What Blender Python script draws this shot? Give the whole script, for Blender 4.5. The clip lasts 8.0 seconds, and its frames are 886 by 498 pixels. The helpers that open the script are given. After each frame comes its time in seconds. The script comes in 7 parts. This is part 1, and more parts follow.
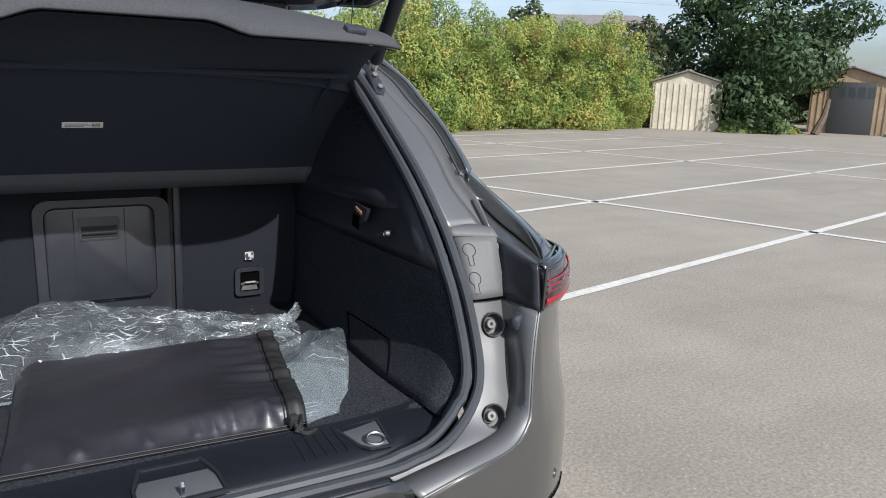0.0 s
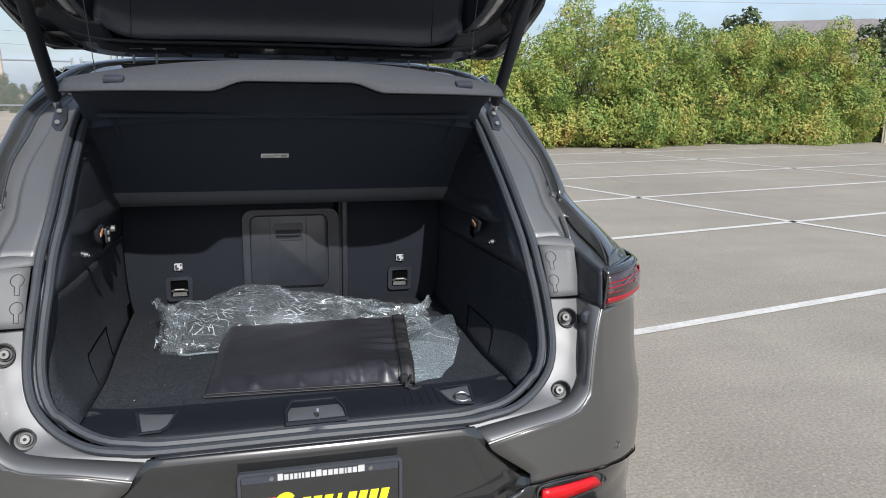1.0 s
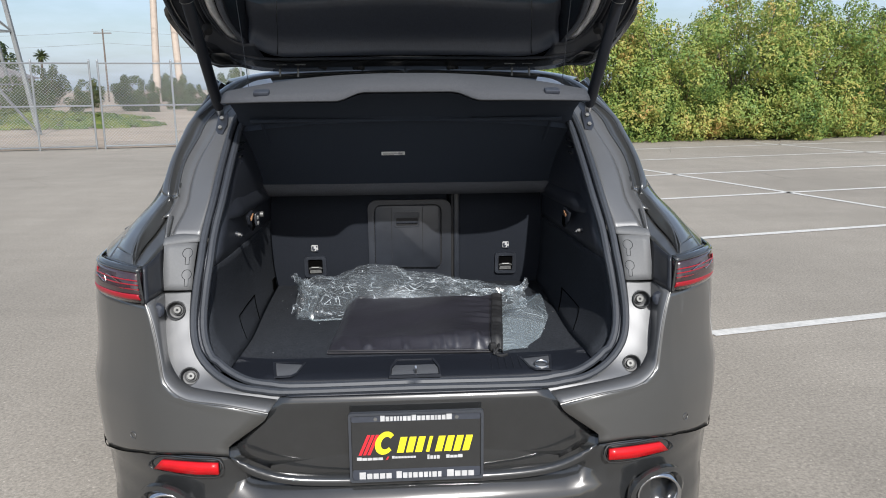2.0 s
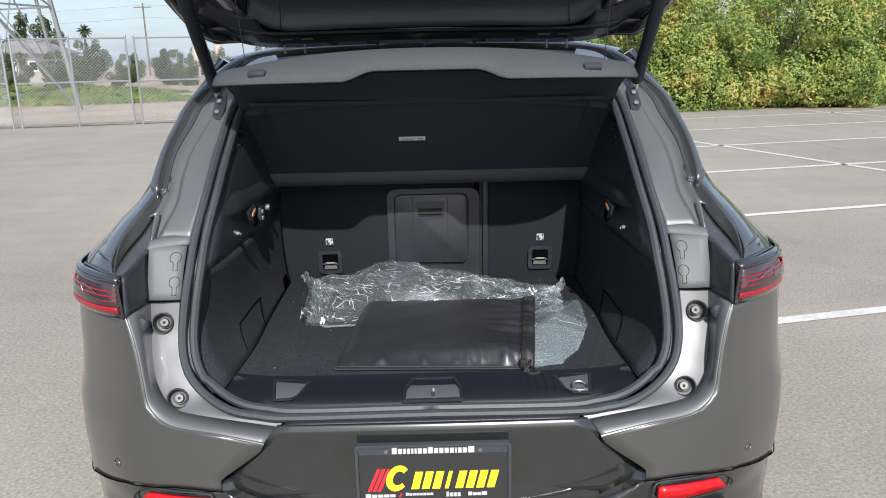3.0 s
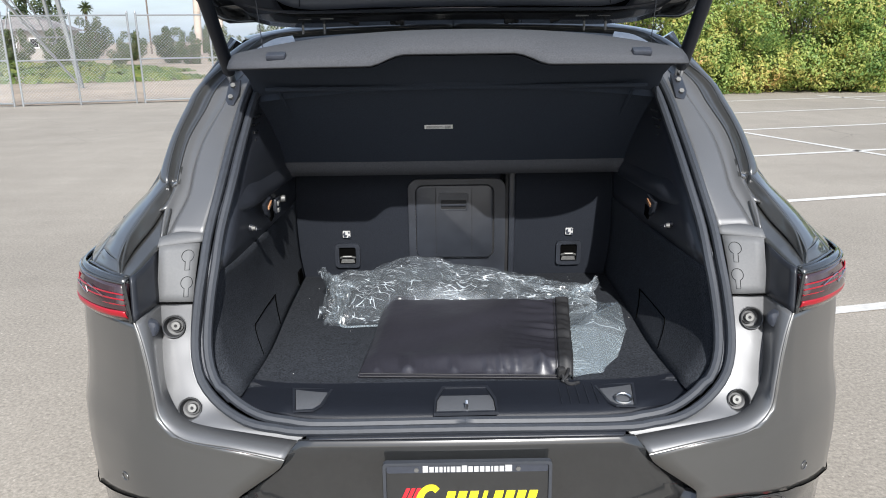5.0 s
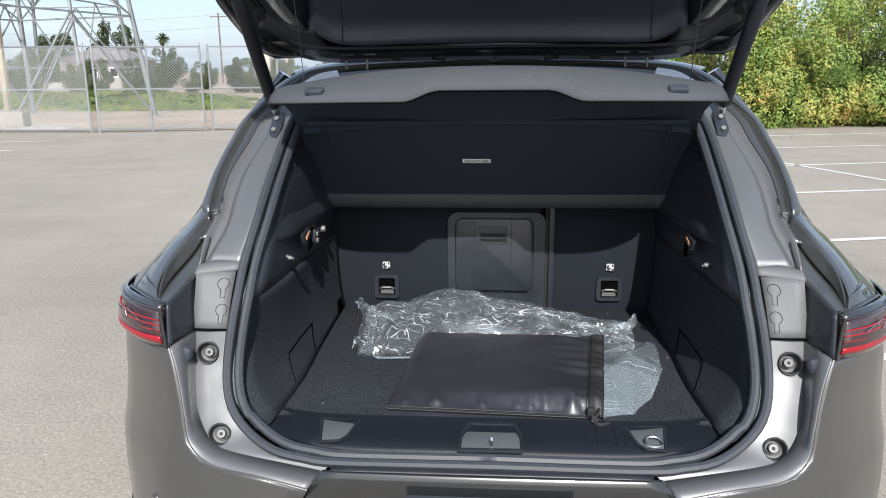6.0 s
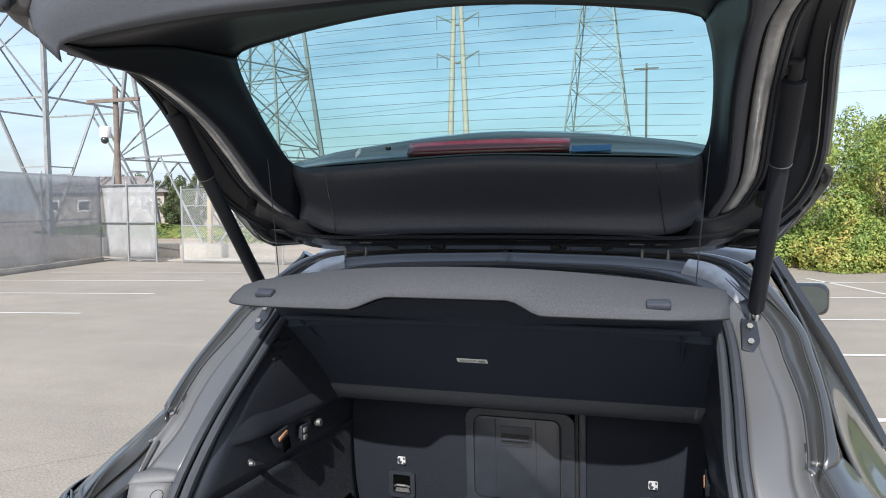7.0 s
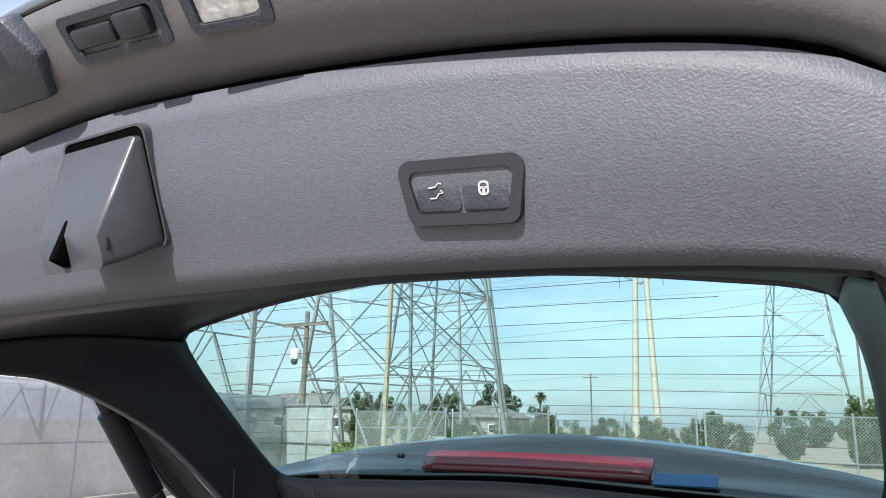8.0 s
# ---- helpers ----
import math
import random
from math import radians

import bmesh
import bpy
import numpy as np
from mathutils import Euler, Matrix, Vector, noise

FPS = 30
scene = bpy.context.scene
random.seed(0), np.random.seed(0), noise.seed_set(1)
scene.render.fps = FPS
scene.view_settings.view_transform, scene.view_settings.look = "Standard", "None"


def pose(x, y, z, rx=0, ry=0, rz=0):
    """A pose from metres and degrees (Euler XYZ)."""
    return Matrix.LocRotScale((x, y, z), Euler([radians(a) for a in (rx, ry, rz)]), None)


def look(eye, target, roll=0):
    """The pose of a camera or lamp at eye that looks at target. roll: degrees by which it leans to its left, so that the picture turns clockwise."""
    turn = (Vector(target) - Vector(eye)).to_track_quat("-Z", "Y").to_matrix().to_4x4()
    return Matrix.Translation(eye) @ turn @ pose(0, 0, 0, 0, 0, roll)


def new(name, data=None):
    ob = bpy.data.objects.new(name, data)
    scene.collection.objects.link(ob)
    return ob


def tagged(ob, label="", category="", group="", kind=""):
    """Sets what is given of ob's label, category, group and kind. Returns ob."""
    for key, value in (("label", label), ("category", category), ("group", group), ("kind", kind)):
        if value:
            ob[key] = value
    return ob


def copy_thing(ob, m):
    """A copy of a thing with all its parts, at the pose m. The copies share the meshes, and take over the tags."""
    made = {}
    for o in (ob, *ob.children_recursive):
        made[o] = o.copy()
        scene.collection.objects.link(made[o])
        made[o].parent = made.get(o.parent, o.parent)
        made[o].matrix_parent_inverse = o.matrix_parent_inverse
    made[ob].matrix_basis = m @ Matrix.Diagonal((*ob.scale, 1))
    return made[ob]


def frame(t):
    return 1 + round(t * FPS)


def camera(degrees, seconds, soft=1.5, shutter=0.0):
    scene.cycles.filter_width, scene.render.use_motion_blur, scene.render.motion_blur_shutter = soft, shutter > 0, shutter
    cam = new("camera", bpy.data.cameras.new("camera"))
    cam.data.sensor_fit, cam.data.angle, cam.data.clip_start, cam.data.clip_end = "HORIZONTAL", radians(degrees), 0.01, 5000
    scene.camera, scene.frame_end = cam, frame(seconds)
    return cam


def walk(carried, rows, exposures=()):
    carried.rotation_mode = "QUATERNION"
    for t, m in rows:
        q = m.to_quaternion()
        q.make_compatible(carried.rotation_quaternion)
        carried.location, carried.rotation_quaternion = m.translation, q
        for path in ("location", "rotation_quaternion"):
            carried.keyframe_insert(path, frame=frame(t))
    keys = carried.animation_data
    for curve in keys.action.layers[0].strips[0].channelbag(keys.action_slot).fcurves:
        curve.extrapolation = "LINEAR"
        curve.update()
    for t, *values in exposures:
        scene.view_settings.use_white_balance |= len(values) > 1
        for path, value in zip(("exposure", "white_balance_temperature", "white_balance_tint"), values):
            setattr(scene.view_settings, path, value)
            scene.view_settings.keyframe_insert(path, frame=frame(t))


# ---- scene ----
cam = camera(61.1, 8.0, soft=1.0)
PATH = [
    (0, (-0.183, -0.969, 1.463), (0.807, 0.715, 1.036), 1.8),
    (0.5, (-0.162, -1.188, 1.494), (0.611, 0.611, 1.085), 1.3),
    (1, (-0.122, -1.414, 1.531), (0.377, 0.48, 1.129), 0.7),
    (1.5, (-0.071, -1.643, 1.543), (0.194, 0.297, 1.138), 0.1),
    (2, (-0.035, -1.705, 1.567), (0.084, 0.246, 1.146), -0.4),
    (2.2, (-0.019, -1.664, 1.565), (0.063, 0.287, 1.134), -0.6),
    (3.3, (0.022, -1.379, 1.59), (0.033, 0.553, 1.074), -1.3),
    (3.5, (0.008, -1.356, 1.592), (0.021, 0.574, 1.065), -1.3),
    (4, (-0.021, -1.319, 1.593), (0.005, 0.604, 1.044), -1.0),
    (5.5, (-0.052, -1.297, 1.588), (-0.078, 0.632, 1.061), -0.2),
    (6, (0.011, -1.296, 1.6), (-0.133, 0.644, 1.134), -0.5),
    (6.5, (0.236, -1.212, 1.624), (-0.106, 0.723, 1.252), -0.8),
    (7, (0.425, -1.003, 1.733), (-0.183, 0.898, 1.614), -0.6),
    (7.3, (0.479, -0.818, 1.813), (-0.253, 1.041, 1.907), -0.2),
    (7.5, (0.502, -0.701, 1.861), (-0.319, 1.109, 2.084), -0.1),
    (8, (0.508, -0.428, 1.919), (-0.515, 1.23, 2.374), 1.0),
]
walk(cam, [(t, look(e, g, r)) for t, e, g, r in PATH],
     exposures=[(0, 0.42, 6280, 10), (1, 0.38, 6280, 10), (2, 0.34, 6280, 10), (3.5, 0.66, 6280, 10), (5.5, 0.72, 6280, 10), (6.5, 0.66, 6280, 10), (7, 0.7, 6320, 11), (7.5, 0.82, 6420, 13), (8, 1.05, 6420, 13)])

# ---- light ----
SUN_TO = Vector((0.12, -1.0, 0.735)).normalized()
sun = new("sun", bpy.data.lights.new("sun", "SUN"))
sun.matrix_world = look(SUN_TO * 60, (0, 0, 0))
sun.data.energy, sun.data.angle, sun.data.color = 4.2, radians(0.53), (1.0, 0.965, 0.91)

world = bpy.data.worlds.new("sky")
scene.world = world
world.use_nodes = True
wn, wl = world.node_tree.nodes, world.node_tree.links
wn.clear()
sky = wn.new("ShaderNodeTexSky")
sky.sky_type, sky.sun_disc = "NISHITA", False
sky.sun_elevation = math.asin(SUN_TO.z)
sky.sun_rotation = math.atan2(SUN_TO.x, SUN_TO.y)
sky.air_density, sky.dust_density, sky.ozone_density = 1.0, 2.2, 1.6
# thin high cloud over the blue
wc = wn.new("ShaderNodeTexCoord")
wm = wn.new("ShaderNodeMapping")
wm.inputs["Scale"].default_value = (1.3, 1.3, 6.0)
wnoise = wn.new("ShaderNodeTexNoise")
wnoise.inputs["Scale"].default_value, wnoise.inputs["Detail"].default_value, wnoise.inputs["Roughness"].default_value = 2.6, 8.0, 0.58
wramp = wn.new("ShaderNodeValToRGB")
wramp.color_ramp.elements[0].position, wramp.color_ramp.elements[0].color = 0.36, (0.12, 0.12, 0.12, 1)
wramp.color_ramp.elements[1].position, wramp.color_ramp.elements[1].color = 0.70, (0.62, 0.62, 0.62, 1)
wmix = wn.new("ShaderNodeMixRGB")
wmix.inputs[2].default_value = (6.5, 7.6, 9.2, 1)
wbg = wn.new("ShaderNodeBackground")
wbg.inputs["Strength"].default_value = 0.108
wout = wn.new("ShaderNodeOutputWorld")
wl.new(wc.outputs["Generated"], wm.inputs["Vector"])
wl.new(wm.outputs["Vector"], wnoise.inputs["Vector"])
wl.new(wnoise.outputs["Fac"], wramp.inputs["Fac"])
wl.new(wramp.outputs["Color"], wmix.inputs[0])
wl.new(sky.outputs["Color"], wmix.inputs[1])
wl.new(wmix.outputs["Color"], wbg.inputs["Color"])
wl.new(wbg.outputs["Background"], wout.inputs["Surface"])


# ---- materials ----
def material(name, color, rough=0.5, metal=0.0, vary=0.12, grain=40.0, bump=0.0, bump_scale=200.0,
             coat=0.0, stain=0.0, stain_scale=1.5, island=0.0, each=0.0, spec=0.5, rough_vary=0.0, bump_dist=0.002):
    """A surface with grain and stains at two scales, and bump."""
    m = bpy.data.materials.new(name)
    m.use_nodes = True
    n, l = m.node_tree.nodes, m.node_tree.links
    b = n["Principled BSDF"]
    b.inputs["Roughness"].default_value = rough
    b.inputs["Metallic"].default_value = metal
    b.inputs["Specular IOR Level"].default_value = spec
    b.inputs["Coat Weight"].default_value = coat
    b.inputs["Coat Roughness"].default_value = 0.04
    tc = n.new("ShaderNodeTexCoord")
    fine = n.new("ShaderNodeTexNoise")
    fine.inputs["Scale"].default_value, fine.inputs["Detail"].default_value = grain, 5.0
    l.new(tc.outputs["Object"], fine.inputs["Vector"])
    broad = n.new("ShaderNodeTexNoise")
    broad.inputs["Scale"].default_value, broad.inputs["Detail"].default_value = stain_scale, 6.0
    l.new(tc.outputs["Object"], broad.inputs["Vector"])

    def span(src, amount):
        r = n.new("ShaderNodeMapRange")
        r.inputs["From Min"].default_value, r.inputs["From Max"].default_value = 0.3, 0.7
        r.inputs["To Min"].default_value, r.inputs["To Max"].default_value = 1 - amount, 1 + amount
        l.new(src, r.inputs["Value"])
        return r.outputs["Result"]

    def times(a, c):
        t = n.new("ShaderNodeMath")
        t.operation = "MULTIPLY"
        l.new(a, t.inputs[0])
        l.new(c, t.inputs[1])
        return t.outputs[0]

    factor = times(span(fine.outputs["Fac"], vary), span(broad.outputs["Fac"], stain))
    if island:
        geo = n.new("ShaderNodeNewGeometry")
        r = n.new("ShaderNodeMapRange")
        r.inputs["To Min"].default_value, r.inputs["To Max"].default_value = 1 - island, 1 + island
        l.new(geo.outputs["Random Per Island"], r.inputs["Value"])
        factor = times(factor, r.outputs["Result"])
    if each:
        info = n.new("ShaderNodeObjectInfo")
        r = n.new("ShaderNodeMapRange")
        r.inputs["To Min"].default_value, r.inputs["To Max"].default_value = 1 - each, 1 + each
        l.new(info.outputs["Random"], r.inputs["Value"])
        factor = times(factor, r.outputs["Result"])
    mix = n.new("ShaderNodeVectorMath")
    mix.operation = "SCALE"
    mix.inputs[0].default_value = color
    l.new(factor, mix.inputs["Scale"])
    l.new(mix.outputs[0], b.inputs["Base Color"])
    if rough_vary:
        r = n.new("ShaderNodeMapRange")
        r.inputs["To Min"].default_value, r.inputs["To Max"].default_value = rough - rough_vary, rough + rough_vary
        l.new(broad.outputs["Fac"], r.inputs["Value"])
        l.new(r.outputs["Result"], b.inputs["Roughness"])
    if bump:
        bn = n.new("ShaderNodeTexNoise")
        bn.inputs["Scale"].default_value, bn.inputs["Detail"].default_value = bump_scale, 3.0
        l.new(tc.outputs["Object"], bn.inputs["Vector"])
        bp = n.new("ShaderNodeBump")
        bp.inputs["Strength"].default_value, bp.inputs["Distance"].default_value = bump, bump_dist
        l.new(bn.outputs["Fac"], bp.inputs["Height"])
        l.new(bp.outputs["Normal"], b.inputs["Normal"])
    return m


def leaf_material(name, colors, rough=0.5):
    """Leaves whose hue differs from leaf to leaf and from clump to clump."""
    m = material(name, colors[0], rough, vary=0.15, spec=0.35)
    n, l = m.node_tree.nodes, m.node_tree.links
    b = n["Principled BSDF"]
    geo = n.new("ShaderNodeNewGeometry")
    tc = n.new("ShaderNodeTexCoord")
    clump = n.new("ShaderNodeTexNoise")
    clump.inputs["Scale"].default_value, clump.inputs["Detail"].default_value = 1.1, 3.0
    l.new(tc.outputs["Object"], clump.inputs["Vector"])
    add = n.new("ShaderNodeMath")
    add.operation = "MULTIPLY_ADD"
    add.inputs[1].default_value = 0.42
    l.new(geo.outputs["Random Per Island"], add.inputs[0])
    sub = n.new("ShaderNodeMath")
    sub.operation = "MULTIPLY_ADD"
    sub.inputs[1].default_value, sub.inputs[2].default_value = 1.7, -0.55
    l.new(clump.outputs["Fac"], sub.inputs[0])
    l.new(sub.outputs[0], add.inputs[2])
    ramp = n.new("ShaderNodeValToRGB")
    e = ramp.color_ramp.elements
    e[0].color, e[1].color = (*colors[0], 1), (*colors[-1], 1)
    for i, c in enumerate(colors[1:-1]):
        k = e.new((i + 1) / (len(colors) - 1))
        k.color = (*c, 1)
    l.new(add.outputs[0], ramp.inputs["Fac"])
    l.new(ramp.outputs["Color"], b.inputs["Base Color"])
    tr = n.new("ShaderNodeBsdfTranslucent")
    l.new(ramp.outputs["Color"], tr.inputs["Color"])
    mx = n.new("ShaderNodeMixShader")
    mx.inputs[0].default_value = 0.3
    l.new(b.outputs[0], mx.inputs[1])
    l.new(tr.outputs[0], mx.inputs[2])
    l.new(mx.outputs[0], n["Material Output"].inputs["Surface"])
    return m


def glass_material(name, tint, rough=0.0, mix=0.85):
    """A thin pane: most light goes straight through, tinted, the rest is mirrored."""
    m = bpy.data.materials.new(name)
    m.use_nodes = True
    n, l = m.node_tree.nodes, m.node_tree.links
    n.remove(n["Principled BSDF"])
    t = n.new("ShaderNodeBsdfTransparent")
    t.inputs["Color"].default_value = (*tint, 1)
    g = n.new("ShaderNodeBsdfGlossy")
    g.inputs["Roughness"].default_value = rough
    w = n.new("ShaderNodeLayerWeight")
    w.inputs["Blend"].default_value = 0.5
    p = n.new("ShaderNodeMath")
    p.operation = "POWER"
    p.inputs[1].default_value = 4.0
    l.new(w.outputs["Facing"], p.inputs[0])
    f = n.new("ShaderNodeMath")
    f.operation = "MULTIPLY_ADD"
    f.inputs[1].default_value, f.inputs[2].default_value = 0.9, 0.045
    l.new(p.outputs[0], f.inputs[0])
    mx = n.new("ShaderNodeMixShader")
    l.new(f.outputs[0], mx.inputs[0])
    l.new(t.outputs[0], mx.inputs[1])
    l.new(g.outputs[0], mx.inputs[2])
    l.new(mx.outputs[0], n["Material Output"].inputs["Surface"])
    return m


def sheer(m, clear):
    """Woven fabric that lets part of the view through."""
    n, l = m.node_tree.nodes, m.node_tree.links
    t = n.new("ShaderNodeBsdfTransparent")
    mx = n.new("ShaderNodeMixShader")
    mx.inputs[0].default_value = clear
    l.new(n["Principled BSDF"].outputs[0], mx.inputs[1])
    l.new(t.outputs[0], mx.inputs[2])
    l.new(mx.outputs[0], n["Material Output"].inputs["Surface"])
    return m


def film_material(name, veil=0.05, lines=0.5, dent=0.8, scale=9.0, tint=(0.84, 0.91, 0.97)):
    """Thin crumpled plastic film: clear, mirror glints on its folds, white crease streaks and sheen painted on."""
    m = bpy.data.materials.new(name)
    m.use_nodes = True
    n, l = m.node_tree.nodes, m.node_tree.links
    n.remove(n["Principled BSDF"])
    tc = n.new("ShaderNodeTexCoord")
    lay = n.new("ShaderNodeMapping")
    lay.inputs["Rotation"].default_value = (0.3, 0.2, 0.5)
    lay.inputs["Scale"].default_value = (0.55, 1.5, 1.1)
    l.new(tc.outputs["Object"], lay.inputs["Vector"])

    def noise_of(s, detail, warp):
        t = n.new("ShaderNodeTexNoise")
        t.inputs["Scale"].default_value, t.inputs["Detail"].default_value, t.inputs["Distortion"].default_value = s, detail, warp
        l.new(tc.outputs["Object"], t.inputs["Vector"])
        return t.outputs["Fac"]

    def calc(op, a, c, clamp=False):
        k = n.new("ShaderNodeMath")
        k.operation, k.use_clamp = op, clamp
        for i, v in enumerate((a, c)):
            if isinstance(v, float):
                k.inputs[i].default_value = v
            else:
                l.new(v, k.inputs[i])
        return k.outputs[0]

    def cells(s, feature, at=lay):
        v = n.new("ShaderNodeTexVoronoi")
        v.feature = feature
        v.inputs["Scale"].default_value = s
        w = n.new("ShaderNodeMixRGB")
        w.inputs[0].default_value = 0.012
        d3 = n.new("ShaderNodeTexNoise")
        d3.inputs["Scale"].default_value = s * 0.5
        l.new(at.outputs["Vector"], d3.inputs["Vector"])
        l.new(at.outputs["Vector"], w.inputs[1])
        l.new(d3.outputs["Color"], w.inputs[2])
        l.new(w.outputs[0], v.inputs["Vector"])
        return v.outputs["Distance"]

    def crease_glints(s, width, turn, mask):
        """Short straight white glints painted along creases: long cells' edges, broken up."""
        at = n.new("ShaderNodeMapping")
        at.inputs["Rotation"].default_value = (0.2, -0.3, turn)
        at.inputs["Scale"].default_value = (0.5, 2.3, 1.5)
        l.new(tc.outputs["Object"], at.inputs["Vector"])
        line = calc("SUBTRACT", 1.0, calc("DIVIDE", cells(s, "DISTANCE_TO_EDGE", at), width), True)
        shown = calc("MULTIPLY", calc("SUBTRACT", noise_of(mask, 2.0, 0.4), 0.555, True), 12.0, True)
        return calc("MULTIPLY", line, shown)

    fold = calc("ADD", calc("MULTIPLY", cells(scale * 1.6, "F1"), 0.5), noise_of(scale * 0.8, 2.0, 1.0))
    bp = n.new("ShaderNodeBump")
    bp.inputs["Strength"].default_value, bp.inputs["Distance"].default_value = dent, 0.014
    l.new(fold, bp.inputs["Height"])
    t = n.new("ShaderNodeBsdfTransparent")
    t.inputs["Color"].default_value = (0.95, 0.965, 0.97, 1)
    g = n.new("ShaderNodeBsdfGlossy")
    g.inputs["Roughness"].default_value = 0.09
    l.new(bp.outputs["Normal"], g.inputs["Normal"])
    lw = n.new("ShaderNodeLayerWeight")
    lw.inputs["Blend"].default_value = 0.5
    l.new(bp.outputs["Normal"], lw.inputs["Normal"])
    gloss = calc("ADD", calc("MULTIPLY", calc("POWER", lw.outputs["Facing"], 4.0), 0.5), 0.014, True)
    mirror = n.new("ShaderNodeMixShader")
    l.new(gloss, mirror.inputs[0])
    l.new(t.outputs[0], mirror.inputs[1])
    l.new(g.outputs[0], mirror.inputs[2])
    d = n.new("ShaderNodeBsdfDiffuse")
    d.inputs["Color"].default_value = (*tint, 1)
    tr = n.new("ShaderNodeBsdfTranslucent")
    tr.inputs["Color"].default_value = (*tint, 1)
    milk = n.new("ShaderNodeMixShader")
    milk.inputs[0].default_value = 0.35
    l.new(d.outputs[0], milk.inputs[1])
    l.new(tr.outputs[0], milk.inputs[2])
    # White lines along the folds are painted in as highlights.
    marks = calc("MAXIMUM", calc("MAXIMUM", crease_glints(scale * 1.3, 0.016, 0.35, scale * 2.2), crease_glints(scale * 1.7, 0.018, 1.5, scale * 2.9)), crease_glints(scale * 2.8, 0.03, -0.6, scale * 1.7))
    # Broad pale patches painted in as sheen.
    painted_sheen = calc("MULTIPLY", calc("SUBTRACT", noise_of(scale * 0.7, 4.0, 0.6), 0.56, True), 2.2, True)
    amount = calc("ADD", calc("ADD", calc("MULTIPLY", marks, lines), calc("MULTIPLY", painted_sheen, lines * 0.6)), veil, True)
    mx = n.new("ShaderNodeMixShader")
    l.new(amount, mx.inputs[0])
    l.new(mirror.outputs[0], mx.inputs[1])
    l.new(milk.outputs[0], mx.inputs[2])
    l.new(mx.outputs[0], n["Material Output"].inputs["Surface"])
    return m


def asphalt_material():
    """Pale worn asphalt: aggregate, pale stones, stains, drag streaks and a few hairline cracks."""
    m = material("pale_worn_asphalt", (0.272, 0.243, 0.203), 0.92, vary=0.22, grain=60, bump=0.25, bump_scale=260, stain=0.10, stain_scale=0.35, spec=0.2, bump_dist=0.0012)
    n, l = m.node_tree.nodes, m.node_tree.links
    b = n["Principled BSDF"]
    base = b.inputs["Base Color"].links[0].from_socket
    tc = n.new("ShaderNodeTexCoord")

    def calc(op, a, c, clamp=False):
        k = n.new("ShaderNodeMath")
        k.operation, k.use_clamp = op, clamp
        for i, v in enumerate((a, c)):
            if isinstance(v, float):
                k.inputs[i].default_value = v
            else:
                l.new(v, k.inputs[i])
        return k.outputs[0]

    def cloud(scale, detail, stretch=(1, 1, 1), turn=0.0):
        mp = n.new("ShaderNodeMapping")
        mp.inputs["Scale"].default_value, mp.inputs["Rotation"].default_value = stretch, (0, 0, turn)
        l.new(tc.outputs["Object"], mp.inputs["Vector"])
        t = n.new("ShaderNodeTexNoise")
        t.inputs["Scale"].default_value, t.inputs["Detail"].default_value, t.inputs["Roughness"].default_value = scale, detail, 0.62
        l.new(mp.outputs["Vector"], t.inputs["Vector"])
        return t.outputs["Fac"]

    def cell(scale, feature, out):
        v = n.new("ShaderNodeTexVoronoi")
        v.feature = feature
        v.inputs["Scale"].default_value = scale
        l.new(tc.outputs["Object"], v.inputs["Vector"])
        return v.outputs[out]

    def spread(v, amount):
        return calc("ADD", 1.0 - amount, calc("MULTIPLY", v, 2.0 * amount))

    grit = n.new("ShaderNodeSeparateColor")
    l.new(cell(190.0, "F1", "Color"), grit.inputs[0])
    stone = n.new("ShaderNodeSeparateColor")
    l.new(cell(75.0, "F1", "Color"), stone.inputs[0])
    pale = calc("MULTIPLY", calc("GREATER_THAN", stone.outputs[0], 0.972), calc("LESS_THAN", cell(75.0, "F1", "Distance"), 0.34))
    f = spread(grit.outputs[0], 0.13)
    f = calc("MULTIPLY", f, spread(cloud(1.5, 8.0), 0.16))
    f = calc("MULTIPLY", f, spread(cloud(0.9, 6.0, (0.35, 2.6, 1), 0.22), 0.13))
    f = calc("MULTIPLY", f, spread(cloud(0.7, 6.0, (3.0, 0.3, 1), 0.9), 0.08))
    warp = n.new("ShaderNodeMixRGB")
    warp.inputs[0].default_value = 0.12
    wn_ = n.new("ShaderNodeTexNoise")
    wn_.inputs["Scale"].default_value, wn_.inputs["Detail"].default_value = 1.2, 6.0
    l.new(tc.outputs["Object"], wn_.inputs["Vector"])
    l.new(tc.outputs["Object"], warp.inputs[1])
    l.new(wn_.outputs["Color"], warp.inputs[2])
    cv = n.new("ShaderNodeTexVoronoi")
    cv.feature = "DISTANCE_TO_EDGE"
    cv.inputs["Scale"].default_value = 0.33
    l.new(warp.outputs[0], cv.inputs["Vector"])
    crack = calc("MULTIPLY", calc("LESS_THAN", cv.outputs["Distance"], 0.0016), calc("GREATER_THAN", cloud(0.21, 2.0), 0.56))
    f = calc("MULTIPLY", f, calc("SUBTRACT", 1.0, calc("MULTIPLY", crack, 0.35)))
    f = calc("ADD", f, calc("MULTIPLY", pale, 0.45))
    tint = n.new("ShaderNodeVectorMath")
    tint.operation = "SCALE"
    l.new(base, tint.inputs[0])
    l.new(f, tint.inputs["Scale"])
    l.new(tint.outputs[0], b.inputs["Base Color"])
    return m


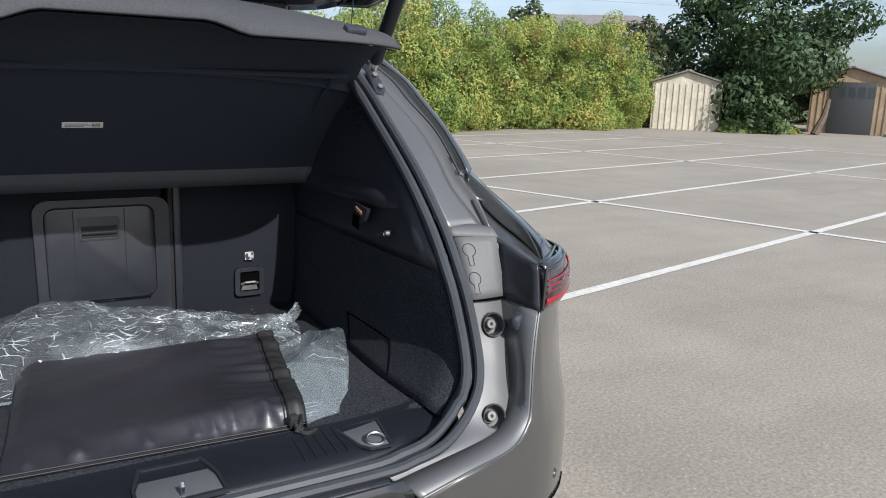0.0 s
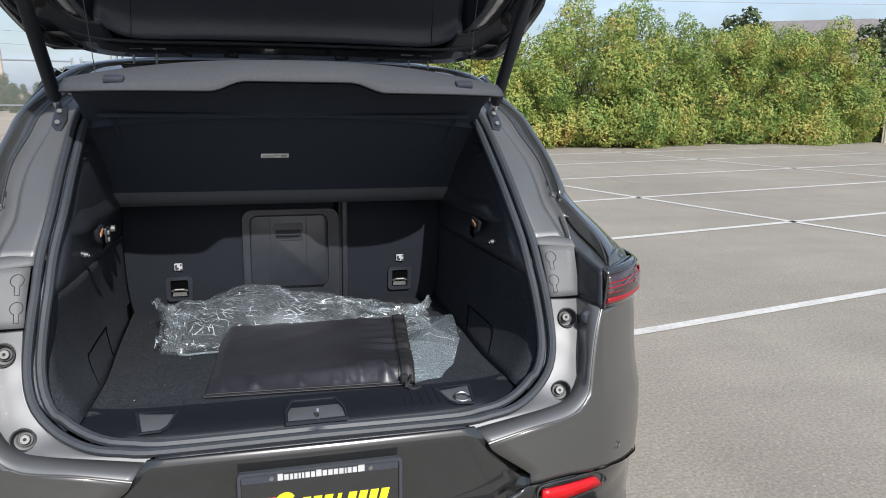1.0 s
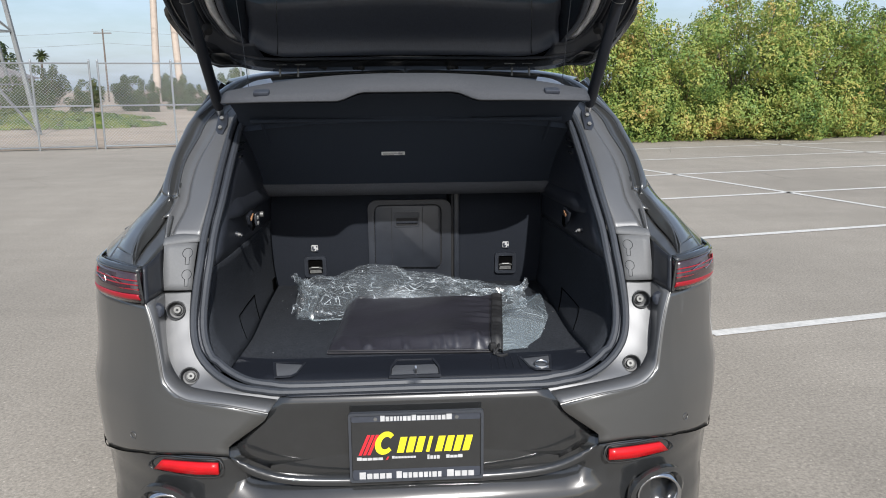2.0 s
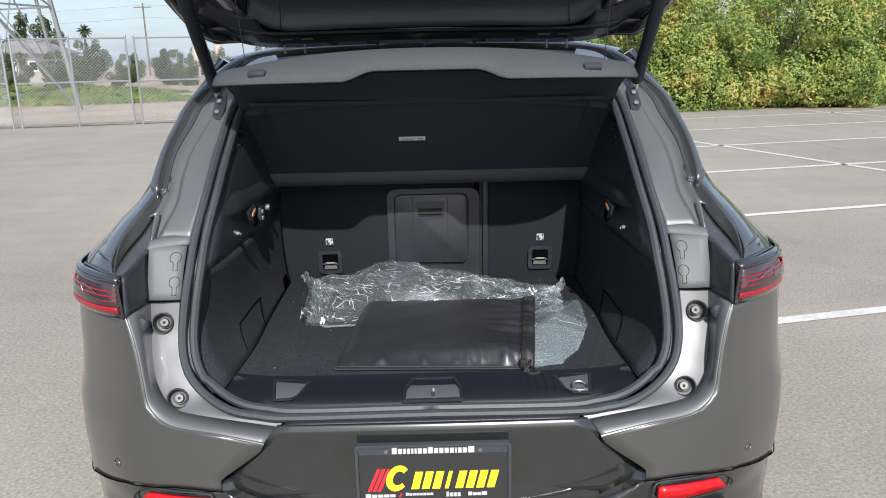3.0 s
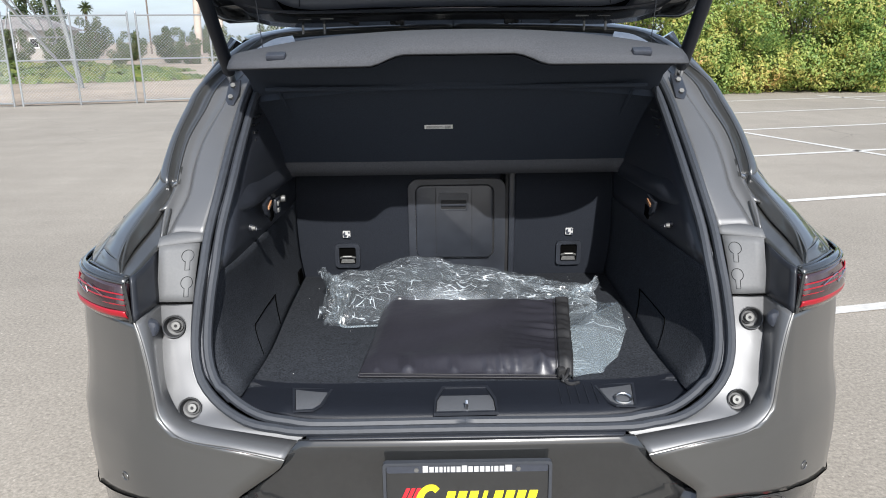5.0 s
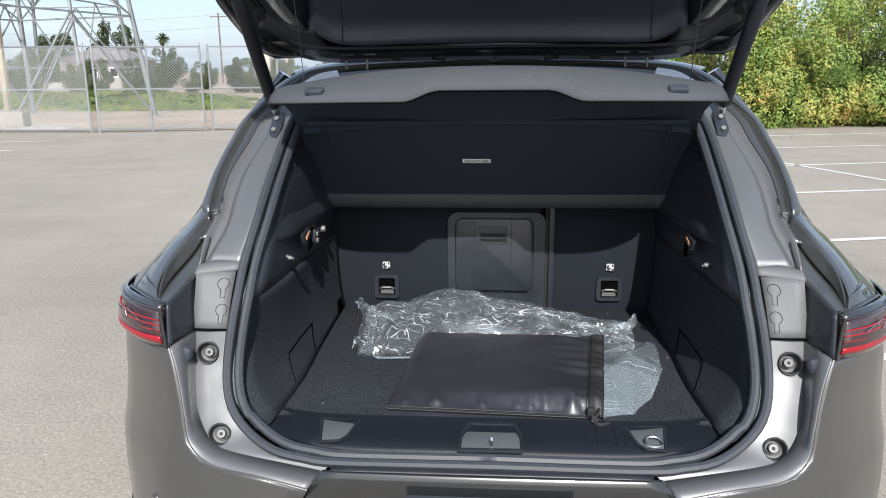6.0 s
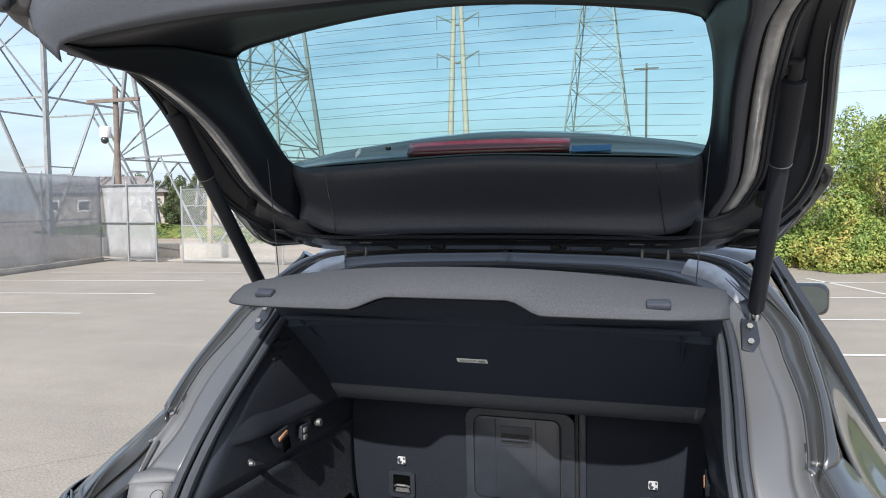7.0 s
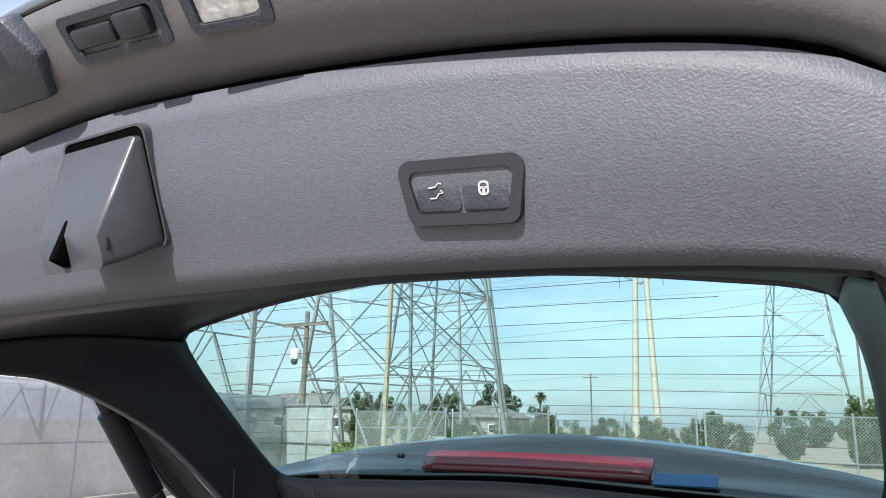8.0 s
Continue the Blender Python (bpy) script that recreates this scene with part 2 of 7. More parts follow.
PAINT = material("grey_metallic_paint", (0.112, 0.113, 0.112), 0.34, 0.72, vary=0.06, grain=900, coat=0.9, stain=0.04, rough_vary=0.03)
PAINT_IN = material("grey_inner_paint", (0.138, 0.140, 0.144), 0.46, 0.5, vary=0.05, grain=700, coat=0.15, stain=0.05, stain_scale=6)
# Recess shade put into the colour, far darker than the flange paint.
CUP = material("shaded_cup", (0.045, 0.046, 0.048), 0.5, vary=0.1)
# Dull black standing in for the shade inside joints, slots and recesses.
GAP_SHADE = material("gap_shade_black", (0.003, 0.003, 0.003), 1.0, spec=0.0)
PAD_GREY = material("satin_grey_pad", (0.115, 0.118, 0.122), 0.62, 0.0, vary=0.05, grain=200)
POCKET_GREY = material("grey_moulded_plastic", (0.088, 0.092, 0.100), 0.55, vary=0.12, grain=500, bump=0.2, bump_scale=700)
HATCH = material("dark_hatch_plastic", (0.0215, 0.0245, 0.0315), 0.36, vary=0.12, grain=14, stain=0.25, stain_scale=9, bump=0.12, bump_scale=500)
BOLT = material("zinc_bolt", (0.17, 0.17, 0.165), 0.55, 0.6, vary=0.15, grain=120)
PAINT_DARK = material("gloss_black_paint", (0.02, 0.021, 0.022), 0.18, 0.0, vary=0.1, coat=0.8, stain=0.1)
TRIM = material("grained_black_plastic", (0.034, 0.039, 0.052), 0.5, vary=0.1, grain=120, bump=0.35, bump_scale=420, stain=0.08)
TRIM_SATIN = material("satin_black_plastic", (0.0205, 0.023, 0.0295), 0.38, vary=0.08, grain=60, stain=0.1)
TRIM_GREY = material("grey_grained_panel", (0.074, 0.081, 0.097), 0.54, vary=0.10, grain=300, bump=0.34, bump_scale=700, stain=0.05, bump_dist=0.0018)
RIM_PLASTIC = material("warm_grey_rim_plastic", (0.096, 0.094, 0.097), 0.42, vary=0.06, grain=200, bump=0.15, bump_scale=500)
CARPET = material("black_cargo_carpet", (0.0255, 0.0285, 0.0345), 0.95, vary=0.75, grain=330, bump=0.9, bump_scale=500, stain=0.12, stain_scale=5, spec=0.15)
FELT = material("black_felt", (0.0128, 0.0152, 0.0208), 0.92, vary=0.2, grain=350, bump=0.4, bump_scale=500, stain=0.06, spec=0.2)
RUBBER = material("seal_rubber", (0.034, 0.038, 0.046), 0.52, vary=0.1, grain=80)
TYRE = material("tyre_rubber", (0.012, 0.012, 0.013), 0.75, vary=0.2, bump=0.3)
STEEL = material("bare_steel", (0.6, 0.6, 0.6), 0.3, 1.0, vary=0.1)
CHROME = material("dark_chrome", (0.5, 0.51, 0.53), 0.14, 1.0, vary=0.03)
# Dark teal tint stands in for the hedge the mirror would reflect.
MIRROR = material("mirror_glass", (0.19, 0.23, 0.23), 0.03, 1.0, vary=0.02)
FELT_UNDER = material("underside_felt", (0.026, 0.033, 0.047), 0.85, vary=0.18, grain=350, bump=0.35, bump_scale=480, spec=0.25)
ALLOY = material("dark_alloy", (0.12, 0.12, 0.125), 0.35, 0.9)
CLEAR = glass_material("clear_pane", (0.86, 0.93, 0.92))
TINT = glass_material("rear_pane", (0.54, 0.745, 0.70))
PRIVACY = glass_material("privacy_pane", (0.06, 0.07, 0.07))
RED = material("red_lens", (0.46, 0.004, 0.008), 0.35, vary=0.1, coat=0.25, spec=0.3)
RED_BAR = material("red_light_guide", (0.27, 0.006, 0.014), 0.30, vary=0.1, coat=0.4, spec=0.3)
RED_DEEP = material("smoked_lens", (0.030, 0.014, 0.017), 0.10, vary=0.12, coat=0.9)
BRAKE = material("brake_lens", (0.19, 0.012, 0.024), 0.15, vary=0.1, coat=0.8)
LEATHER = material("black_leather", (0.025, 0.025, 0.027), 0.42, vary=0.1, grain=60, bump=0.3, bump_scale=250, stain=0.1)
LABEL = material("white_label", (0.78, 0.78, 0.76), 0.6, vary=0.03)
PRINT = material("grey_print", (0.25, 0.25, 0.25), 0.6)
PRINT_WHITE = material("white_print", (0.44, 0.44, 0.44), 0.5)
PRINT_YELLOW = material("yellow_print", (0.80, 0.66, 0.02), 0.45)
PRINT_RED = material("red_print", (0.62, 0.02, 0.03), 0.45)
AMBER = material("amber_lamp_lens", (0.40, 0.21, 0.11), 0.25)
LATCH = material("latch_plastic", (0.046, 0.050, 0.058), 0.36, vary=0.06, grain=120, bump=0.1, bump_scale=600)
LENS_CLEAR = material("frosted_lens", (0.62, 0.63, 0.62), 0.18, vary=0.35, grain=130, bump=0.6, bump_scale=110, coat=0.6)
# Body paint lightened in colour; on the side flange this stands for reflections.
LIGHTENED_PAINT = material("lightened_grey_paint", (0.60, 0.60, 0.60), 0.32, 0.6, vary=0.15, grain=40, bump=0.5, bump_scale=26, bump_dist=0.004)
TRIM_DEEP = material("deep_black_plastic", (0.0095, 0.0112, 0.0160), 0.5, vary=0.1, grain=120, bump=0.3, bump_scale=420, stain=0.08, spec=0.32)
BLUE = material("blue_sticker", (0.06, 0.14, 0.30), 0.5)
NYLON = material("black_nylon", (0.0225, 0.0220, 0.0285), 0.42, vary=0.12, grain=300, bump=0.35, bump_scale=16, bump_dist=0.010, stain=0.2, stain_scale=6, spec=0.8)
NYLON_EDGE = material("nylon_band", (0.013, 0.013, 0.014), 0.6, vary=0.2, grain=200)
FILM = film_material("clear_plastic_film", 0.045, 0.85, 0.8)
FILM_MILKY = film_material("milky_plastic_film", 0.20, 0.45, 0.3, 5.0, (0.64, 0.74, 0.80))
ASPHALT = asphalt_material()
LINE = material("worn_white_paint", (0.55, 0.53, 0.49), 0.75, vary=0.15, grain=25, stain=0.1, stain_scale=3)
DIRT = material("dry_earth", (0.30, 0.24, 0.18), 0.95, vary=0.2, grain=4, bump=0.6, bump_scale=9, stain=0.2, stain_scale=0.3, bump_dist=0.05)
CONCRETE = material("weathered_concrete", (0.30, 0.275, 0.24), 0.9, vary=0.12, grain=12, bump=0.3, bump_scale=40, stain=0.2, stain_scale=0.8)
GALV = material("galvanised_steel", (0.31, 0.325, 0.335), 0.45, 0.6, vary=0.12, grain=30, each=0.12)
WIRE = material("fence_wire", (0.40, 0.41, 0.41), 0.5, 0.4)
SCREEN = sheer(material("grey_privacy_fabric", (0.36, 0.37, 0.38), 0.85, vary=0.08, grain=6, stain=0.16, stain_scale=0.9, bump=0.2, bump_scale=60), 0.46)
TOWER_STEEL = material("tower_steel", (0.23, 0.24, 0.24), 0.6, 0.4, vary=0.15, grain=3, each=0.15)
TOWER_YELLOW = material("faded_yellow_steel", (0.31, 0.255, 0.175), 0.7, vary=0.15, grain=3)
PALE_STEEL = material("pale_pole_steel", (0.44, 0.37, 0.31), 0.7, vary=0.08, grain=2)
WOOD = material("weathered_timber", (0.15, 0.12, 0.10), 0.85, vary=0.25, grain=6)
BARK = material("bark", (0.10, 0.075, 0.055), 0.9, vary=0.3, grain=14, bump=0.8, bump_scale=20, bump_dist=0.02)
HEDGE_LEAF = leaf_material("hedge_leaf", [(0.048, 0.098, 0.030), (0.125, 0.215, 0.054), (0.25, 0.325, 0.080), (0.41, 0.405, 0.110), (0.54, 0.33, 0.125)])
TREE_LEAF = leaf_material("tree_leaf", [(0.018, 0.042, 0.016), (0.034, 0.068, 0.024), (0.06, 0.10, 0.04), (0.09, 0.12, 0.05)])
FAR_LEAF = leaf_material("far_leaf", [(0.035, 0.055, 0.025), (0.06, 0.09, 0.035), (0.10, 0.12, 0.05), (0.15, 0.16, 0.06)])
LOW_LEAF = leaf_material("groundcover_leaf", [(0.06, 0.10, 0.03), (0.10, 0.15, 0.035), (0.17, 0.20, 0.05), (0.25, 0.25, 0.07)])
SHED_CREAM = material("cream_shed_panel", (0.55, 0.50, 0.40), 0.7, vary=0.1, grain=8, stain=0.2)
SHED_BROWN = material("tan_shed_panel", (0.36, 0.26, 0.17), 0.7, vary=0.1, grain=8, stain=0.15)
SHED_DOOR = material("dark_grey_door", (0.05, 0.052, 0.055), 0.6, vary=0.1)
ROOF_TILE = material("grey_roof", (0.20, 0.18, 0.17), 0.85, vary=0.2, grain=5)
STUCCO = material("pale_stucco", (0.30, 0.28, 0.25), 0.9, vary=0.08)

# ---- building helpers ----
def bm_from(verts, faces):
    bm = bmesh.new()
    vs = [bm.verts.new(v) for v in verts]
    for f in faces:
        try:
            bm.faces.new([vs[i] for i in f])
        except ValueError:
            pass
    return bm


def join(*bms):
    """One bmesh out of several."""
    out = bmesh.new()
    for b in bms:
        me = bpy.data.meshes.new("tmp")
        b.to_mesh(me)
        out.from_mesh(me)
        bpy.data.meshes.remove(me)
        b.free()
    return out


def part(name, bm, mat, parent=None, label="", smooth=True, solid=0.0, bevel=0.0, offset=-1.0, sub=0, angle=40):
    """Links a bmesh as one mesh object; a child keeps its place in the world."""
    me = bpy.data.meshes.new(name)
    bmesh.ops.remove_doubles(bm, verts=bm.verts, dist=1e-5)
    bm.to_mesh(me)
    bm.free()
    if smooth:
        me.shade_smooth()
        me.set_sharp_from_angle(angle=radians(angle))
    me.materials.append(mat)
    ob = new(name, me)
    if parent is not None:
        ob.parent = parent
        if parent.type == "EMPTY":
            ob.matrix_parent_inverse = Matrix.Translation(-parent.location)
    if solid:
        s = ob.modifiers.new("thickness", "SOLIDIFY")
        s.thickness, s.offset = solid, offset
    if sub:
        s = ob.modifiers.new("rounding", "SUBSURF")
        s.levels = s.render_levels = sub
    if bevel:
        b = ob.modifiers.new("edge", "BEVEL")
        b.width, b.segments, b.limit_method = bevel, 2, "ANGLE"
    return tagged(ob, label)


def thing(name, loc, label, category, group="", kind=""):
    ob = new(name)
    ob.location = loc
    ob.empty_display_size = 0.2
    return tagged(ob, label, category, group, kind)


def catmull(pts, n):
    """n points evenly along a smooth curve through pts."""
    p = np.array(pts, float)
    if len(p) == 2:
        return [Vector(p[0] + (p[1] - p[0]) * i / (n - 1)) for i in range(n)]
    ext = np.vstack([2 * p[0] - p[1], p, 2 * p[-1] - p[-2]])
    dense = []
    for i in range(1, len(ext) - 2):
        a, b, c, d = ext[i - 1:i + 3]
        for k in range(12):
            t = k / 12
            dense.append(0.5 * (2 * b + (c - a) * t + (2 * a - 5 * b + 4 * c - d) * t * t + (3 * b - a - 3 * c + d) * t ** 3))
    dense.append(p[-1])
    dense = np.array(dense)
    s = np.concatenate([[0], np.cumsum(np.linalg.norm(np.diff(dense, axis=0), axis=1))])
    at = np.linspace(0, s[-1], n)
    return [Vector([np.interp(a, s, dense[:, k]) for k in range(3)]) for a in at]


def grid(rows, closed=False):
    """Quads over rows of points."""
    n = len(rows[0])
    verts = [tuple(p) for r in rows for p in r]
    faces = []
    for j in range(len(rows) - 1):
        for i in range(n if closed else n - 1):
            k = (i + 1) % n
            faces.append((j * n + i, j * n + k, (j + 1) * n + k, (j + 1) * n + i))
    return bm_from(verts, faces)


def loft(curves, n=16, m=None):
    """A skin over curves; m: rows across, smoothed."""
    rows = [catmull(c, n) for c in curves]
    if m:
        cols = [catmull([r[i] for r in rows], m) for i in range(n)]
        rows = [[cols[i][j] for i in range(n)] for j in range(m)]
    return grid(rows)


def tube(pts, r, sides=8, cap=True):
    """A round rod along pts; r: a radius, or one per point."""
    pts = [Vector(p) for p in pts]
    rs = r if isinstance(r, (list, tuple)) else [r] * len(pts)
    rows = []
    for i, p in enumerate(pts):
        d = (pts[min(i + 1, len(pts) - 1)] - pts[max(i - 1, 0)]).normalized()
        a = d.orthogonal().normalized() if i == 0 else (a - d * a.dot(d)).normalized()
        b = d.cross(a)
        rows.append([p + (a * math.cos(2 * math.pi * k / sides) + b * math.sin(2 * math.pi * k / sides)) * rs[i] for k in range(sides)])
    bm = grid(rows, True)
    if cap:
        bm.verts.ensure_lookup_table()
        bm.faces.new([bm.verts[k] for k in range(sides)][::-1])
        bm.faces.new([bm.verts[(len(pts) - 1) * sides + k] for k in range(sides)])
    return bm


def block(size, m=None, bevel=0.0, seg=2):
    """A box with rounded edges, size in metres, about its own middle, at the pose m."""
    bm = bmesh.new()
    bmesh.ops.create_cube(bm, size=1.0)
    bmesh.ops.scale(bm, vec=size, verts=bm.verts)
    if bevel:
        bmesh.ops.bevel(bm, geom=bm.edges[:], offset=bevel, segments=seg, affect="EDGES", profile=0.5)
    if m is not None:
        bmesh.ops.transform(bm, matrix=m, verts=bm.verts)
    return bm


def prism(outline, depth, m=None, bevel=0.0):
    """A flat plate: outline in x, z, its front at y = 0, its back at y = depth."""
    n = len(outline)
    verts = [(x, 0, z) for x, z in outline] + [(x, depth, z) for x, z in outline]
    faces = [tuple(range(n)), tuple(range(2 * n - 1, n - 1, -1))] + [(i, n + i, n + (i + 1) % n, (i + 1) % n) for i in range(n)]
    bm = bm_from(verts, faces)
    bmesh.ops.recalc_face_normals(bm, faces=bm.faces)
    if bevel:
        bmesh.ops.bevel(bm, geom=bm.edges[:], offset=bevel, segments=2, affect="EDGES", profile=0.5)
    if m is not None:
        bmesh.ops.transform(bm, matrix=m, verts=bm.verts)
    return bm


def rounded(w, h, r, n=5):
    """The outline of a rectangle with round corners."""
    out = []
    for cx, cz, a0 in ((w / 2 - r, h / 2 - r, 0), (-w / 2 + r, h / 2 - r, 90), (-w / 2 + r, -h / 2 + r, 180), (w / 2 - r, -h / 2 + r, 270)):
        for k in range(n):
            a = radians(a0 + 90 * k / (n - 1))
            out.append((cx + r * math.cos(a), cz + r * math.sin(a)))
    return out


def ring(outer, inner, depth, m=None):
    """A flat frame between two outlines with the same count."""
    n = len(outer)
    rows = [[(x, 0, z) for x, z in outer], [(x, 0, z) for x, z in inner], [(x, depth, z) for x, z in inner], [(x, depth, z) for x, z in outer]]
    rows.append(rows[0])
    bm = grid(rows, True)
    bmesh.ops.remove_doubles(bm, verts=bm.verts, dist=1e-6)
    bmesh.ops.recalc_face_normals(bm, faces=bm.faces)
    if m is not None:
        bmesh.ops.transform(bm, matrix=m, verts=bm.verts)
    return bm


def mirrored(bm):
    out = bm.copy()
    bmesh.ops.scale(out, vec=(-1, 1, 1), verts=out.verts)
    bmesh.ops.reverse_faces(out, faces=out.faces)
    return out


def pair(name, bm, mat, parent, label="", **k):
    """The same part on both sides of the car."""
    other = mirrored(bm)
    a = part(name, bm, mat, parent, label, **k)
    b = part(name, other, mat, parent, label, **k)
    return a, b


def lay(p, z=0.0):
    return Vector((p[0], p[1], z))


# ---- ground ----
def sheet(name, outline, z, mat, cuts=0, label=""):
    bm = bm_from([(x, y, z) for x, y in outline], [tuple(range(len(outline)))])
    if cuts:
        bmesh.ops.subdivide_edges(bm, edges=bm.edges[:], cuts=cuts, use_grid_fill=True)
    return tagged(part(name, bm, mat, smooth=False), label, "ground", kind="structure")


sheet("ground", [(-900, -900), (900, -900), (900, 1500), (-900, 1500)], 0.0, ASPHALT, label="pale worn asphalt of a wide parking lot")
sheet("dirt_yard", [(-160, 19.6), (-17.6, 19.1), (-10.8, 18.75), (-7.9, 19.35), (-4.0, 20.2), (2.0, 21.2), (30, 26.0), (160, 32), (160, 420), (-160, 420)], 0.012, DIRT, label="bare tan earth beyond the chain-link fence")

GRID = Vector((0.9773, 0.2120, 0))
GRIDN = Vector((-0.313, 0.950, 0))


def stripe(a, b, w=0.1):
    a, b = lay(a), lay(b)
    d = (b - a).normalized()
    s = Vector((-d.y, d.x, 0)) * w / 2
    n = max(2, int((b - a).length / 0.5))
    rows = [[a + (b - a) * i / n + s * (1 + 0.05 * noise.noise((i * 0.7, a.y, 1))) + Vector((0, 0, 0.005)), a + (b - a) * i / n - s * (1 + 0.05 * noise.noise((i * 0.7, a.y, 5))) + Vector((0, 0, 0.005))] for i in range(n + 1)]
    bm = grid(rows)
    bmesh.ops.recalc_face_normals(bm, faces=bm.faces)
    return tagged(part("parking_line", bm, LINE, smooth=False), "worn white painted parking line on asphalt", "parking line", "parking lines", "structure")


CROSS = Vector((6.57, 6.64, 0))
STEP = Vector((-0.81, 2.47, 0))
for k in range(-3, 5):
    c = CROSS + STEP * k + (GRIDN * -0.20 * -k if k < 0 else GRIDN * -0.06)
    first = -5.6 if k > -2 else -2.5
    stripe(c + GRID * first, c + GRID * 13.9)
for along in (0, 7.05, 13.9):
    stripe(CROSS + GRID * along - GRIDN * 8.3, CROSS + GRID * along + GRIDN * 11.2)
for end in ((-10.62, 16.1), (-10.27, 13.97), (-9.67, 11.5), (-9.02, 8.87), (-8.36, 6.19), (-7.8, 3.5)):
    e = lay(end)
    stripe(e - Vector((5.3, 1.0, 0)), e)

# ---- leaves ----
def leaf_mesh(count, place, size, rng, flat=0.0):
    """count little folded leaves at places given by place(rng): (point, outward normal)."""
    verts, faces = np.zeros((count * 6, 3)), []
    for i in range(count):
        p, nrm = place(rng)
        s = size * rng.uniform(0.6, 1.35)
        nrm = (nrm + Vector((rng.uniform(-1, 1), rng.uniform(-1, 1), rng.uniform(-0.6, 1.0))) * 0.75).normalized()
        a = nrm.orthogonal().normalized()
        a = Matrix.Rotation(rng.uniform(0, 6.28), 3, nrm) @ a
        b = nrm.cross(a)
        q = i * 6
        fold = nrm * s * 0.18
        pts = (p - a * s, p - a * s * 0.2 + b * s * 0.42 + fold, p - a * s * 0.2 - b * s * 0.42 + fold, p + a * s * 0.45 + b * s * 0.34 + fold, p + a * s * 0.45 - b * s * 0.34 + fold, p + a * s)
        for k in range(6):
            verts[q + k] = pts[k]
        faces += [(q, q + 2, q + 1), (q + 1, q + 2, q + 4, q + 3), (q + 3, q + 4, q + 5)]
    me = bpy.data.meshes.new("leaves")
    me.from_pydata(verts.tolist(), [], faces)
    return me


def limb(a, b, r0, r1, rng, n=7, bend=0.12):
    a, b = Vector(a), Vector(b)
    L = (b - a).length
    pts = [a + (b - a) * i / (n - 1) + Vector((rng.uniform(-1, 1), rng.uniform(-1, 1), 0)) * bend * L * math.sin(math.pi * i / (n - 1)) * 0.5 for i in range(n)]
    return tube(pts, [r0 + (r1 - r0) * i / (n - 1) for i in range(n)], 7)


def plant(name, seed, clumps, leaves, size, leafmat, label, category, group, trunk_r=0.09, trunk_h=1.0, stems=4, inner=0.25):
    """A tree or bush: stems under a crown of many leaves in uneven clumps. clumps: (x, y, z, rx, ry, rz)."""
    rng = random.Random(seed)
    root = thing(name, (0, 0, 0), label, category, group)
    wood = []
    for i in range(stems):
        c = clumps[(i * 3) % len(clumps)]
        base = (rng.uniform(-0.25, 0.25) * (stems > 1), rng.uniform(-0.2, 0.2) * (stems > 1), -0.05)
        knee = (base[0] * 1.2 + c[0] * 0.25, base[1] + c[1] * 0.25, trunk_h)
        wood += [limb(base, knee, trunk_r, trunk_r * 0.7, rng), limb(knee, (c[0] * 0.85, c[1] * 0.85, c[2]), trunk_r * 0.68, trunk_r * 0.2, rng)]
    for c in clumps:
        wood.append(limb((c[0] * 0.3, c[1] * 0.3, max(0.3, c[2] * 0.5)), (c[0], c[1], c[2] + c[5] * 0.5), trunk_r * 0.35, 0.008, rng))
    part("trunk", join(*wood), BARK, root)
    weights = [c[3] * c[5] + c[3] * c[4] for c in clumps]

    def place(r):
        c = r.choices(clumps, weights)[0]
        d = Vector((r.gauss(0, 1), r.gauss(0, 1), r.gauss(0, 1))).normalized()
        k = noise.noise(d * 2.3 + Vector((c[0] * 3.1, c[1] * 1.7, c[2] * 2.9)))
        rad = (1 - inner * r.random() ** 1.6) * (1 + 0.42 * k)
        return Vector((c[0] + d.x * c[3] * rad, c[1] + d.y * c[4] * rad, max(0.04, c[2] + d.z * c[5] * rad))), d

    me = leaf_mesh(leaves, place, size, rng)
    me.materials.append(leafmat)
    crown = new("crown", me)
    crown.parent = root
    crown["kind"] = "stuff"
    return root


def bush_clumps(seed, w, d, h, n, skirt=0):
    r = random.Random(seed)
    out = []
    for i in range(n):
        z = h * (0.07 + 0.85 * (i / n) ** 0.95)
        s = r.uniform(0.6, 1.0) * (0.66 - 0.26 * i / n)
        out.append((r.uniform(-w, w) * (1 - 0.3 * i / n), r.uniform(-d, d), z, s * w * 0.62, s * d * 1.0, s * h * 0.32))
    for i in range(skirt):
        out.append((w * (2 * i / max(1, skirt - 1) - 1), -d * r.uniform(0.0, 0.5), 0.45 + 0.3 * r.random(), w * 0.36, d * 0.7, 0.5 + 0.3 * r.random()))
    return out


HEDGE_LABEL = "tall leafy yellow-green hedge bush with orange tips"
hedges = [plant("hedge_bush", 11 + k, bush_clumps(40 + k, 2.0, 1.1, h, 30, 9), 44000, 0.044, HEDGE_LEAF, HEDGE_LABEL, "hedge", "hedge along the lot", 0.05, 0.8, 4) for k, h in enumerate((4.0, 4.5, 3.7))]
spots = [(3.3, 20.3, 0.86), (5.6, 20.2, 0.95), (7.9, 20.3, 1.02), (10.2, 20.6, 1.0), (12.6, 20.9, 0.98), (15.0, 21.2, 1.05), (17.4, 21.6, 1.0), (19.8, 22.0, 0.95), (22.0, 22.6, 1.0), (6.6, 22.0, 1.06), (11.4, 22.4, 1.1), (16.2, 23.0, 1.13), (20.6, 24.2, 1.12)]
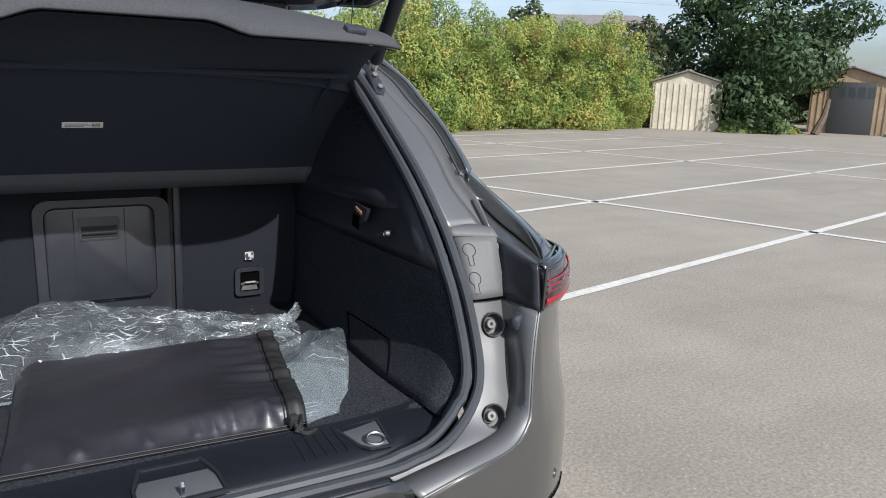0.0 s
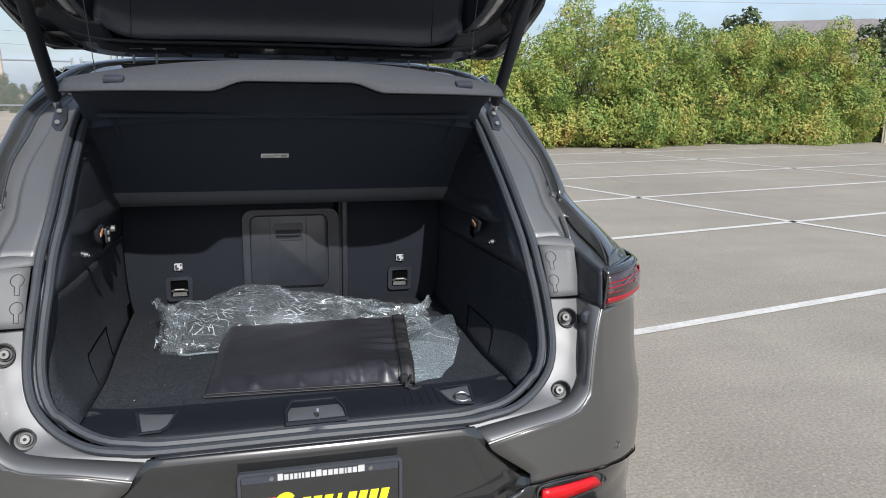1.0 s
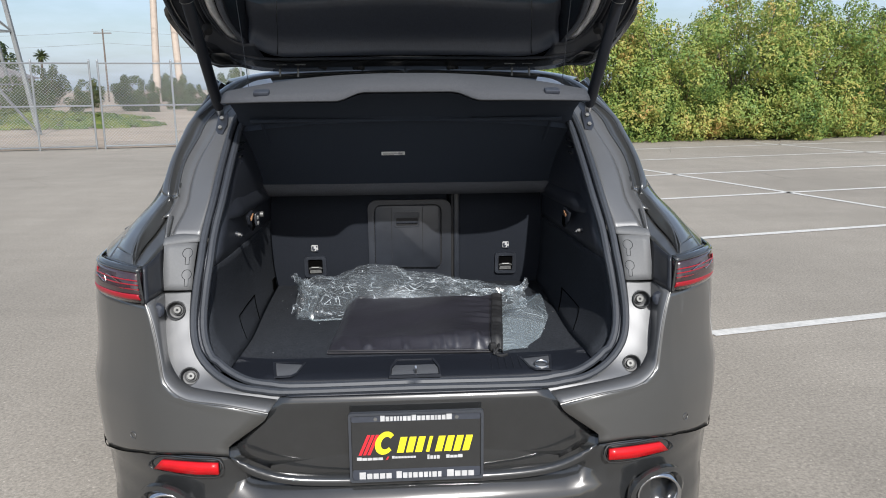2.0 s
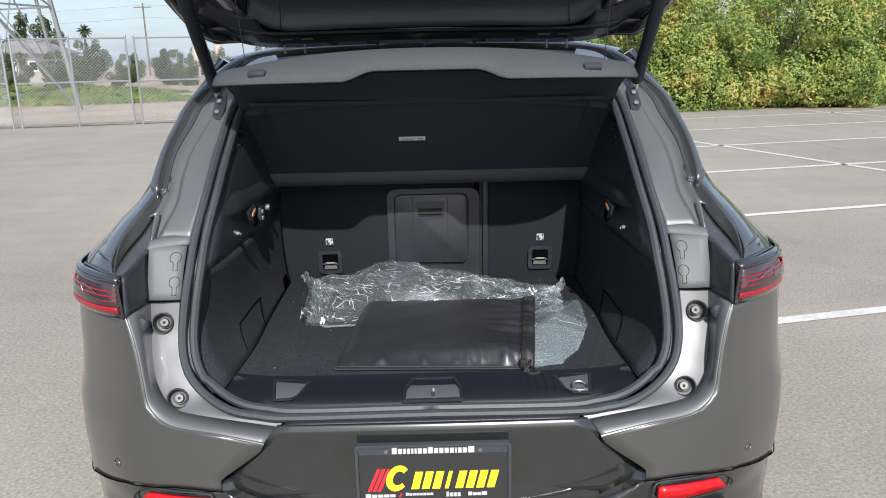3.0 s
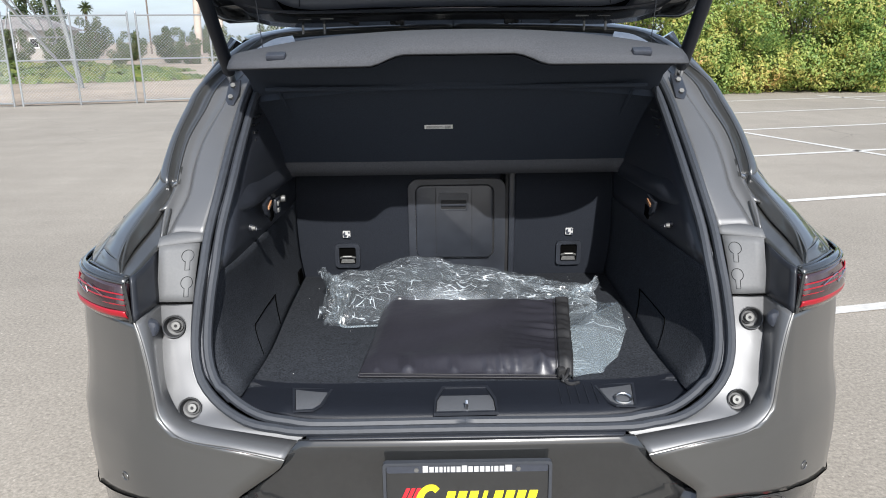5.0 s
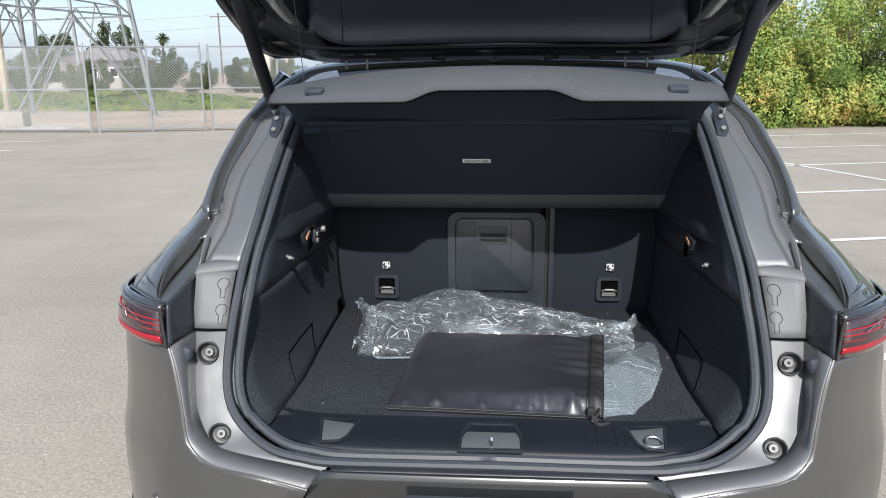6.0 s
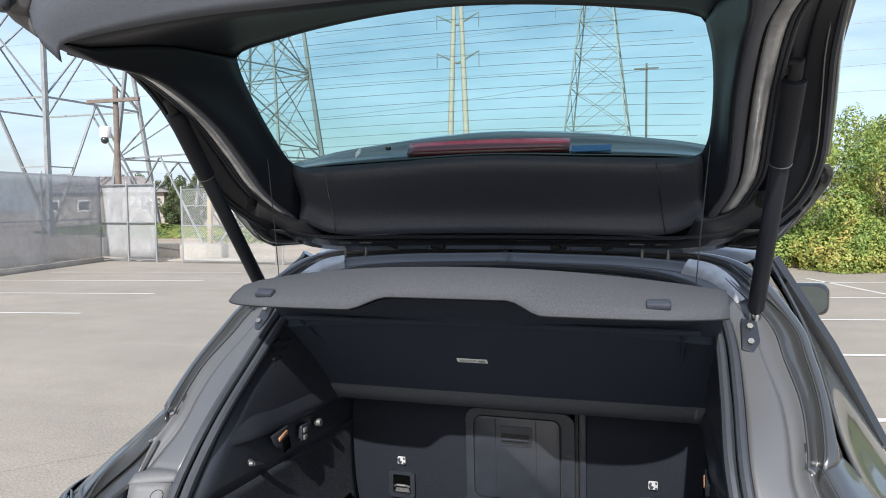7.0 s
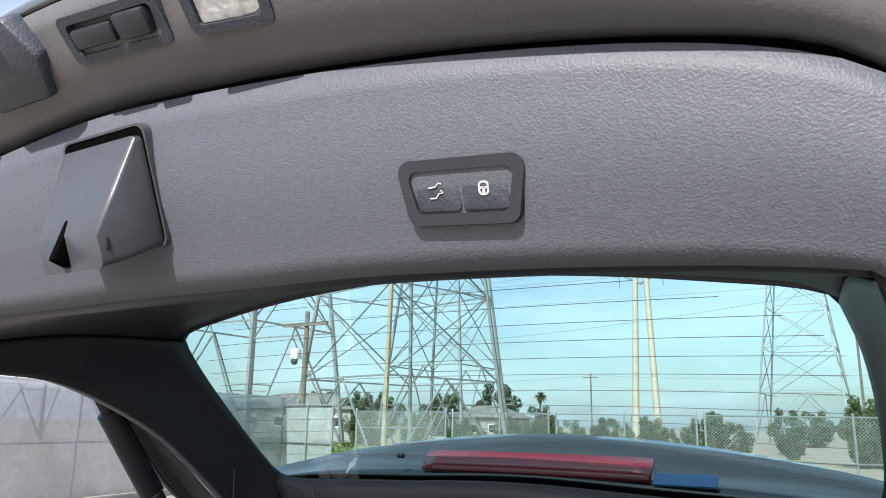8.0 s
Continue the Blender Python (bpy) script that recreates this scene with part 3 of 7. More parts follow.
for i, (x, y, s) in enumerate(spots):
    m = pose(x, y, 0, 0, 0, (37 * i) % 50 - 25 + 180 * (i % 2))
    if i < 3:
        hedges[i].matrix_world = m @ Matrix.Diagonal((s, s, s, 1))
    else:
        o = copy_thing(hedges[i % 3], m)
        o.scale = (s, s, s)

big = plant("broadleaf_tree", 5, bush_clumps(8, 3.8, 3.0, 6.4, 30), 20000, 0.13, TREE_LEAF, "dense dark-green broadleaf tree behind the sheds", "tree", "", 0.2, 1.4, 3)
big.location = (28.3, 20.6, 0)
far_tree = plant("background_tree", 21, bush_clumps(61, 2.2, 2.0, 6.5, 20), 5000, 0.16, FAR_LEAF, "hazy green tree beyond the fence", "tree", "trees beyond the fence", 0.16, 2.0, 2)
far_tree.location = (-44.0, 86, 0)
far_tree.scale = (1.25, 1.25, 1.15)
for x, y, s in ((-31, 68, 0.42), (-22, 62, 0.45), (-17, 60, 0.45), (-26, 66, 0.42), (-13, 64, 0.55), (-8, 66, 0.6), (-46, 74, 0.9), (-54, 70, 0.8), (-60, 84, 1.0), (-40, 90, 0.75), (-30, 100, 0.6), (-3, 74, 0.7), (4, 76, 0.75), (10, 70, 0.8), (17, 66, 0.95), (26, 60, 1.1), (35, 52, 1.15), (-20, 96, 0.62), (-9, 98, 0.7), (-70, 92, 1.1), (-84, 100, 1.2), (-29, 44, 0.45), (-35, 46, 0.5), (-24, 43, 0.4), (31, 30, 0.9), (36, 26, 1.0), (24, 31, 0.95), (-1.5, 46, 0.62), (1.5, 49, 0.66), (5.5, 45, 0.7)) + tuple((-38 + 2.6 * k, 52 + (k * 7) % 5, 0.32 + 0.06 * ((k * 5) % 3)) for k in range(13)) + ((-50, 84, 1.0),):
    copy_thing(far_tree, pose(x, y, 0, 0, 0, (x * 53 + y * 17) % 360)).scale = (s, s, s * 0.95)


# groundcover mounds on the earth behind the fence
def mound(loc, w, d, h, seed):
    rng = random.Random(seed)
    root = thing("groundcover_bed", loc, "low mound of green groundcover on bare earth", "groundcover", "groundcover beds")

    def place(r):
        a, q = r.uniform(0, 6.28), math.sqrt(r.random())
        x, y = w * q * math.cos(a), d * q * math.sin(a)
        z = h * (1 - q * q) * (0.75 + 0.5 * noise.noise((x * 0.8, y * 0.8, seed))) + 0.03
        return Vector((x, y, z)), Vector((x / w, y / d, 0.9))

    me = leaf_mesh(3500, place, 0.16, rng)
    me.materials.append(LOW_LEAF)
    ob = new("leaves", me)
    ob.parent = root
    ob["kind"] = "stuff"


for i, (x, y, w, d, h) in enumerate(((-16.5, 32, 6.5, 2.6, 0.7), (-27, 36, 6, 2.4, 0.7), (-22, 40, 9, 2.5, 0.6), (-36, 41, 7, 3, 0.7))):
    mound((x, y, 0.012), w, d, h, 70 + i)

# palm far away
palm = thing("palm_tree", (-64, 143, 0), "slender fan palm on the skyline", "palm")
part("trunk", tube([(-64, 143, 0), (-64.1, 143, 4), (-64, 143, 7.6)], [0.3, 0.24, 0.2], 8), BARK, palm)
rp = random.Random(4)
fr = []
for i in range(70):
    d = Vector((rp.gauss(0, 1), rp.gauss(0, 1), rp.gauss(0.15, 0.8))).normalized()
    s = d.cross(Vector((0, 0, 1))).normalized() * 0.22
    c = Vector((-64, 143, 7.7))
    fr.append(bm_from([c, c + d * 0.8 + s, c + d * 1.5 + Vector((0, 0, -0.2)), c + d * 0.8 - s], [(0, 1, 2, 3)]))
part("crown", join(*fr), FAR_LEAF, palm, smooth=False)


# ---- fences ----
def fence_line(name, pts, h, spacing, label, mesh=True, screen=0.0, r_post=0.027, group="fences round the lot"):
    root = thing(name, (pts[0][0], pts[0][1], 0), label, "fence", group)
    ps = [lay(p) for p in pts]
    wires = []
    for a, b in zip(ps, ps[1:]):
        L = (b - a).length
        n = max(1, round(L / spacing))
        d = (b - a) / L
        for i in range(n + 1):
            p = a + d * L * i / n
            q = part("post", tube([p - Vector((0, 0, 0.05)), p + Vector((0, 0, h))], r_post, 8), GALV, root)
            part("cap", tube([p + Vector((0, 0, h)), p + Vector((0, 0, h + 0.03)), p + Vector((0, 0, h + 0.06))], [r_post * 1.25, r_post * 1.1, 0.006], 8), GALV, q)
        for z in (0.08, h * 0.5, h - 0.05):
            part("rail", tube([a + Vector((0, 0, z)), b + Vector((0, 0, z))], 0.021, 6), GALV, root)
        if mesh:
            step, r = 0.085, 0.0032
            side = Vector((-d.y, d.x, 0)) * r
            k = -h
            while k < L:
                for sgn in (1, -1):
                    s0, s1 = (k, k + h) if sgn > 0 else (k + h, k)
                    lo, hi = 0.0, 1.0
                    ds = s1 - s0
                    t_a, t_b = (0 - s0) / ds, (L - s0) / ds
                    lo, hi = max(lo, min(t_a, t_b)), min(hi, max(t_a, t_b))
                    if hi - lo < 0.01:
                        continue
                    p0 = a + d * (s0 + ds * lo) + Vector((0, 0, 0.06 + (h - 0.12) * lo))
                    p1 = a + d * (s0 + ds * hi) + Vector((0, 0, 0.06 + (h - 0.12) * hi))
                    up = Vector((0, 0, r))
                    wires.append((p0 + up, p0 + side - up, p0 - side - up, p1 + up, p1 + side - up, p1 - side - up))
                k += step
        if screen:
            rows = []
            nn = max(6, int(L / 0.3))
            for j in range(9):
                z = 0.14 + (h - 0.16) * j / 8
                rows.append([a + d * L * i / nn + Vector((-d.y, d.x, 0)) * (screen + 0.02 * noise.noise((i * 0.45, j * 0.5, L))) + Vector((0, 0, z + 0.02 * noise.noise((i * 0.6, 3, j))))
                             for i in range(nn + 1)])
            part("privacy_screen", grid(rows), SCREEN, root, "grey windscreen fabric tied to the wires", solid=0.003)
    if wires:
        verts, faces = [], []
        for w in wires:
            q = len(verts)
            verts += [tuple(v) for v in w]
            faces += [(q, q + 1, q + 4, q + 3), (q + 1, q + 2, q + 5, q + 4), (q + 2, q, q + 3, q + 5)]
        me = bpy.data.meshes.new("chain_link")
        me.from_pydata(verts, [], faces)
        me.materials.append(WIRE)
        ob = new("chain_link", me)
        ob.parent = root
        ob.matrix_parent_inverse = Matrix.Translation(-root.location)
        ob["kind"] = "stuff"
    return root


fence_line("chain_link_fence", [(-14.3, 18.62), (-10.95, 18.45)], 2.32, 3.4, "galvanised chain-link fence at the edge of the lot")
fence_line("chain_link_gate", [(-10.75, 18.5), (-8.06, 19.14)], 2.3, 1.35, "closed galvanised chain-link gate leaf")
fence_line("chain_link_gate", [(-7.86, 19.2), (-4.3, 20.0)], 2.3, 1.8, "closed galvanised chain-link gate leaf")
fence_line("chain_link_fence", [(-4.1, 20.05), (2.6, 21.4)], 2.3, 3.0, "galvanised chain-link fence at the edge of the lot")
fence_line("screened_fence", [(-17.7, 18.95), (-15.35, 18.72)], 2.5, 1.2, "chain-link fence covered with grey fabric", mesh=False, screen=0.06)
fence_line("screened_fence", [(-17.7, 18.95), (-16.55, 13.2), (-15.3, 7.5), (-13.9, 0.5), (-12.6, -6.0)], 2.75, 2.9, "long chain-link fence covered with grey fabric", mesh=False, screen=0.05)
# kerb under the screened fence
kerb = [(-17.45, 18.7), (-16.3, 13.2), (-15.05, 7.5), (-13.65, 0.5), (-12.35, -6.0)]
for a, b in zip(kerb, kerb[1:]):
    a, b = lay(a, 0.06), lay(b, 0.06)
    d = b - a
    m = Matrix.Translation((a + b) / 2) @ Matrix.Rotation(math.atan2(d.y, d.x), 4, "Z")
    tagged(part("kerb", block((d.length, 0.16, 0.16), m, 0.02), CONCRETE), "low concrete kerb under the fence", "kerb", kind="structure")
# concrete footing wall by the tower leg
tagged(part("low_concrete_wall", block((2.6, 0.5, 0.5), pose(-15.3, 20.3, 0.25, 0, 0, 6), 0.03), CONCRETE), "low stained concrete wall behind the fence", "wall", kind="structure")
rk = random.Random(9)
gv, gf = [], []
for i in range(700):
    x, y, s = rk.uniform(-17.2, -12.5), rk.uniform(19.0, 20.8), rk.uniform(0.03, 0.09)
    q = len(gv)
    gv += [(x + s, y, 0.01), (x, y + s, 0.01), (x - s, y, 0.01), (x, y - s, 0.01), (x + rk.uniform(-s, s) * 0.4, y, s * 0.9)]
    gf += [(q, q + 1, q + 4), (q + 1, q + 2, q + 4), (q + 2, q + 3, q + 4), (q + 3, q, q + 4)]
gm = bpy.data.meshes.new("gravel")
gm.from_pydata(gv, [], gf)
gm.materials.append(CONCRETE)
tagged(new("gravel", gm), "loose grey gravel along the fence foot", "gravel", kind="stuff")


# ---- pylons ----
def lattice(name, loc, half, top, h, rows, label, thick=0.13, yellow=False, turn=0.0, mat=TOWER_STEEL, near=False):
    root = thing(name, (*loc, 0), label, "pylon", "power pylons")
    rot = Matrix.Rotation(radians(turn), 4, "Z")

    def corner(k, z):
        f = half + (top - half) * min(1, z / (h * 0.82))
        sx, sy = ((1, -1), (1, 1), (-1, 1), (-1, -1))[k]
        return Vector((*loc, 0)) + rot @ Vector((sx * f, sy * f, z))

    def bar(a, b, r):
        return tube([a, b], r, 4)

    zs = [0]
    for i in range(rows):
        zs.append(zs[-1] + (1.0 - 0.62 * i / rows))
    zs = [z / zs[-1] * h for z in zs]
    for k in range(4):
        m = TOWER_YELLOW if yellow and k == 0 else mat
        part("leg", tube([corner(k, z) for z in zs], [thick * (1 - 0.5 * z / h) * 1.25 for z in zs], 4), m, root, "faded yellow leg with climbing pegs" if m is TOWER_YELLOW else "")
    for i in range(rows):
        z0, z1 = zs[i], zs[i + 1]
        bars = []
        for k in range(4):
            j = (k + 1) % 4
            mid = (corner(k, z1) + corner(j, z1)) / 2
            low = (corner(k, z0) + corner(j, z0)) / 2
            if i == 0:
                bars += [bar(corner(k, z0), mid, thick * 0.5), bar(corner(j, z0), mid, thick * 0.5), bar(corner(k, z1), corner(j, z1), thick * 0.55)]
                q0, q1 = corner(k, (z0 + z1) / 2), corner(j, (z0 + z1) / 2)
                bars += [bar(q0, (corner(k, z0) + mid) / 2, thick * 0.33), bar(q1, (corner(j, z0) + mid) / 2, thick * 0.33)]
            else:
                bars += [bar(corner(k, z0), corner(j, z1), thick * 0.42), bar(corner(j, z0), corner(k, z1), thick * 0.42), bar(corner(k, z1), corner(j, z1), thick * 0.45)]
        if near:
            for one in bars:
                part("brace", one, mat, root)
        else:
            part("bracing", join(*bars), mat, root)["kind"] = "stuff"
    arms = []
    for z, s in ((h * 0.72, 1.0), (h * 0.86, 1.15), (h * 0.98, 0.9)):
        for sgn in (-1, 1):
            tip = Vector((*loc, z)) + rot @ Vector((sgn * half * s * 1.1, 0, 0))
            base = Vector((*loc, z)) + rot @ Vector((sgn * top, 0, 0))
            arms += [bar(base + Vector((0, 0, 0.9)), tip, thick * 0.4), bar(base - Vector((0, 0, 0.7)), tip, thick * 0.4), tube([tip, tip - Vector((0, 0, 1.6))], 0.06, 5)]
    part("crossarms", join(*arms), mat, root)["kind"] = "stuff"
    return root


lattice("lattice_pylon", (-16.5, 24.1), 3.05, 0.9, 28, 11, "huge grey lattice power pylon with one yellow leg", 0.075, True, -17, near=True)
lattice("lattice_pylon", (-37.5, 62), 4.6, 1.4, 42, 8, "grey lattice power pylon beyond the fence", 0.13)
lattice("lattice_pylon", (-12.6, 122), 6.2, 1.8, 46, 9, "distant grey lattice power pylon", 0.16)
lattice("lattice_pylon", (-41, 40), 5.0, 1.6, 44, 7, "grey lattice power pylon behind the screened fence", 0.15)
lattice("lattice_pylon", (-60, 34), 5.0, 1.6, 44, 7, "grey lattice power pylon behind the screened fence", 0.15)

frame_pole = thing("a_frame_pylon", (-25.3, 86, 0), "tall pale two-legged power pole with crossarms", "pylon", "power pylons")
for sx in (-1, 1):
    part("leg", tube([(-25.3 + sx * 1.35, 86, 0), (-25.3 + sx * 0.25, 86, 30)], [0.42, 0.24], 10), PALE_STEEL, frame_pole)
for z in (18.5, 23.0, 27.5):
    arms = []
    for sx in (-1, 1):
        arms += [tube([(-25.3, 86, z), (-25.3 + sx * 2.6, 86, z + 1.3)], [0.16, 0.07], 6), tube([(-25.3 + sx * 2.6, 86, z + 1.3), (-25.3 + sx * 2.6, 86, z - 0.4)], 0.06, 5)]
    part("crossarm", join(*arms), TOWER_STEEL, frame_pole)

for loc, h, lab in (((-2.9, 72), 14.6, "weathered timber utility pole"), ((-36.5, 98.5), 9.0, "weathered timber utility pole"), ((-18.7, 21.0), 6.0, "timber pole carrying a security camera")):
    up = thing("utility_pole", (*loc, 0), lab, "pole", "utility poles")
    part("pole", tube([(*loc, 0), (*loc, h)], [0.12, 0.09], 9), WOOD, up)
    part("crossarm", block((2.2, 0.12, 0.12), pose(loc[0], loc[1] - 0.12, h - 0.5)), WOOD, up, smooth=False)
    if "camera" in lab:
        part("camera_box", block((0.32, 0.25, 0.4), pose(loc[0] - 0.3, loc[1] - 0.2, h - 1.6), 0.03), LABEL, up, "white camera housing")
        dome = bmesh.new()
        bmesh.ops.create_uvsphere(dome, u_segments=12, v_segments=8, radius=0.14, matrix=pose(loc[0] - 0.3, loc[1] - 0.25, h - 1.88))
        part("camera_dome", dome, PAINT_DARK, up)

# power lines
cables = []
for x0, y0, z0, x1, y1, z1 in ((-90, 120, 33, 60, 78, 33), (-90, 118, 29, 60, 76, 29), (-90, 116, 25, 60, 74, 25), (-120, 86, 21, 70, 86, 24), (-120, 86, 25.5, 70, 86, 28), (-80, 98, 8.7, -36, 98.5, 8.8), (-36, 98.5, 8.8, 6, 94, 8.4), (-80, 98, 7.2, -36, 98.5, 7.3), (-36, 98.5, 7.3, 6, 94, 7.0), (-70, 60, 30, -10, 122, 34), (-70, 62, 34, -10, 122, 39), (-100, 50, 27, 40, 58, 25), (-100, 52, 31, 40, 60, 29), (-23, 30, 36, -37, 62, 34), (2, 72, 13, 60, 50, 13), (-2.9, 72, 14, -60, 90, 13), (-120, 70, 15, 60, 66, 14), (-120, 72, 17.5, 60, 68, 16.5), (10, 60, 9.5, 90, 40, 10)):
    pts = []
    for i in range(15):
        t = i / 14
        pts.append((x0 + (x1 - x0) * t, y0 + (y1 - y0) * t, z0 + (z1 - z0) * t - 6.0 * t * (1 - t) * 0.5))
    cables.append(tube(pts, 0.022, 4))
tagged(part("power_lines", join(*cables), TOWER_STEEL), "thin dark overhead power lines", "cable", kind="stuff")


# ---- sheds and houses ----
def shed(loc, turn, w, d, h, wall, label, door=False):
    root = thing("garden_shed", (*loc, 0), label, "shed", "garden sheds")
    M = Matrix.Translation((*loc, 0)) @ Matrix.Rotation(radians(turn), 4, "Z")
    ridge = h * 1.22
    out = [(-w / 2, 0), (w / 2, 0), (w / 2, h), (0, ridge), (-w / 2, h)]
    part("wall", prism(out, d, M, 0.01), wall, root, smooth=False)
    n = int(w / 0.22)
    for i in range(n):
        x = -w / 2 + (i + 0.5) * w / n
        part("wall_rib", block((0.05, 0.03, h * 0.98), M @ pose(x, -0.012, h * 0.49)), wall, root, smooth=False)
    for sx in (-1, 1):
        ang = math.degrees(math.atan2(ridge - h, w / 2))
        part("roof", block((math.hypot(w / 2, ridge - h) + 0.18, d + 0.3, 0.06), M @ pose(sx * w / 4, d / 2, (h + ridge) / 2 + 0.05, 0, sx * ang, 0), 0.01), ROOF_TILE, root, smooth=False)
    if door:
        dd = part("door", block((w * 0.56, 0.05, h * 0.96), M @ pose(0.1, -0.05, h * 0.48), 0.01), SHED_DOOR, root, "dark grey panelled door with small panes")
        for k in range(4):
            part("pane", block((w * 0.09, 0.02, h * 0.2), M @ pose(-w * 0.09 + k * w * 0.12, -0.08, h * 0.78)), CLEAR, dd)
    return root


shed((23.3, 20.4), -52, 2.6, 2.2, 1.85, SHED_CREAM, "faded cream metal garden shed with brown stains")
shed((29.6, 17.6), -62, 2.9, 2.6, 2.15, SHED_BROWN, "tan garden shed with a dark door", True)
part("stump", tube([(27.3, 17.4, 0), (27.7, 17.35, 0.7), (28.1, 17.5, 1.35)], [0.16, 0.12, 0.08], 8), BARK)
tagged(bpy.data.objects["stump"], "leaning cut tree trunk in dry weeds", "tree trunk")
for x, y in ((24.8, 18.9), (26.4, 18.3), (30.6, 15.6)):
    mound((x, y, 0.0), 1.0, 0.6, 0.45, int(x * 7))


def house(loc, w, d, h, turn, label):
    root = thing("house", (*loc, 0), label, "house", "houses beyond the fence")
    M = Matrix.Translation((*loc, 0)) @ Matrix.Rotation(radians(turn), 4, "Z")
    part("wall", block((w, d, h), M @ pose(0, 0, h / 2)), STUCCO, root, smooth=False)
    e = 0.6
    v = [M @ Vector(p) for p in ((-w / 2 - e, -d / 2 - e, h), (w / 2 + e, -d / 2 - e, h), (w / 2 + e, d / 2 + e, h), (-w / 2 - e, d / 2 + e, h), (-w / 2 + d / 2, 0, h + d * 0.24), (w / 2 - d / 2, 0, h + d * 0.24))]
    part("roof", bm_from(v, [(0, 1, 5, 4), (1, 2, 5), (2, 3, 4, 5), (3, 0, 4), (3, 2, 1, 0)]), ROOF_TILE, root, smooth=False)
    for k in range(4):
        wdw = part("window", block((w * 0.1, 0.12, h * 0.36), M @ pose(-w * 0.36 + k * w * 0.24, -d / 2, h * 0.58)), LABEL, root, "white-framed window", smooth=False)
        part("pane", block((w * 0.08, 0.06, h * 0.28), M @ pose(-w * 0.36 + k * w * 0.24, -d / 2 - 0.05, h * 0.58)), PAINT_DARK, wdw, smooth=False)
    return root


house((-39.6, 75), 8, 5.5, 2.7, 14, "pale single-storey house with a grey hipped roof")
house((40, 46), 15, 8, 5.2, -40, "white house half hidden by trees")
house((-62, 70), 14, 8, 3.4, 20, "pale house with a grey hipped roof")
tagged(part("white_wall", block((5, 0.3, 0.8), pose(-36, 60, 0.4, 0, 0, 8), 0.03), STUCCO), "low white wall beyond the groundcover", "wall", kind="structure")

# ---- the car ----
CAR = thing("suv", (0, 2.2, 0), "dark grey metallic compact SUV with its tailgate raised", "car")


def orient(bm, middle, flip=False):
    """Turns the faces away from a middle, or towards it."""
    bmesh.ops.recalc_face_normals(bm, faces=bm.faces)
    s = sum(f.normal.dot(f.calc_center_median() - middle) * f.calc_area() for f in bm.faces)
    if (s < 0) != flip:
        bmesh.ops.reverse_faces(bm, faces=bm.faces)


def skin(name, curves, n=16, m=None, mat=PAINT, label="", parent=CAR, solid=0.006, flip=False, both=True):
    bm = loft(curves, n, m)
    orient(bm, Vector((.3, 1.6, 1.0)) if parent is CAR else Vector((.3, .25, 2.1)), flip)
    if both:
        return pair(name, bm, mat, parent, label, solid=solid)
    return part(name, bm, mat, parent, label, solid=solid)


def bumper_y(x, z):
    """How far forward the bumper skin lies at a half width and height."""
    return float(np.interp(abs(x), [0, .2, .35, .48, .6, .65, .70, .76, .82, .86, .885, .9], [-.03, -.027, -.017, -.005, .025, .05, .088, .145, .21, .30, .42, .7])) + .04 * (z - .75) / .32


def pinch(z):
    return float(np.interp(z, [.3, .5, .65, .74, .81, .87, .93, 1.0, 1.08], [.965, .98, 1.005, 1.018, 1.02, 1.008, 1.003, 1.004, 1.0]))


SEAL = [(.566, .189, 1.061), (.569, .167, .995), (.562, .139, .943), (.543, .118, .903), (.502, .096, .867), (.445, .071, .845), (.38, .06, .837), (.316, .055, .833)]
STRIP = [(.638, .189, 1.061), (.635, .167, .995), (.629, .14, .943), (.614, .113, .893), (.573, .079, .853), (.511, .06, .838), (.334, .042, .814)]
LIP = [(.65, .089, 1.058), (.636, .077, 1.019), (.626, .067, .976), (.617, .055, .921), (.605, .044, .866), (.556, .025, .833), (.453, .002, .824), (.354, -.009, .806)]
mid = [tuple((Vector(a) + Vector(b)) / 2 + Vector((0, -.001, .001))) for a, b in zip(catmull(SEAL, 14), catmull(STRIP, 14))]
BOLTS = [(Vector((.603, .168, 1.016)), Vector((-.10, -1, .30)).normalized(), .0015), (Vector((.5600, .093, .866)), Vector((-.10, -1, .42)).normalized(), .0055)]
fb = loft([SEAL, mid, STRIP], 150, 26)
for c, N, lift in BOLTS:
    at = [f for f in fb.faces if ((f.calc_center_median() - c) - N * (f.calc_center_median() - c).dot(N)).length < .0215 and (f.calc_center_median() - c).length < .05]
    bmesh.ops.delete(fb, geom=at, context="FACES")
orient(fb, Vector((.3, 1.6, 1.0)))
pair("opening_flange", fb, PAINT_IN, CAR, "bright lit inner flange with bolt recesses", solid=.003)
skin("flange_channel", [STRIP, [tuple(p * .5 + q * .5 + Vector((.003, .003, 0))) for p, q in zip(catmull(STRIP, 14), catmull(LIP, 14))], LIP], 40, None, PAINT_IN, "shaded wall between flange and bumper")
# rolled edge of the bumper beside the channel
pair("lip_bead", tube(catmull(LIP, 40), .002, 6), PAINT, CAR)
pair("strip_bead", tube(catmull([tuple(Vector(p) + Vector((0, -.001, .0005))) for p in STRIP], 40), .0011, 6), PAINT_IN, CAR)

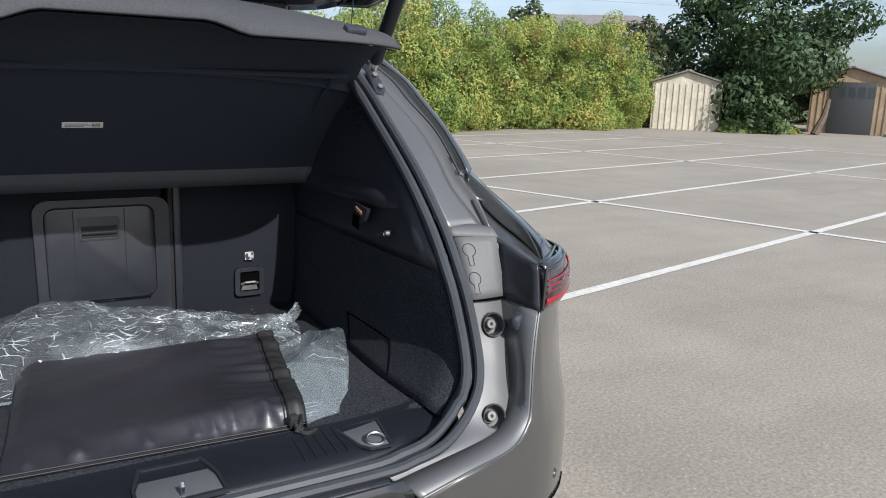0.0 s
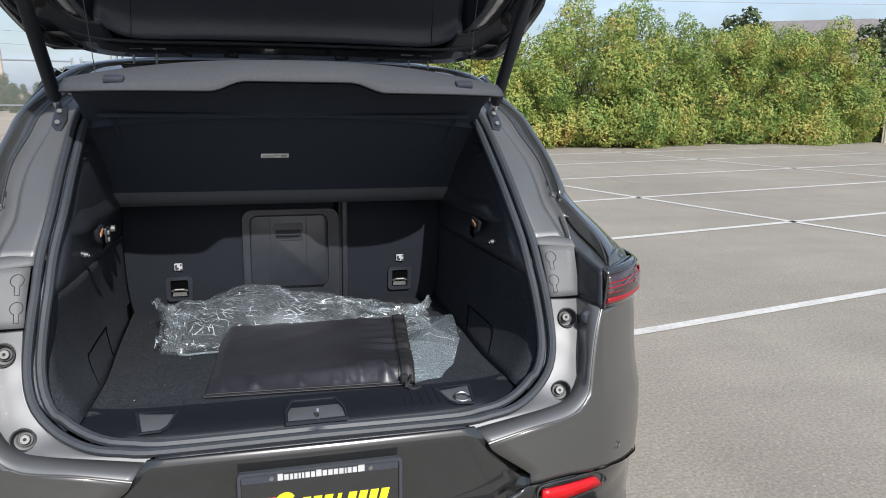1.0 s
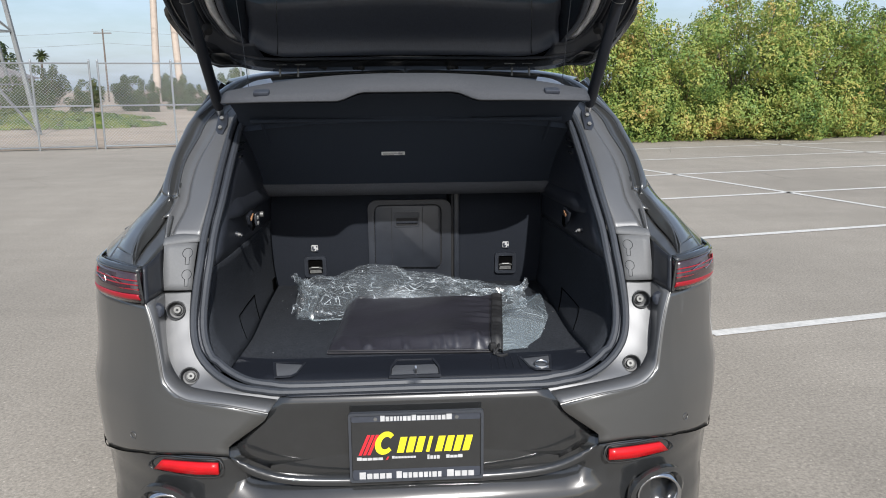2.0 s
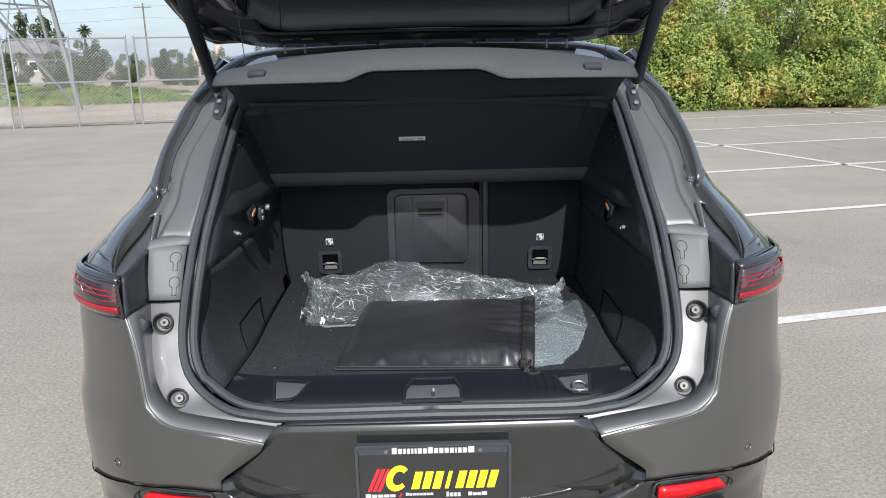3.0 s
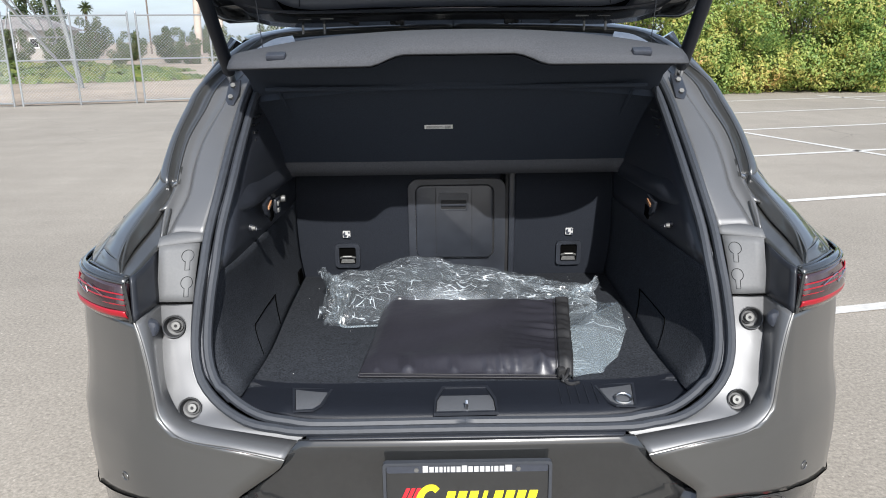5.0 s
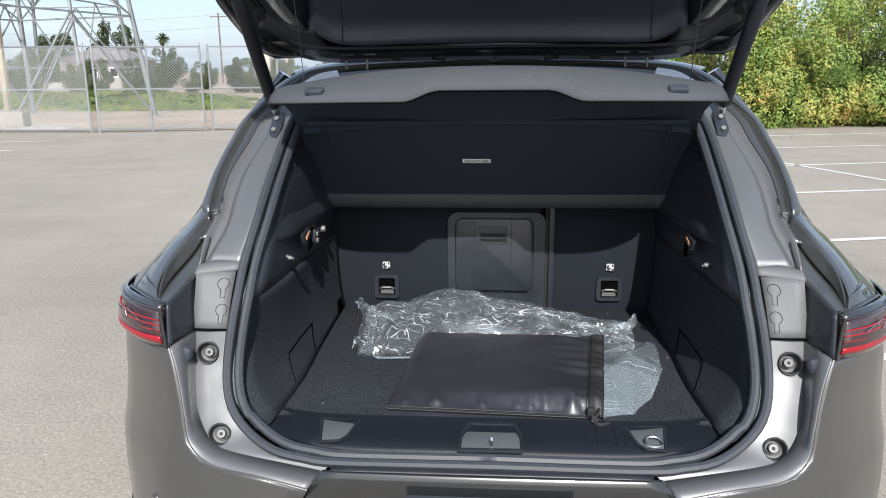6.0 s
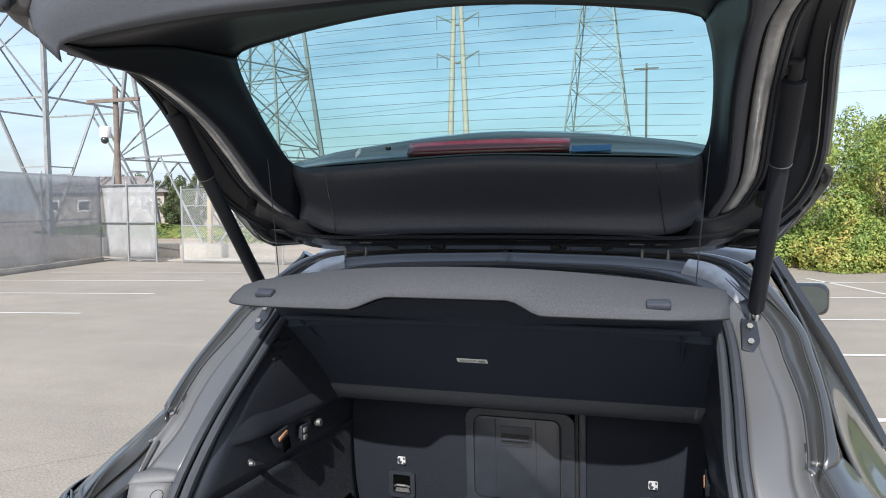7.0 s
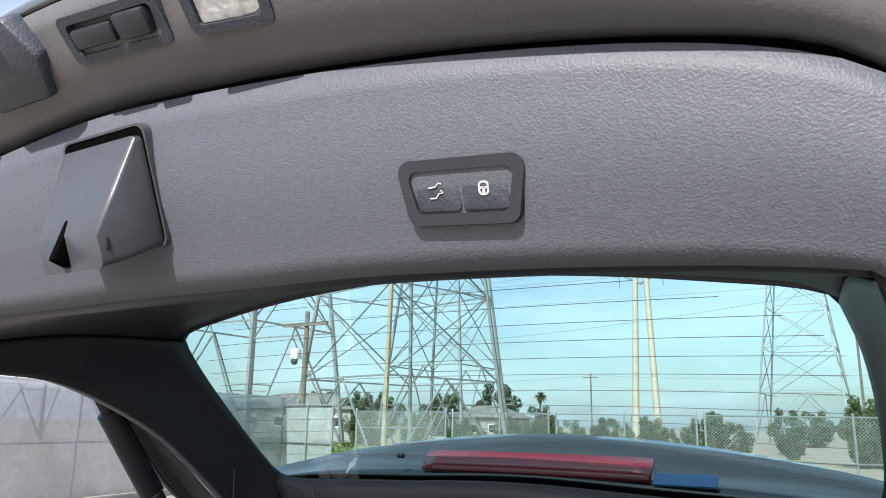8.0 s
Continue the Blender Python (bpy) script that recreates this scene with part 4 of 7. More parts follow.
# bumper skin
lip_z, lip_x = [p[2] for p in LIP][::-1], [p[0] for p in LIP][::-1]
rows = []
for j in range(26):
    f = j / 25
    z = .665 + (1.058 - .665) * f
    xin = float(np.interp(z, [.66, .70, .705, .778, .806] + lip_z[1:], [.452, .452, .446, .372, .350] + lip_x[1:]))
    xs = np.concatenate([np.linspace(xin, max(xin + .03, .66), 7), [.69, .72, .75, .78, .81, .84, .86, .875, .885, .892, .897, .9]])
    foot = [float(np.interp(x, [.44, .50, .56, .62, .68, .74, .82, .9], [.700, .702, .700, .693, .682, .662, .640, .630])) for x in xs]
    rows.append([(x * (pinch(h) if x > .66 else 1 + (pinch(h) - 1) * max(0, (x - .5) / .16)), bumper_y(x, h), h) for x, h in ((x, max(z, b) if f > .3 else b + (.7853 - b) * f / .3) for x, b in zip(xs, foot))])
bm = grid(rows)
bmesh.ops.recalc_face_normals(bm, faces=bm.faces)
orient(bm, Vector((.3, 1.6, .9)))
pair("rear_bumper", bm, PAINT, CAR, "grey metallic bumper skin", solid=.005)

# lower valance, black
def ease(t):
    t = min(1, max(0, t))
    return t * t * (3 - 2 * t)


rows = []
for j in range(14):
    z = .30 + (.712 - .30) * j / 13
    rec = .02 if .5 < z < .62 else .006
    rows.append([(x * pinch(z), bumper_y(x, z) + rec + (.05 if z < .36 else 0) + .055 * ease((z - .575) / .05) * ease((.47 - abs(x)) / .06), z) for x in np.linspace(-.9, .9, 49)])
bm = grid(rows)
part("valance", bm, PAINT_DARK, CAR, "gloss black lower bumper", solid=.006)
# centre panel that carries the plate
rows = []
for j in range(8):
    f = j / 7
    z = .842 - .20 * f
    half = float(np.interp(z, [.64, .69, .705, .778, .806, .83, .85], [.36, .445, .455, .379, .355, .332, .322]))
    rows.append([(x, .003 + .035 * f + .004 * (x / half) ** 2, z) for x in np.linspace(-half, half, 21)])
part("plate_panel", grid(rows), PAINT_DARK, CAR, "dark centre panel below the load sill", solid=.008)
part("sill_edge", grid([[(x, .052, .8325) for x in np.linspace(-.318, .318, 15)], [(x, .03, .828) for x in np.linspace(-.316, .316, 15)], [(x, .018, .836) for x in np.linspace(-.31, .31, 15)], [(x, .004, .842) for x in np.linspace(-.306, .306, 15)], [(x, .001, .841) for x in np.linspace(-.304, .304, 15)]]), TRIM_SATIN, CAR, "dark step under the tailgate seal", solid=.004)
part("sill_bead", tube([(x, .001, .8435) for x in np.linspace(-.304, .304, 15)], .0018, 6), TRIM_DEEP, CAR)
# bright blade low on the bumper
pair("bumper_blade", loft([[(0, .012, .628), (.2, .010, .630), (.33, .002, .645), (.41, -.008, .678), (.447, -.012, .70)], [(0, -.004, .606), (.2, -.006, .608), (.33, -.012, .624), (.41, -.014, .655), (.447, -.013, .694)]], 20), PAINT_DARK, CAR, "gloss black blade curling up round the plate panel", solid=.003)
# reflectors
up = [(.478, bumper_y(.478, .685) - .004, .687), (.55, bumper_y(.55, .684) - .006, .685), (.622, bumper_y(.622, .68) - .004, .680)]
lo = [(.476, bumper_y(.476, .658) - .003, .660), (.55, bumper_y(.55, .656) - .005, .656), (.645, bumper_y(.645, .65) - .001, .654)]
pair("reflector", loft([up, lo], 10), RED, CAR, "bright red reflector strip", solid=.01, offset=0)
pair("reflector_bezel", tube(catmull([(.466, bumper_y(.466, .67) - .001, .672), (.478, bumper_y(.478, .69), .694), (.55, bumper_y(.55, .69) - .002, .693), (.63, bumper_y(.63, .69), .686), (.66, bumper_y(.66, .65), .650), (.55, bumper_y(.55, .65) - .002, .647), (.478, bumper_y(.478, .65), .652), (.466, bumper_y(.466, .67) - .001, .672)], 40), .0028, 6), PAINT_DARK, CAR)
# parking sensors
for x, z in ((.697, .72),):
    y = bumper_y(x, z)
    ringp = [(x * pinch(z) + .0088 * math.cos(a), bumper_y(x + .0088 * math.cos(a), z) - .0004, z + .0088 * math.sin(a)) for a in np.linspace(0, 2 * math.pi, 25)]
    pair("parking_sensor", tube(ringp, .0012, 6), PAINT, CAR, "flush painted parking sensor")
foot_x = np.linspace(.45, .895, 34)
foot_z = [float(np.interp(x, [.44, .50, .56, .62, .68, .74, .82, .9], [.700, .702, .700, .693, .682, .662, .640, .630])) for x in foot_x]
# Black line drawn for the shade in the joint under the bumper skin.
pair("bumper_gap", tube([(x * (pinch(h) if x > .66 else 1 + (pinch(h) - 1) * max(0, (x - .5) / .16)), bumper_y(x, h) - .0008, h) for x, h in zip(foot_x, foot_z)], .0013, 6), GAP_SHADE, CAR)
# exhaust
ex = tube([(.617, .28, .545), (.617, .05, .545), (.617, -.005, .545)], [.055, .056, .058], 28, cap=False)
pair("exhaust_tip", ex, CHROME, CAR, "round chrome exhaust tip", solid=.006)
# Black disc stands in for the unlit inside of the pipe.
pair("exhaust_dark", tube([(.617, .12, .545), (.617, .119, .545)], .052, 20), TYRE, CAR)
pair("exhaust_surround", tube([(.617 + .075 * math.cos(a), bumper_y(.617 + .075 * math.cos(a), .545) + .002, .548 + .062 * math.sin(a)) for a in np.linspace(0, 2 * math.pi, 33)], .012, 6), PAINT_DARK, CAR)

# plate with its advertising frame: words become plain bars
plate = part("number_plate", block((.316, .006, .172), pose(0, -.018, .716, 0), .002), PAINT_DARK, CAR, "black dealer plate in a dark frame", smooth=False)
PM = pose(0, -.0225, .716, 0)
part("plate_bracket", block((.24, .04, .12), pose(0, .006, .708), .004), TRIM_SATIN, plate)
part("plate_frame", ring(rounded(.326, .180, .008), rounded(.314, .168, .006), .012, PM @ pose(0, -.004, 0)), RUBBER, plate)
part("frame_band", prism(rounded(.312, .030, .004), .004, PM @ pose(0, .0008, -.0745)), TRIM, plate)
part("frame_band", prism(rounded(.312, .020, .004), .004, PM @ pose(0, .0008, .0755)), TRIM, plate)


def bar(x, z, w, h, mat, lean=0.0):
    o = [(x - w / 2, z - h / 2), (x + w / 2, z - h / 2), (x + w / 2 + lean, z + h / 2), (x - w / 2 + lean, z + h / 2)]
    return part("print_bar", prism(o, .002, PM), mat, plate, smooth=False)


def bar_row(x0, x1, z, h, widths, mat, lean=0.0):
    """A word turned into upright bars, one for each letter."""
    gap = h * .16
    k = (x1 - x0 - gap * (len(widths) - 1)) / sum(widths)
    x = x0
    for i, w in enumerate(widths):
        tall = h * (1.0 if i == 0 or w > 1.1 else .78)
        bar(x + w * k / 2, z - (h - tall) / 2, w * k, tall, mat, lean)
        x += w * k + gap


bar_row(-.086, .086, .0745, .015, (1.2, 1, .7, .7, .5, .5, 1, .9, 1.2, 1, 1, 1, 1, .4, .9, 1, 1.5), PRINT_WHITE)
for sx in (-.098, .098):
    part("frame_screw", tube([PM @ Vector((sx, .001, .073)), PM @ Vector((sx, -.002, .073))], .0045, 12), BOLT, plate)
for k in range(3):
    bar(-.137 + .0105 * k, .006, .0075, .052, PRINT_RED, .022)
# the large initial: an open round stroke
arc = [(-.078 + .024 * math.cos(a), .010 + .030 * math.sin(a)) for a in np.linspace(.75, 5.6, 16)]
arc_in = [(-.076 + .012 * math.cos(a), .010 + .017 * math.sin(a)) for a in np.linspace(.75, 5.6, 16)]
lean_by = lambda p: (p[0] + .2 * p[1], p[1])
part("print_bar", grid([[PM @ Vector((lean_by(p)[0], d, p[1])) for p in c] for c, d in ((arc, .002), (arc, -.0002), (arc_in, -.0002), (arc_in, .002))]), PRINT_YELLOW, plate, smooth=False)
for k in range(8):
    bar(-.040 + .0222 * k + (.004 if k > 3 else 0), .004, .008 if k == 3 else .0165, .040, PRINT_YELLOW, .010)
bar_row(-.145, -.082, -.030, .008, (1, 1, 1, 1, 1), PRINT_WHITE)
bar(-.073, -.030, .004, .008, PRINT_RED, .004)
bar_row(-.060, -.002, -.028, .006, (1, 1, 1, 1, 1, 1, 1, 1), PRINT_WHITE)
bar_row(.026, .056, -.030, .011, (.8, 1, 1, 1), PRINT_WHITE)
bar_row(.072, .112, -.030, .008, (1, 1, 1, 1.3), PRINT_WHITE)
bar_row(-.140, -.062, -.0745, .018, (1.2, 1, 1, 1, 1), PRINT_WHITE)
bar_row(-.050, .060, -.0745, .018, (1.2, 1, .8, 1, .9, .9, .5, 1, .8), PRINT_WHITE)
bar_row(.074, .140, -.0745, .018, (1.2, 1, 1, 1), PRINT_WHITE)

# bolted key-slot panels beside the opening
KO = [(.632, .215, 1.179), (.634, .196, 1.12), (.638, .183, 1.066)]
KI = [(.556, .25, 1.178), (.561, .215, 1.12), (.564, .184, 1.066)]
skin("filler_panel", [KI, [tuple((Vector(a) + Vector(b)) / 2 + Vector((0, -.0015, 0))) for a, b in zip(KI, KO)], KO], 8, 5, PAD_GREY, "satin grey filler panel with two key-slot marks", solid=.012)


def pad_y(x, z):
    """Where the filler panel's skin lies."""
    zs = [p[2] for p in KI][::-1]
    xi, yi, xo, yo = [float(np.interp(z, zs, [p[k] for p in c][::-1])) for c, k in ((KI, 0), (KI, 1), (KO, 0), (KO, 1))]
    u = (x - xi) / (xo - xi)
    return yi * (1 - u) + yo * u - .0015 * (1 - (2 * u - 1) ** 2)


for z in (1.153, 1.102):
    outline = [(.5735, z - .027), (.5735, z - .010)] + [(.578 + .0115 * math.cos(a), z + .0115 * math.sin(a)) for a in np.linspace(-1.98, -7.44, 22)] + [(.5825, z - .010), (.5825, z - .027), (.5735, z - .027)]
    pair("key_slot", tube([(x, pad_y(x, h) - .0004, h) for x, h in outline], .0007, 4), PAINT_DARK, CAR)
# Shade in the joint below the filler panel, laid on as a black line.
pair("panel_gap", tube([(.562, .183, 1.0635), (.60, .1795, 1.063), (.64, .182, 1.063)], .0016, 5), GAP_SHADE, CAR)
# bolt recesses
for c0, N, lift in BOLTS:
    c = c0 + N * lift
    a = N.orthogonal().normalized()
    b = N.cross(a)
    prof = [(.0240, .0000), (.0228, .0022), (.0210, .0012), (.0196, -.006), (.0185, -.020), (.006, -.0205)]
    rws = [[c + N * d + (a * math.cos(t) + b * math.sin(t)) * r for t in np.linspace(0, 2 * math.pi, 29)[:-1]] for r, d in prof]
    bw = grid(rws, True)
    bmesh.ops.recalc_face_normals(bw, faces=bw.faces)
    cups = pair("bolt_cup", bw, CUP, CAR, "round recess with its shade in the colour", solid=.001)
    for s, cup in zip((1, -1), cups):
        F = Vector((s, 1, 1))
        cc, nn = c * F + Vector((-s * .003, 0, .002)), N * F
        part("bolt_washer", tube([cc - nn * .018, cc - nn * .0145], .0135, 20), CUP, cup)
        part("bolt", tube([cc - nn * .016, cc - nn * .006, cc - nn * .004], [.0098, .0098, .0086], 16), BOLT, cup, "steel bolt head")
        part("bolt_socket", tube([cc - nn * .0041, cc - nn * .0036], .0036, 6), TYRE, cup)
# a third dark hole in the channel
pair("rubber_plug", tube([(.640, .14, 1.028), (.636, .128, 1.028), (.634, .124, 1.028), (.634, .1235, 1.028)], [.0185, .0175, .015, .007], 18), TRIM, CAR, "dark rubber plug")

# tail lamps
LO = [(.653, .086, 1.061), (.70, .106, 1.061), (.752, .145, 1.062), (.797, .197, 1.064), (.822, .262, 1.074), (.840, .36, 1.084), (.852, .47, 1.096)]
UP = [(.654, .104, 1.146), (.70, .126, 1.149), (.745, .164, 1.150), (.783, .210, 1.149), (.812, .270, 1.144), (.830, .36, 1.140), (.847, .47, 1.135)]
BROW = [tuple(Vector(b) * .90 + Vector(a) * .10 + Vector((.007, -.010, -.001))) for a, b in zip(LO, UP)]
mid1 = [tuple(Vector(a) * .60 + Vector(b) * .40 + Vector((.007, -.008, 0))) for a, b in zip(LO, BROW)]
bm = loft([LO, mid1, BROW], 24, 9)
orient(bm, Vector((.3, 1.6, 1.1)))
lamps = pair("tail_lamp", bm, RED_DEEP, CAR, "smoked red tail lamp with glowing-red bars", solid=.02)
brow_bm = loft([BROW, [tuple(Vector(a) * .5 + Vector(b) * .5 + Vector((.001, -.001, .003))) for a, b in zip(BROW, UP)], UP], 24, 5)
orient(brow_bm, Vector((.3, 1.6, 1.0)))
brows = (brow_bm, mirrored(brow_bm))
for lamp, s, brow in zip(lamps, (1, -1), brows):
    def lampc(f, out, i0=0, i1=7):
        return [(Vector(a) * (1 - f) + Vector(b) * f + Vector((.45, -.85, 0)) * out) * Vector((s, 1, 1)) for a, b in zip(LO[i0:i1], BROW[i0:i1])]
    part("lamp_brow", brow, PAINT_DARK, lamp, "gloss black top face of the lamp", solid=.004)
    low_bar = [lampc(f, o, 0, 5) for f, o in ((.11, .0050), (.17, .0088), (.26, .0105), (.30, .0096))]
    part("light_bar", loft(low_bar, 26), RED_BAR, lamp, "broad bright red light bar", solid=.002)
    end_bar = [[lampc(f, .0074, 3, 5)[0] * (1 - k) + lampc(f, .0074, 3, 5)[1] * k for f in (.26, .42, .58, .72, .86)] for k in (.02, .22, .30)]
    part("light_bar", loft(end_bar, 12), RED_BAR, lamp, "upright red light bar", solid=.002)
    for f in (.46, .60, .74):
        part("light_bar", tube(catmull(lampc(f, .0088, 0, 4), 20), .0016, 6), RED_BAR, lamp)
    emblem = [lampc(.62, .0112, 1, 4)[0], lampc(.80, .0112, 1, 4)[1], lampc(.52, .0112, 1, 4)[1], lampc(.70, .0112, 1, 4)[2]]
    part("lamp_rib", tube(catmull([tuple(p) for p in emblem], 14), .0011, 5), CHROME, lamp)
    part("lamp_rim", tube(catmull([tuple(p) for p in lampc(1.0, .001)], 24), .0022, 6), PAINT_DARK, lamp)
    part("lamp_edge", tube([lampc(0, .002)[0], lampc(1, .002)[0]], .004, 6), PAINT_DARK, lamp)
# black filler beside the lamp
skin("lamp_filler", [[(.652, .086, 1.058), (.653, .094, 1.10), (.654, .103, 1.146)], [(.646, .13, 1.062), (.65, .15, 1.10), (.652, .145, 1.148)], [(.638, .187, 1.064), (.640, .20, 1.12), (.642, .214, 1.166)]], 8, 6, TRIM_SATIN, "satin black filler beside the lamp")

# pillar: pan beside the seal, raised band, rain channel and outer ridge
SEALT = [(.562, .196, 1.075), (.556, .221, 1.125), (.552, .271, 1.192), (.539, .349, 1.282), (.537, .479, 1.372), (.530, .601, 1.457), (.505, .685, 1.515), (.44, .745, 1.552), (.30, .782, 1.574), (0, .80, 1.583)]
PAN_IN = [(.553, .262, 1.186)] + SEALT[3:]
CREASE = [(.628, .262, 1.192), (.616, .302, 1.224), (.603, .345, 1.260), (.604, .405, 1.311), (.598, .475, 1.366), (.576, .56, 1.426), (.545, .68, 1.502), (.47, .775, 1.558), (.31, .82, 1.580), (0, .84, 1.588)]
BEAD = [(.634, .235, 1.182), (.640, .30, 1.240), (.629, .355, 1.284), (.633, .395, 1.313), (.632, .47, 1.368), (.615, .56, 1.425), (.593, .655, 1.488), (.50, .80, 1.575), (.33, .858, 1.60), (0, .875, 1.608)]
RIDGE = [(.652, .360, 1.284), (.661, .405, 1.312), (.664, .485, 1.366), (.655, .575, 1.424), (.635, .67, 1.487), (.53, .825, 1.588), (.35, .88, 1.612), (0, .90, 1.622)]
SIL = [(.694, .43, 1.288), (.688, .455, 1.312), (.685, .53, 1.364), (.676, .62, 1.422), (.655, .715, 1.485), (.56, .86, 1.590), (.36, .905, 1.618), (0, .925, 1.630)]
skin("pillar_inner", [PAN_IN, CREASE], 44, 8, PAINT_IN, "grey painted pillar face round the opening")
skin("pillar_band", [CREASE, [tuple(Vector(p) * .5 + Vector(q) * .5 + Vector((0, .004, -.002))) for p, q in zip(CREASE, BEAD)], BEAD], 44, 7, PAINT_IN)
b8 = BEAD[2:]
skin("rain_channel", [b8, [tuple(Vector(p) + Vector((.006, .010, -.004))) for p in b8], [tuple(Vector(p) * .45 + Vector(q) * .55 + Vector((.002, .016, -.006))) for p, q in zip(b8, RIDGE)], RIDGE], 40, 9, PAINT, "dark painted rain channel")
pair("channel_bead", tube(catmull(BEAD[2:8], 40), .0022, 6), PAINT, CAR)
pair("channel_end", tube([(.629, .353, 1.285), (.633, .349, 1.283), (.637, .352, 1.278)], .003, 6), STEEL, CAR)
skin("pillar_outer", [RIDGE, [tuple(Vector(p) * .5 + Vector(q) * .5 + Vector((.006, -.010, .004))) for p, q in zip(RIDGE, SIL)], SIL], 44, 7, PAINT, "grey outer pillar ridge")
pair("ridge_bead", tube(catmull(RIDGE[:6], 40), .0015, 6), PAINT, CAR)
skin("pad_ledge", [[(.550, .247, 1.179), (.59, .231, 1.180), (.634, .212, 1.179)], [(.549, .258, 1.194), (.60, .258, 1.198), (.636, .236, 1.192)]], 10, 3, PAD_GREY)
# shoulder over the lamp
A_TOP = [(.652, .360, 1.284), (.670, .31, 1.254), (.691, .255, 1.215), (.695, .195, 1.187), (.691, .15, 1.165)]
O_TOP = [(.692, .43, 1.288), (.722, .43, 1.256), (.748, .375, 1.222), (.761, .31, 1.192), (.764, .25, 1.167)]
skin("notch_fill", [[(.640, .30, 1.240), (.629, .355, 1.284), (.633, .366, 1.287)], [(.656, .30, 1.236), (.646, .348, 1.262), (.654, .364, 1.284)]], 8, 3, PAINT)
BELT = [(.768, .20, 1.146), (.800, .27, 1.146), (.830, .36, 1.143), (.855, .47, 1.142), (.866, .62, 1.147), (.873, .80, 1.151), (.876, .97, 1.153)]
skin("shoulder", [A_TOP, [tuple(Vector(p) * .55 + Vector(q) * .45 + Vector((.003, -.004, .004))) for p, q in zip(A_TOP, O_TOP)], O_TOP], 24, 9, PAINT, "sculpted grey rear shoulder")
skin("shoulder_face", [[(.691, .15, 1.165), (.730, .188, 1.171), (.764, .25, 1.167)], [(.683, .126, 1.142), (.727, .160, 1.146), (.769, .203, 1.146)]], 12, 4, PAINT)
pair("shoulder_edge", tube(catmull(A_TOP + [(.686, .136, 1.153), (.683, .126, 1.142)], 40), .0018, 6), PAINT, CAR)
B_IN = [(.640, .350, 1.257), (.666, .275, 1.203), (.686, .20, 1.167), (.688, .15, 1.150), (.684, .126, 1.141)]
E_IN = [(.634, .30, 1.236), (.632, .235, 1.180), (.640, .205, 1.166), (.652, .14, 1.147), (.660, .10, 1.137)]
A_IN = A_TOP[:4] + [(.683, .126, 1.142)]
skin("shoulder_wall", [A_IN, [tuple(Vector(p) * .5 + Vector(q) * .5 + Vector((.001, .002, 0))) for p, q in zip(A_IN, B_IN)], B_IN], 24, 6, PAINT, "dark inner wall of the shoulder", flip=True)
skin("shoulder_wall", [B_IN, E_IN], 24, 5, PAINT)
QS = [O_TOP[4], O_TOP[3], O_TOP[2], O_TOP[1], (.704, .50, 1.31), (.688, .60, 1.400), (.668, .73, 1.485), (.628, .95, 1.592)]
hollow = (0, 0, .004, .012, .024, .030, .030, .028, .024, .018, .010, .004)


def quarter_row(f, deep):
    return [tuple(p * (1 - f) + q * f - Vector((.9, 0, .55)) * h * deep) for p, q, h in zip(catmull(QS, 12), catmull(BELT, 12), hollow)]


skin("quarter_panel", [QS, quarter_row(.25, .8), quarter_row(.5, 1.0), quarter_row(.78, .45), BELT], 36, 14, PAINT, "sculpted grey rear quarter")
skin("lamp_top", [[(.683, .130, 1.139), (.732, .166, 1.143), (.778, .212, 1.145)], [(.656, .105, 1.143), (.70, .127, 1.146), (.780, .209, 1.146)]], 14, None, PAINT_DARK)

# side skins with wheel arches
ARCH_R = .375
WHEELS = (.98, 3.62)
rows = []
ys = np.concatenate([np.linspace(.60, 4.28, 70)])
for z in np.linspace(.26, 1.10, 30):
    r = []
    for y in ys:
        bulge = .005 * math.sin((y - .5) * 1.1)
        x = .905 + bulge - .03 * ((z - .72) / .42) ** 2 - max(0, y - 3.7) ** 2 * .28 - max(0, .34 - z) * .3
        r.append((x, y, z))
    rows.append(r)
bm = grid(rows)
bm.faces.ensure_lookup_table()
gone = [f for f in bm.faces if any((f.calc_center_median().y - w) ** 2 + (f.calc_center_median().z - .35) ** 2 < ARCH_R ** 2 for w in WHEELS)]
bmesh.ops.delete(bm, geom=gone, context="FACES")
bmesh.ops.recalc_face_normals(bm, faces=bm.faces)
pair("body_side", bm, PAINT, CAR, "grey metallic body side with wheel arches", solid=.006)
for w in WHEELS:
    pair("arch_trim", tube([(.902, w + ARCH_R * math.cos(a), .35 + ARCH_R * math.sin(a)) for a in np.linspace(-.25, math.pi + .25, 30)], .028, 8), TRIM, CAR, "black wheel-arch trim")
pair("side_upper", loft([[(x - .02, y, 1.10) for x, y in ((.905, .62), (.908, 1.4), (.905, 2.3), (.90, 3.2), (.84, 4.1))], [(.872, .62, 1.15), (.874, 1.4, 1.16), (.87, 2.3, 1.12), (.86, 3.1, 1.06), (.80, 4.1, .92)]], 30), PAINT, CAR, solid=.006)
# glasshouse
pair("side_window", loft([[(.872, .95, 1.15), (.873, 1.5, 1.155), (.868, 2.3, 1.115), (.86, 3.0, 1.065)], [(.62, 1.02, 1.59), (.625, 1.5, 1.615), (.625, 2.2, 1.585), (.80, 2.98, 1.16)]], 24, 6), PRIVACY, CAR, "dark tinted side windows", solid=.004)
for y0, x1, y1, z1 in ((.97, .632, 1.0, 1.588), (1.95, .628, 1.92, 1.60)):
    pair("door_pillar", tube([(.876, y0, 1.15), (.76, (y0 + y1) / 2, 1.38), (x1, y1, z1)], .022, 6), PAINT_DARK, CAR)
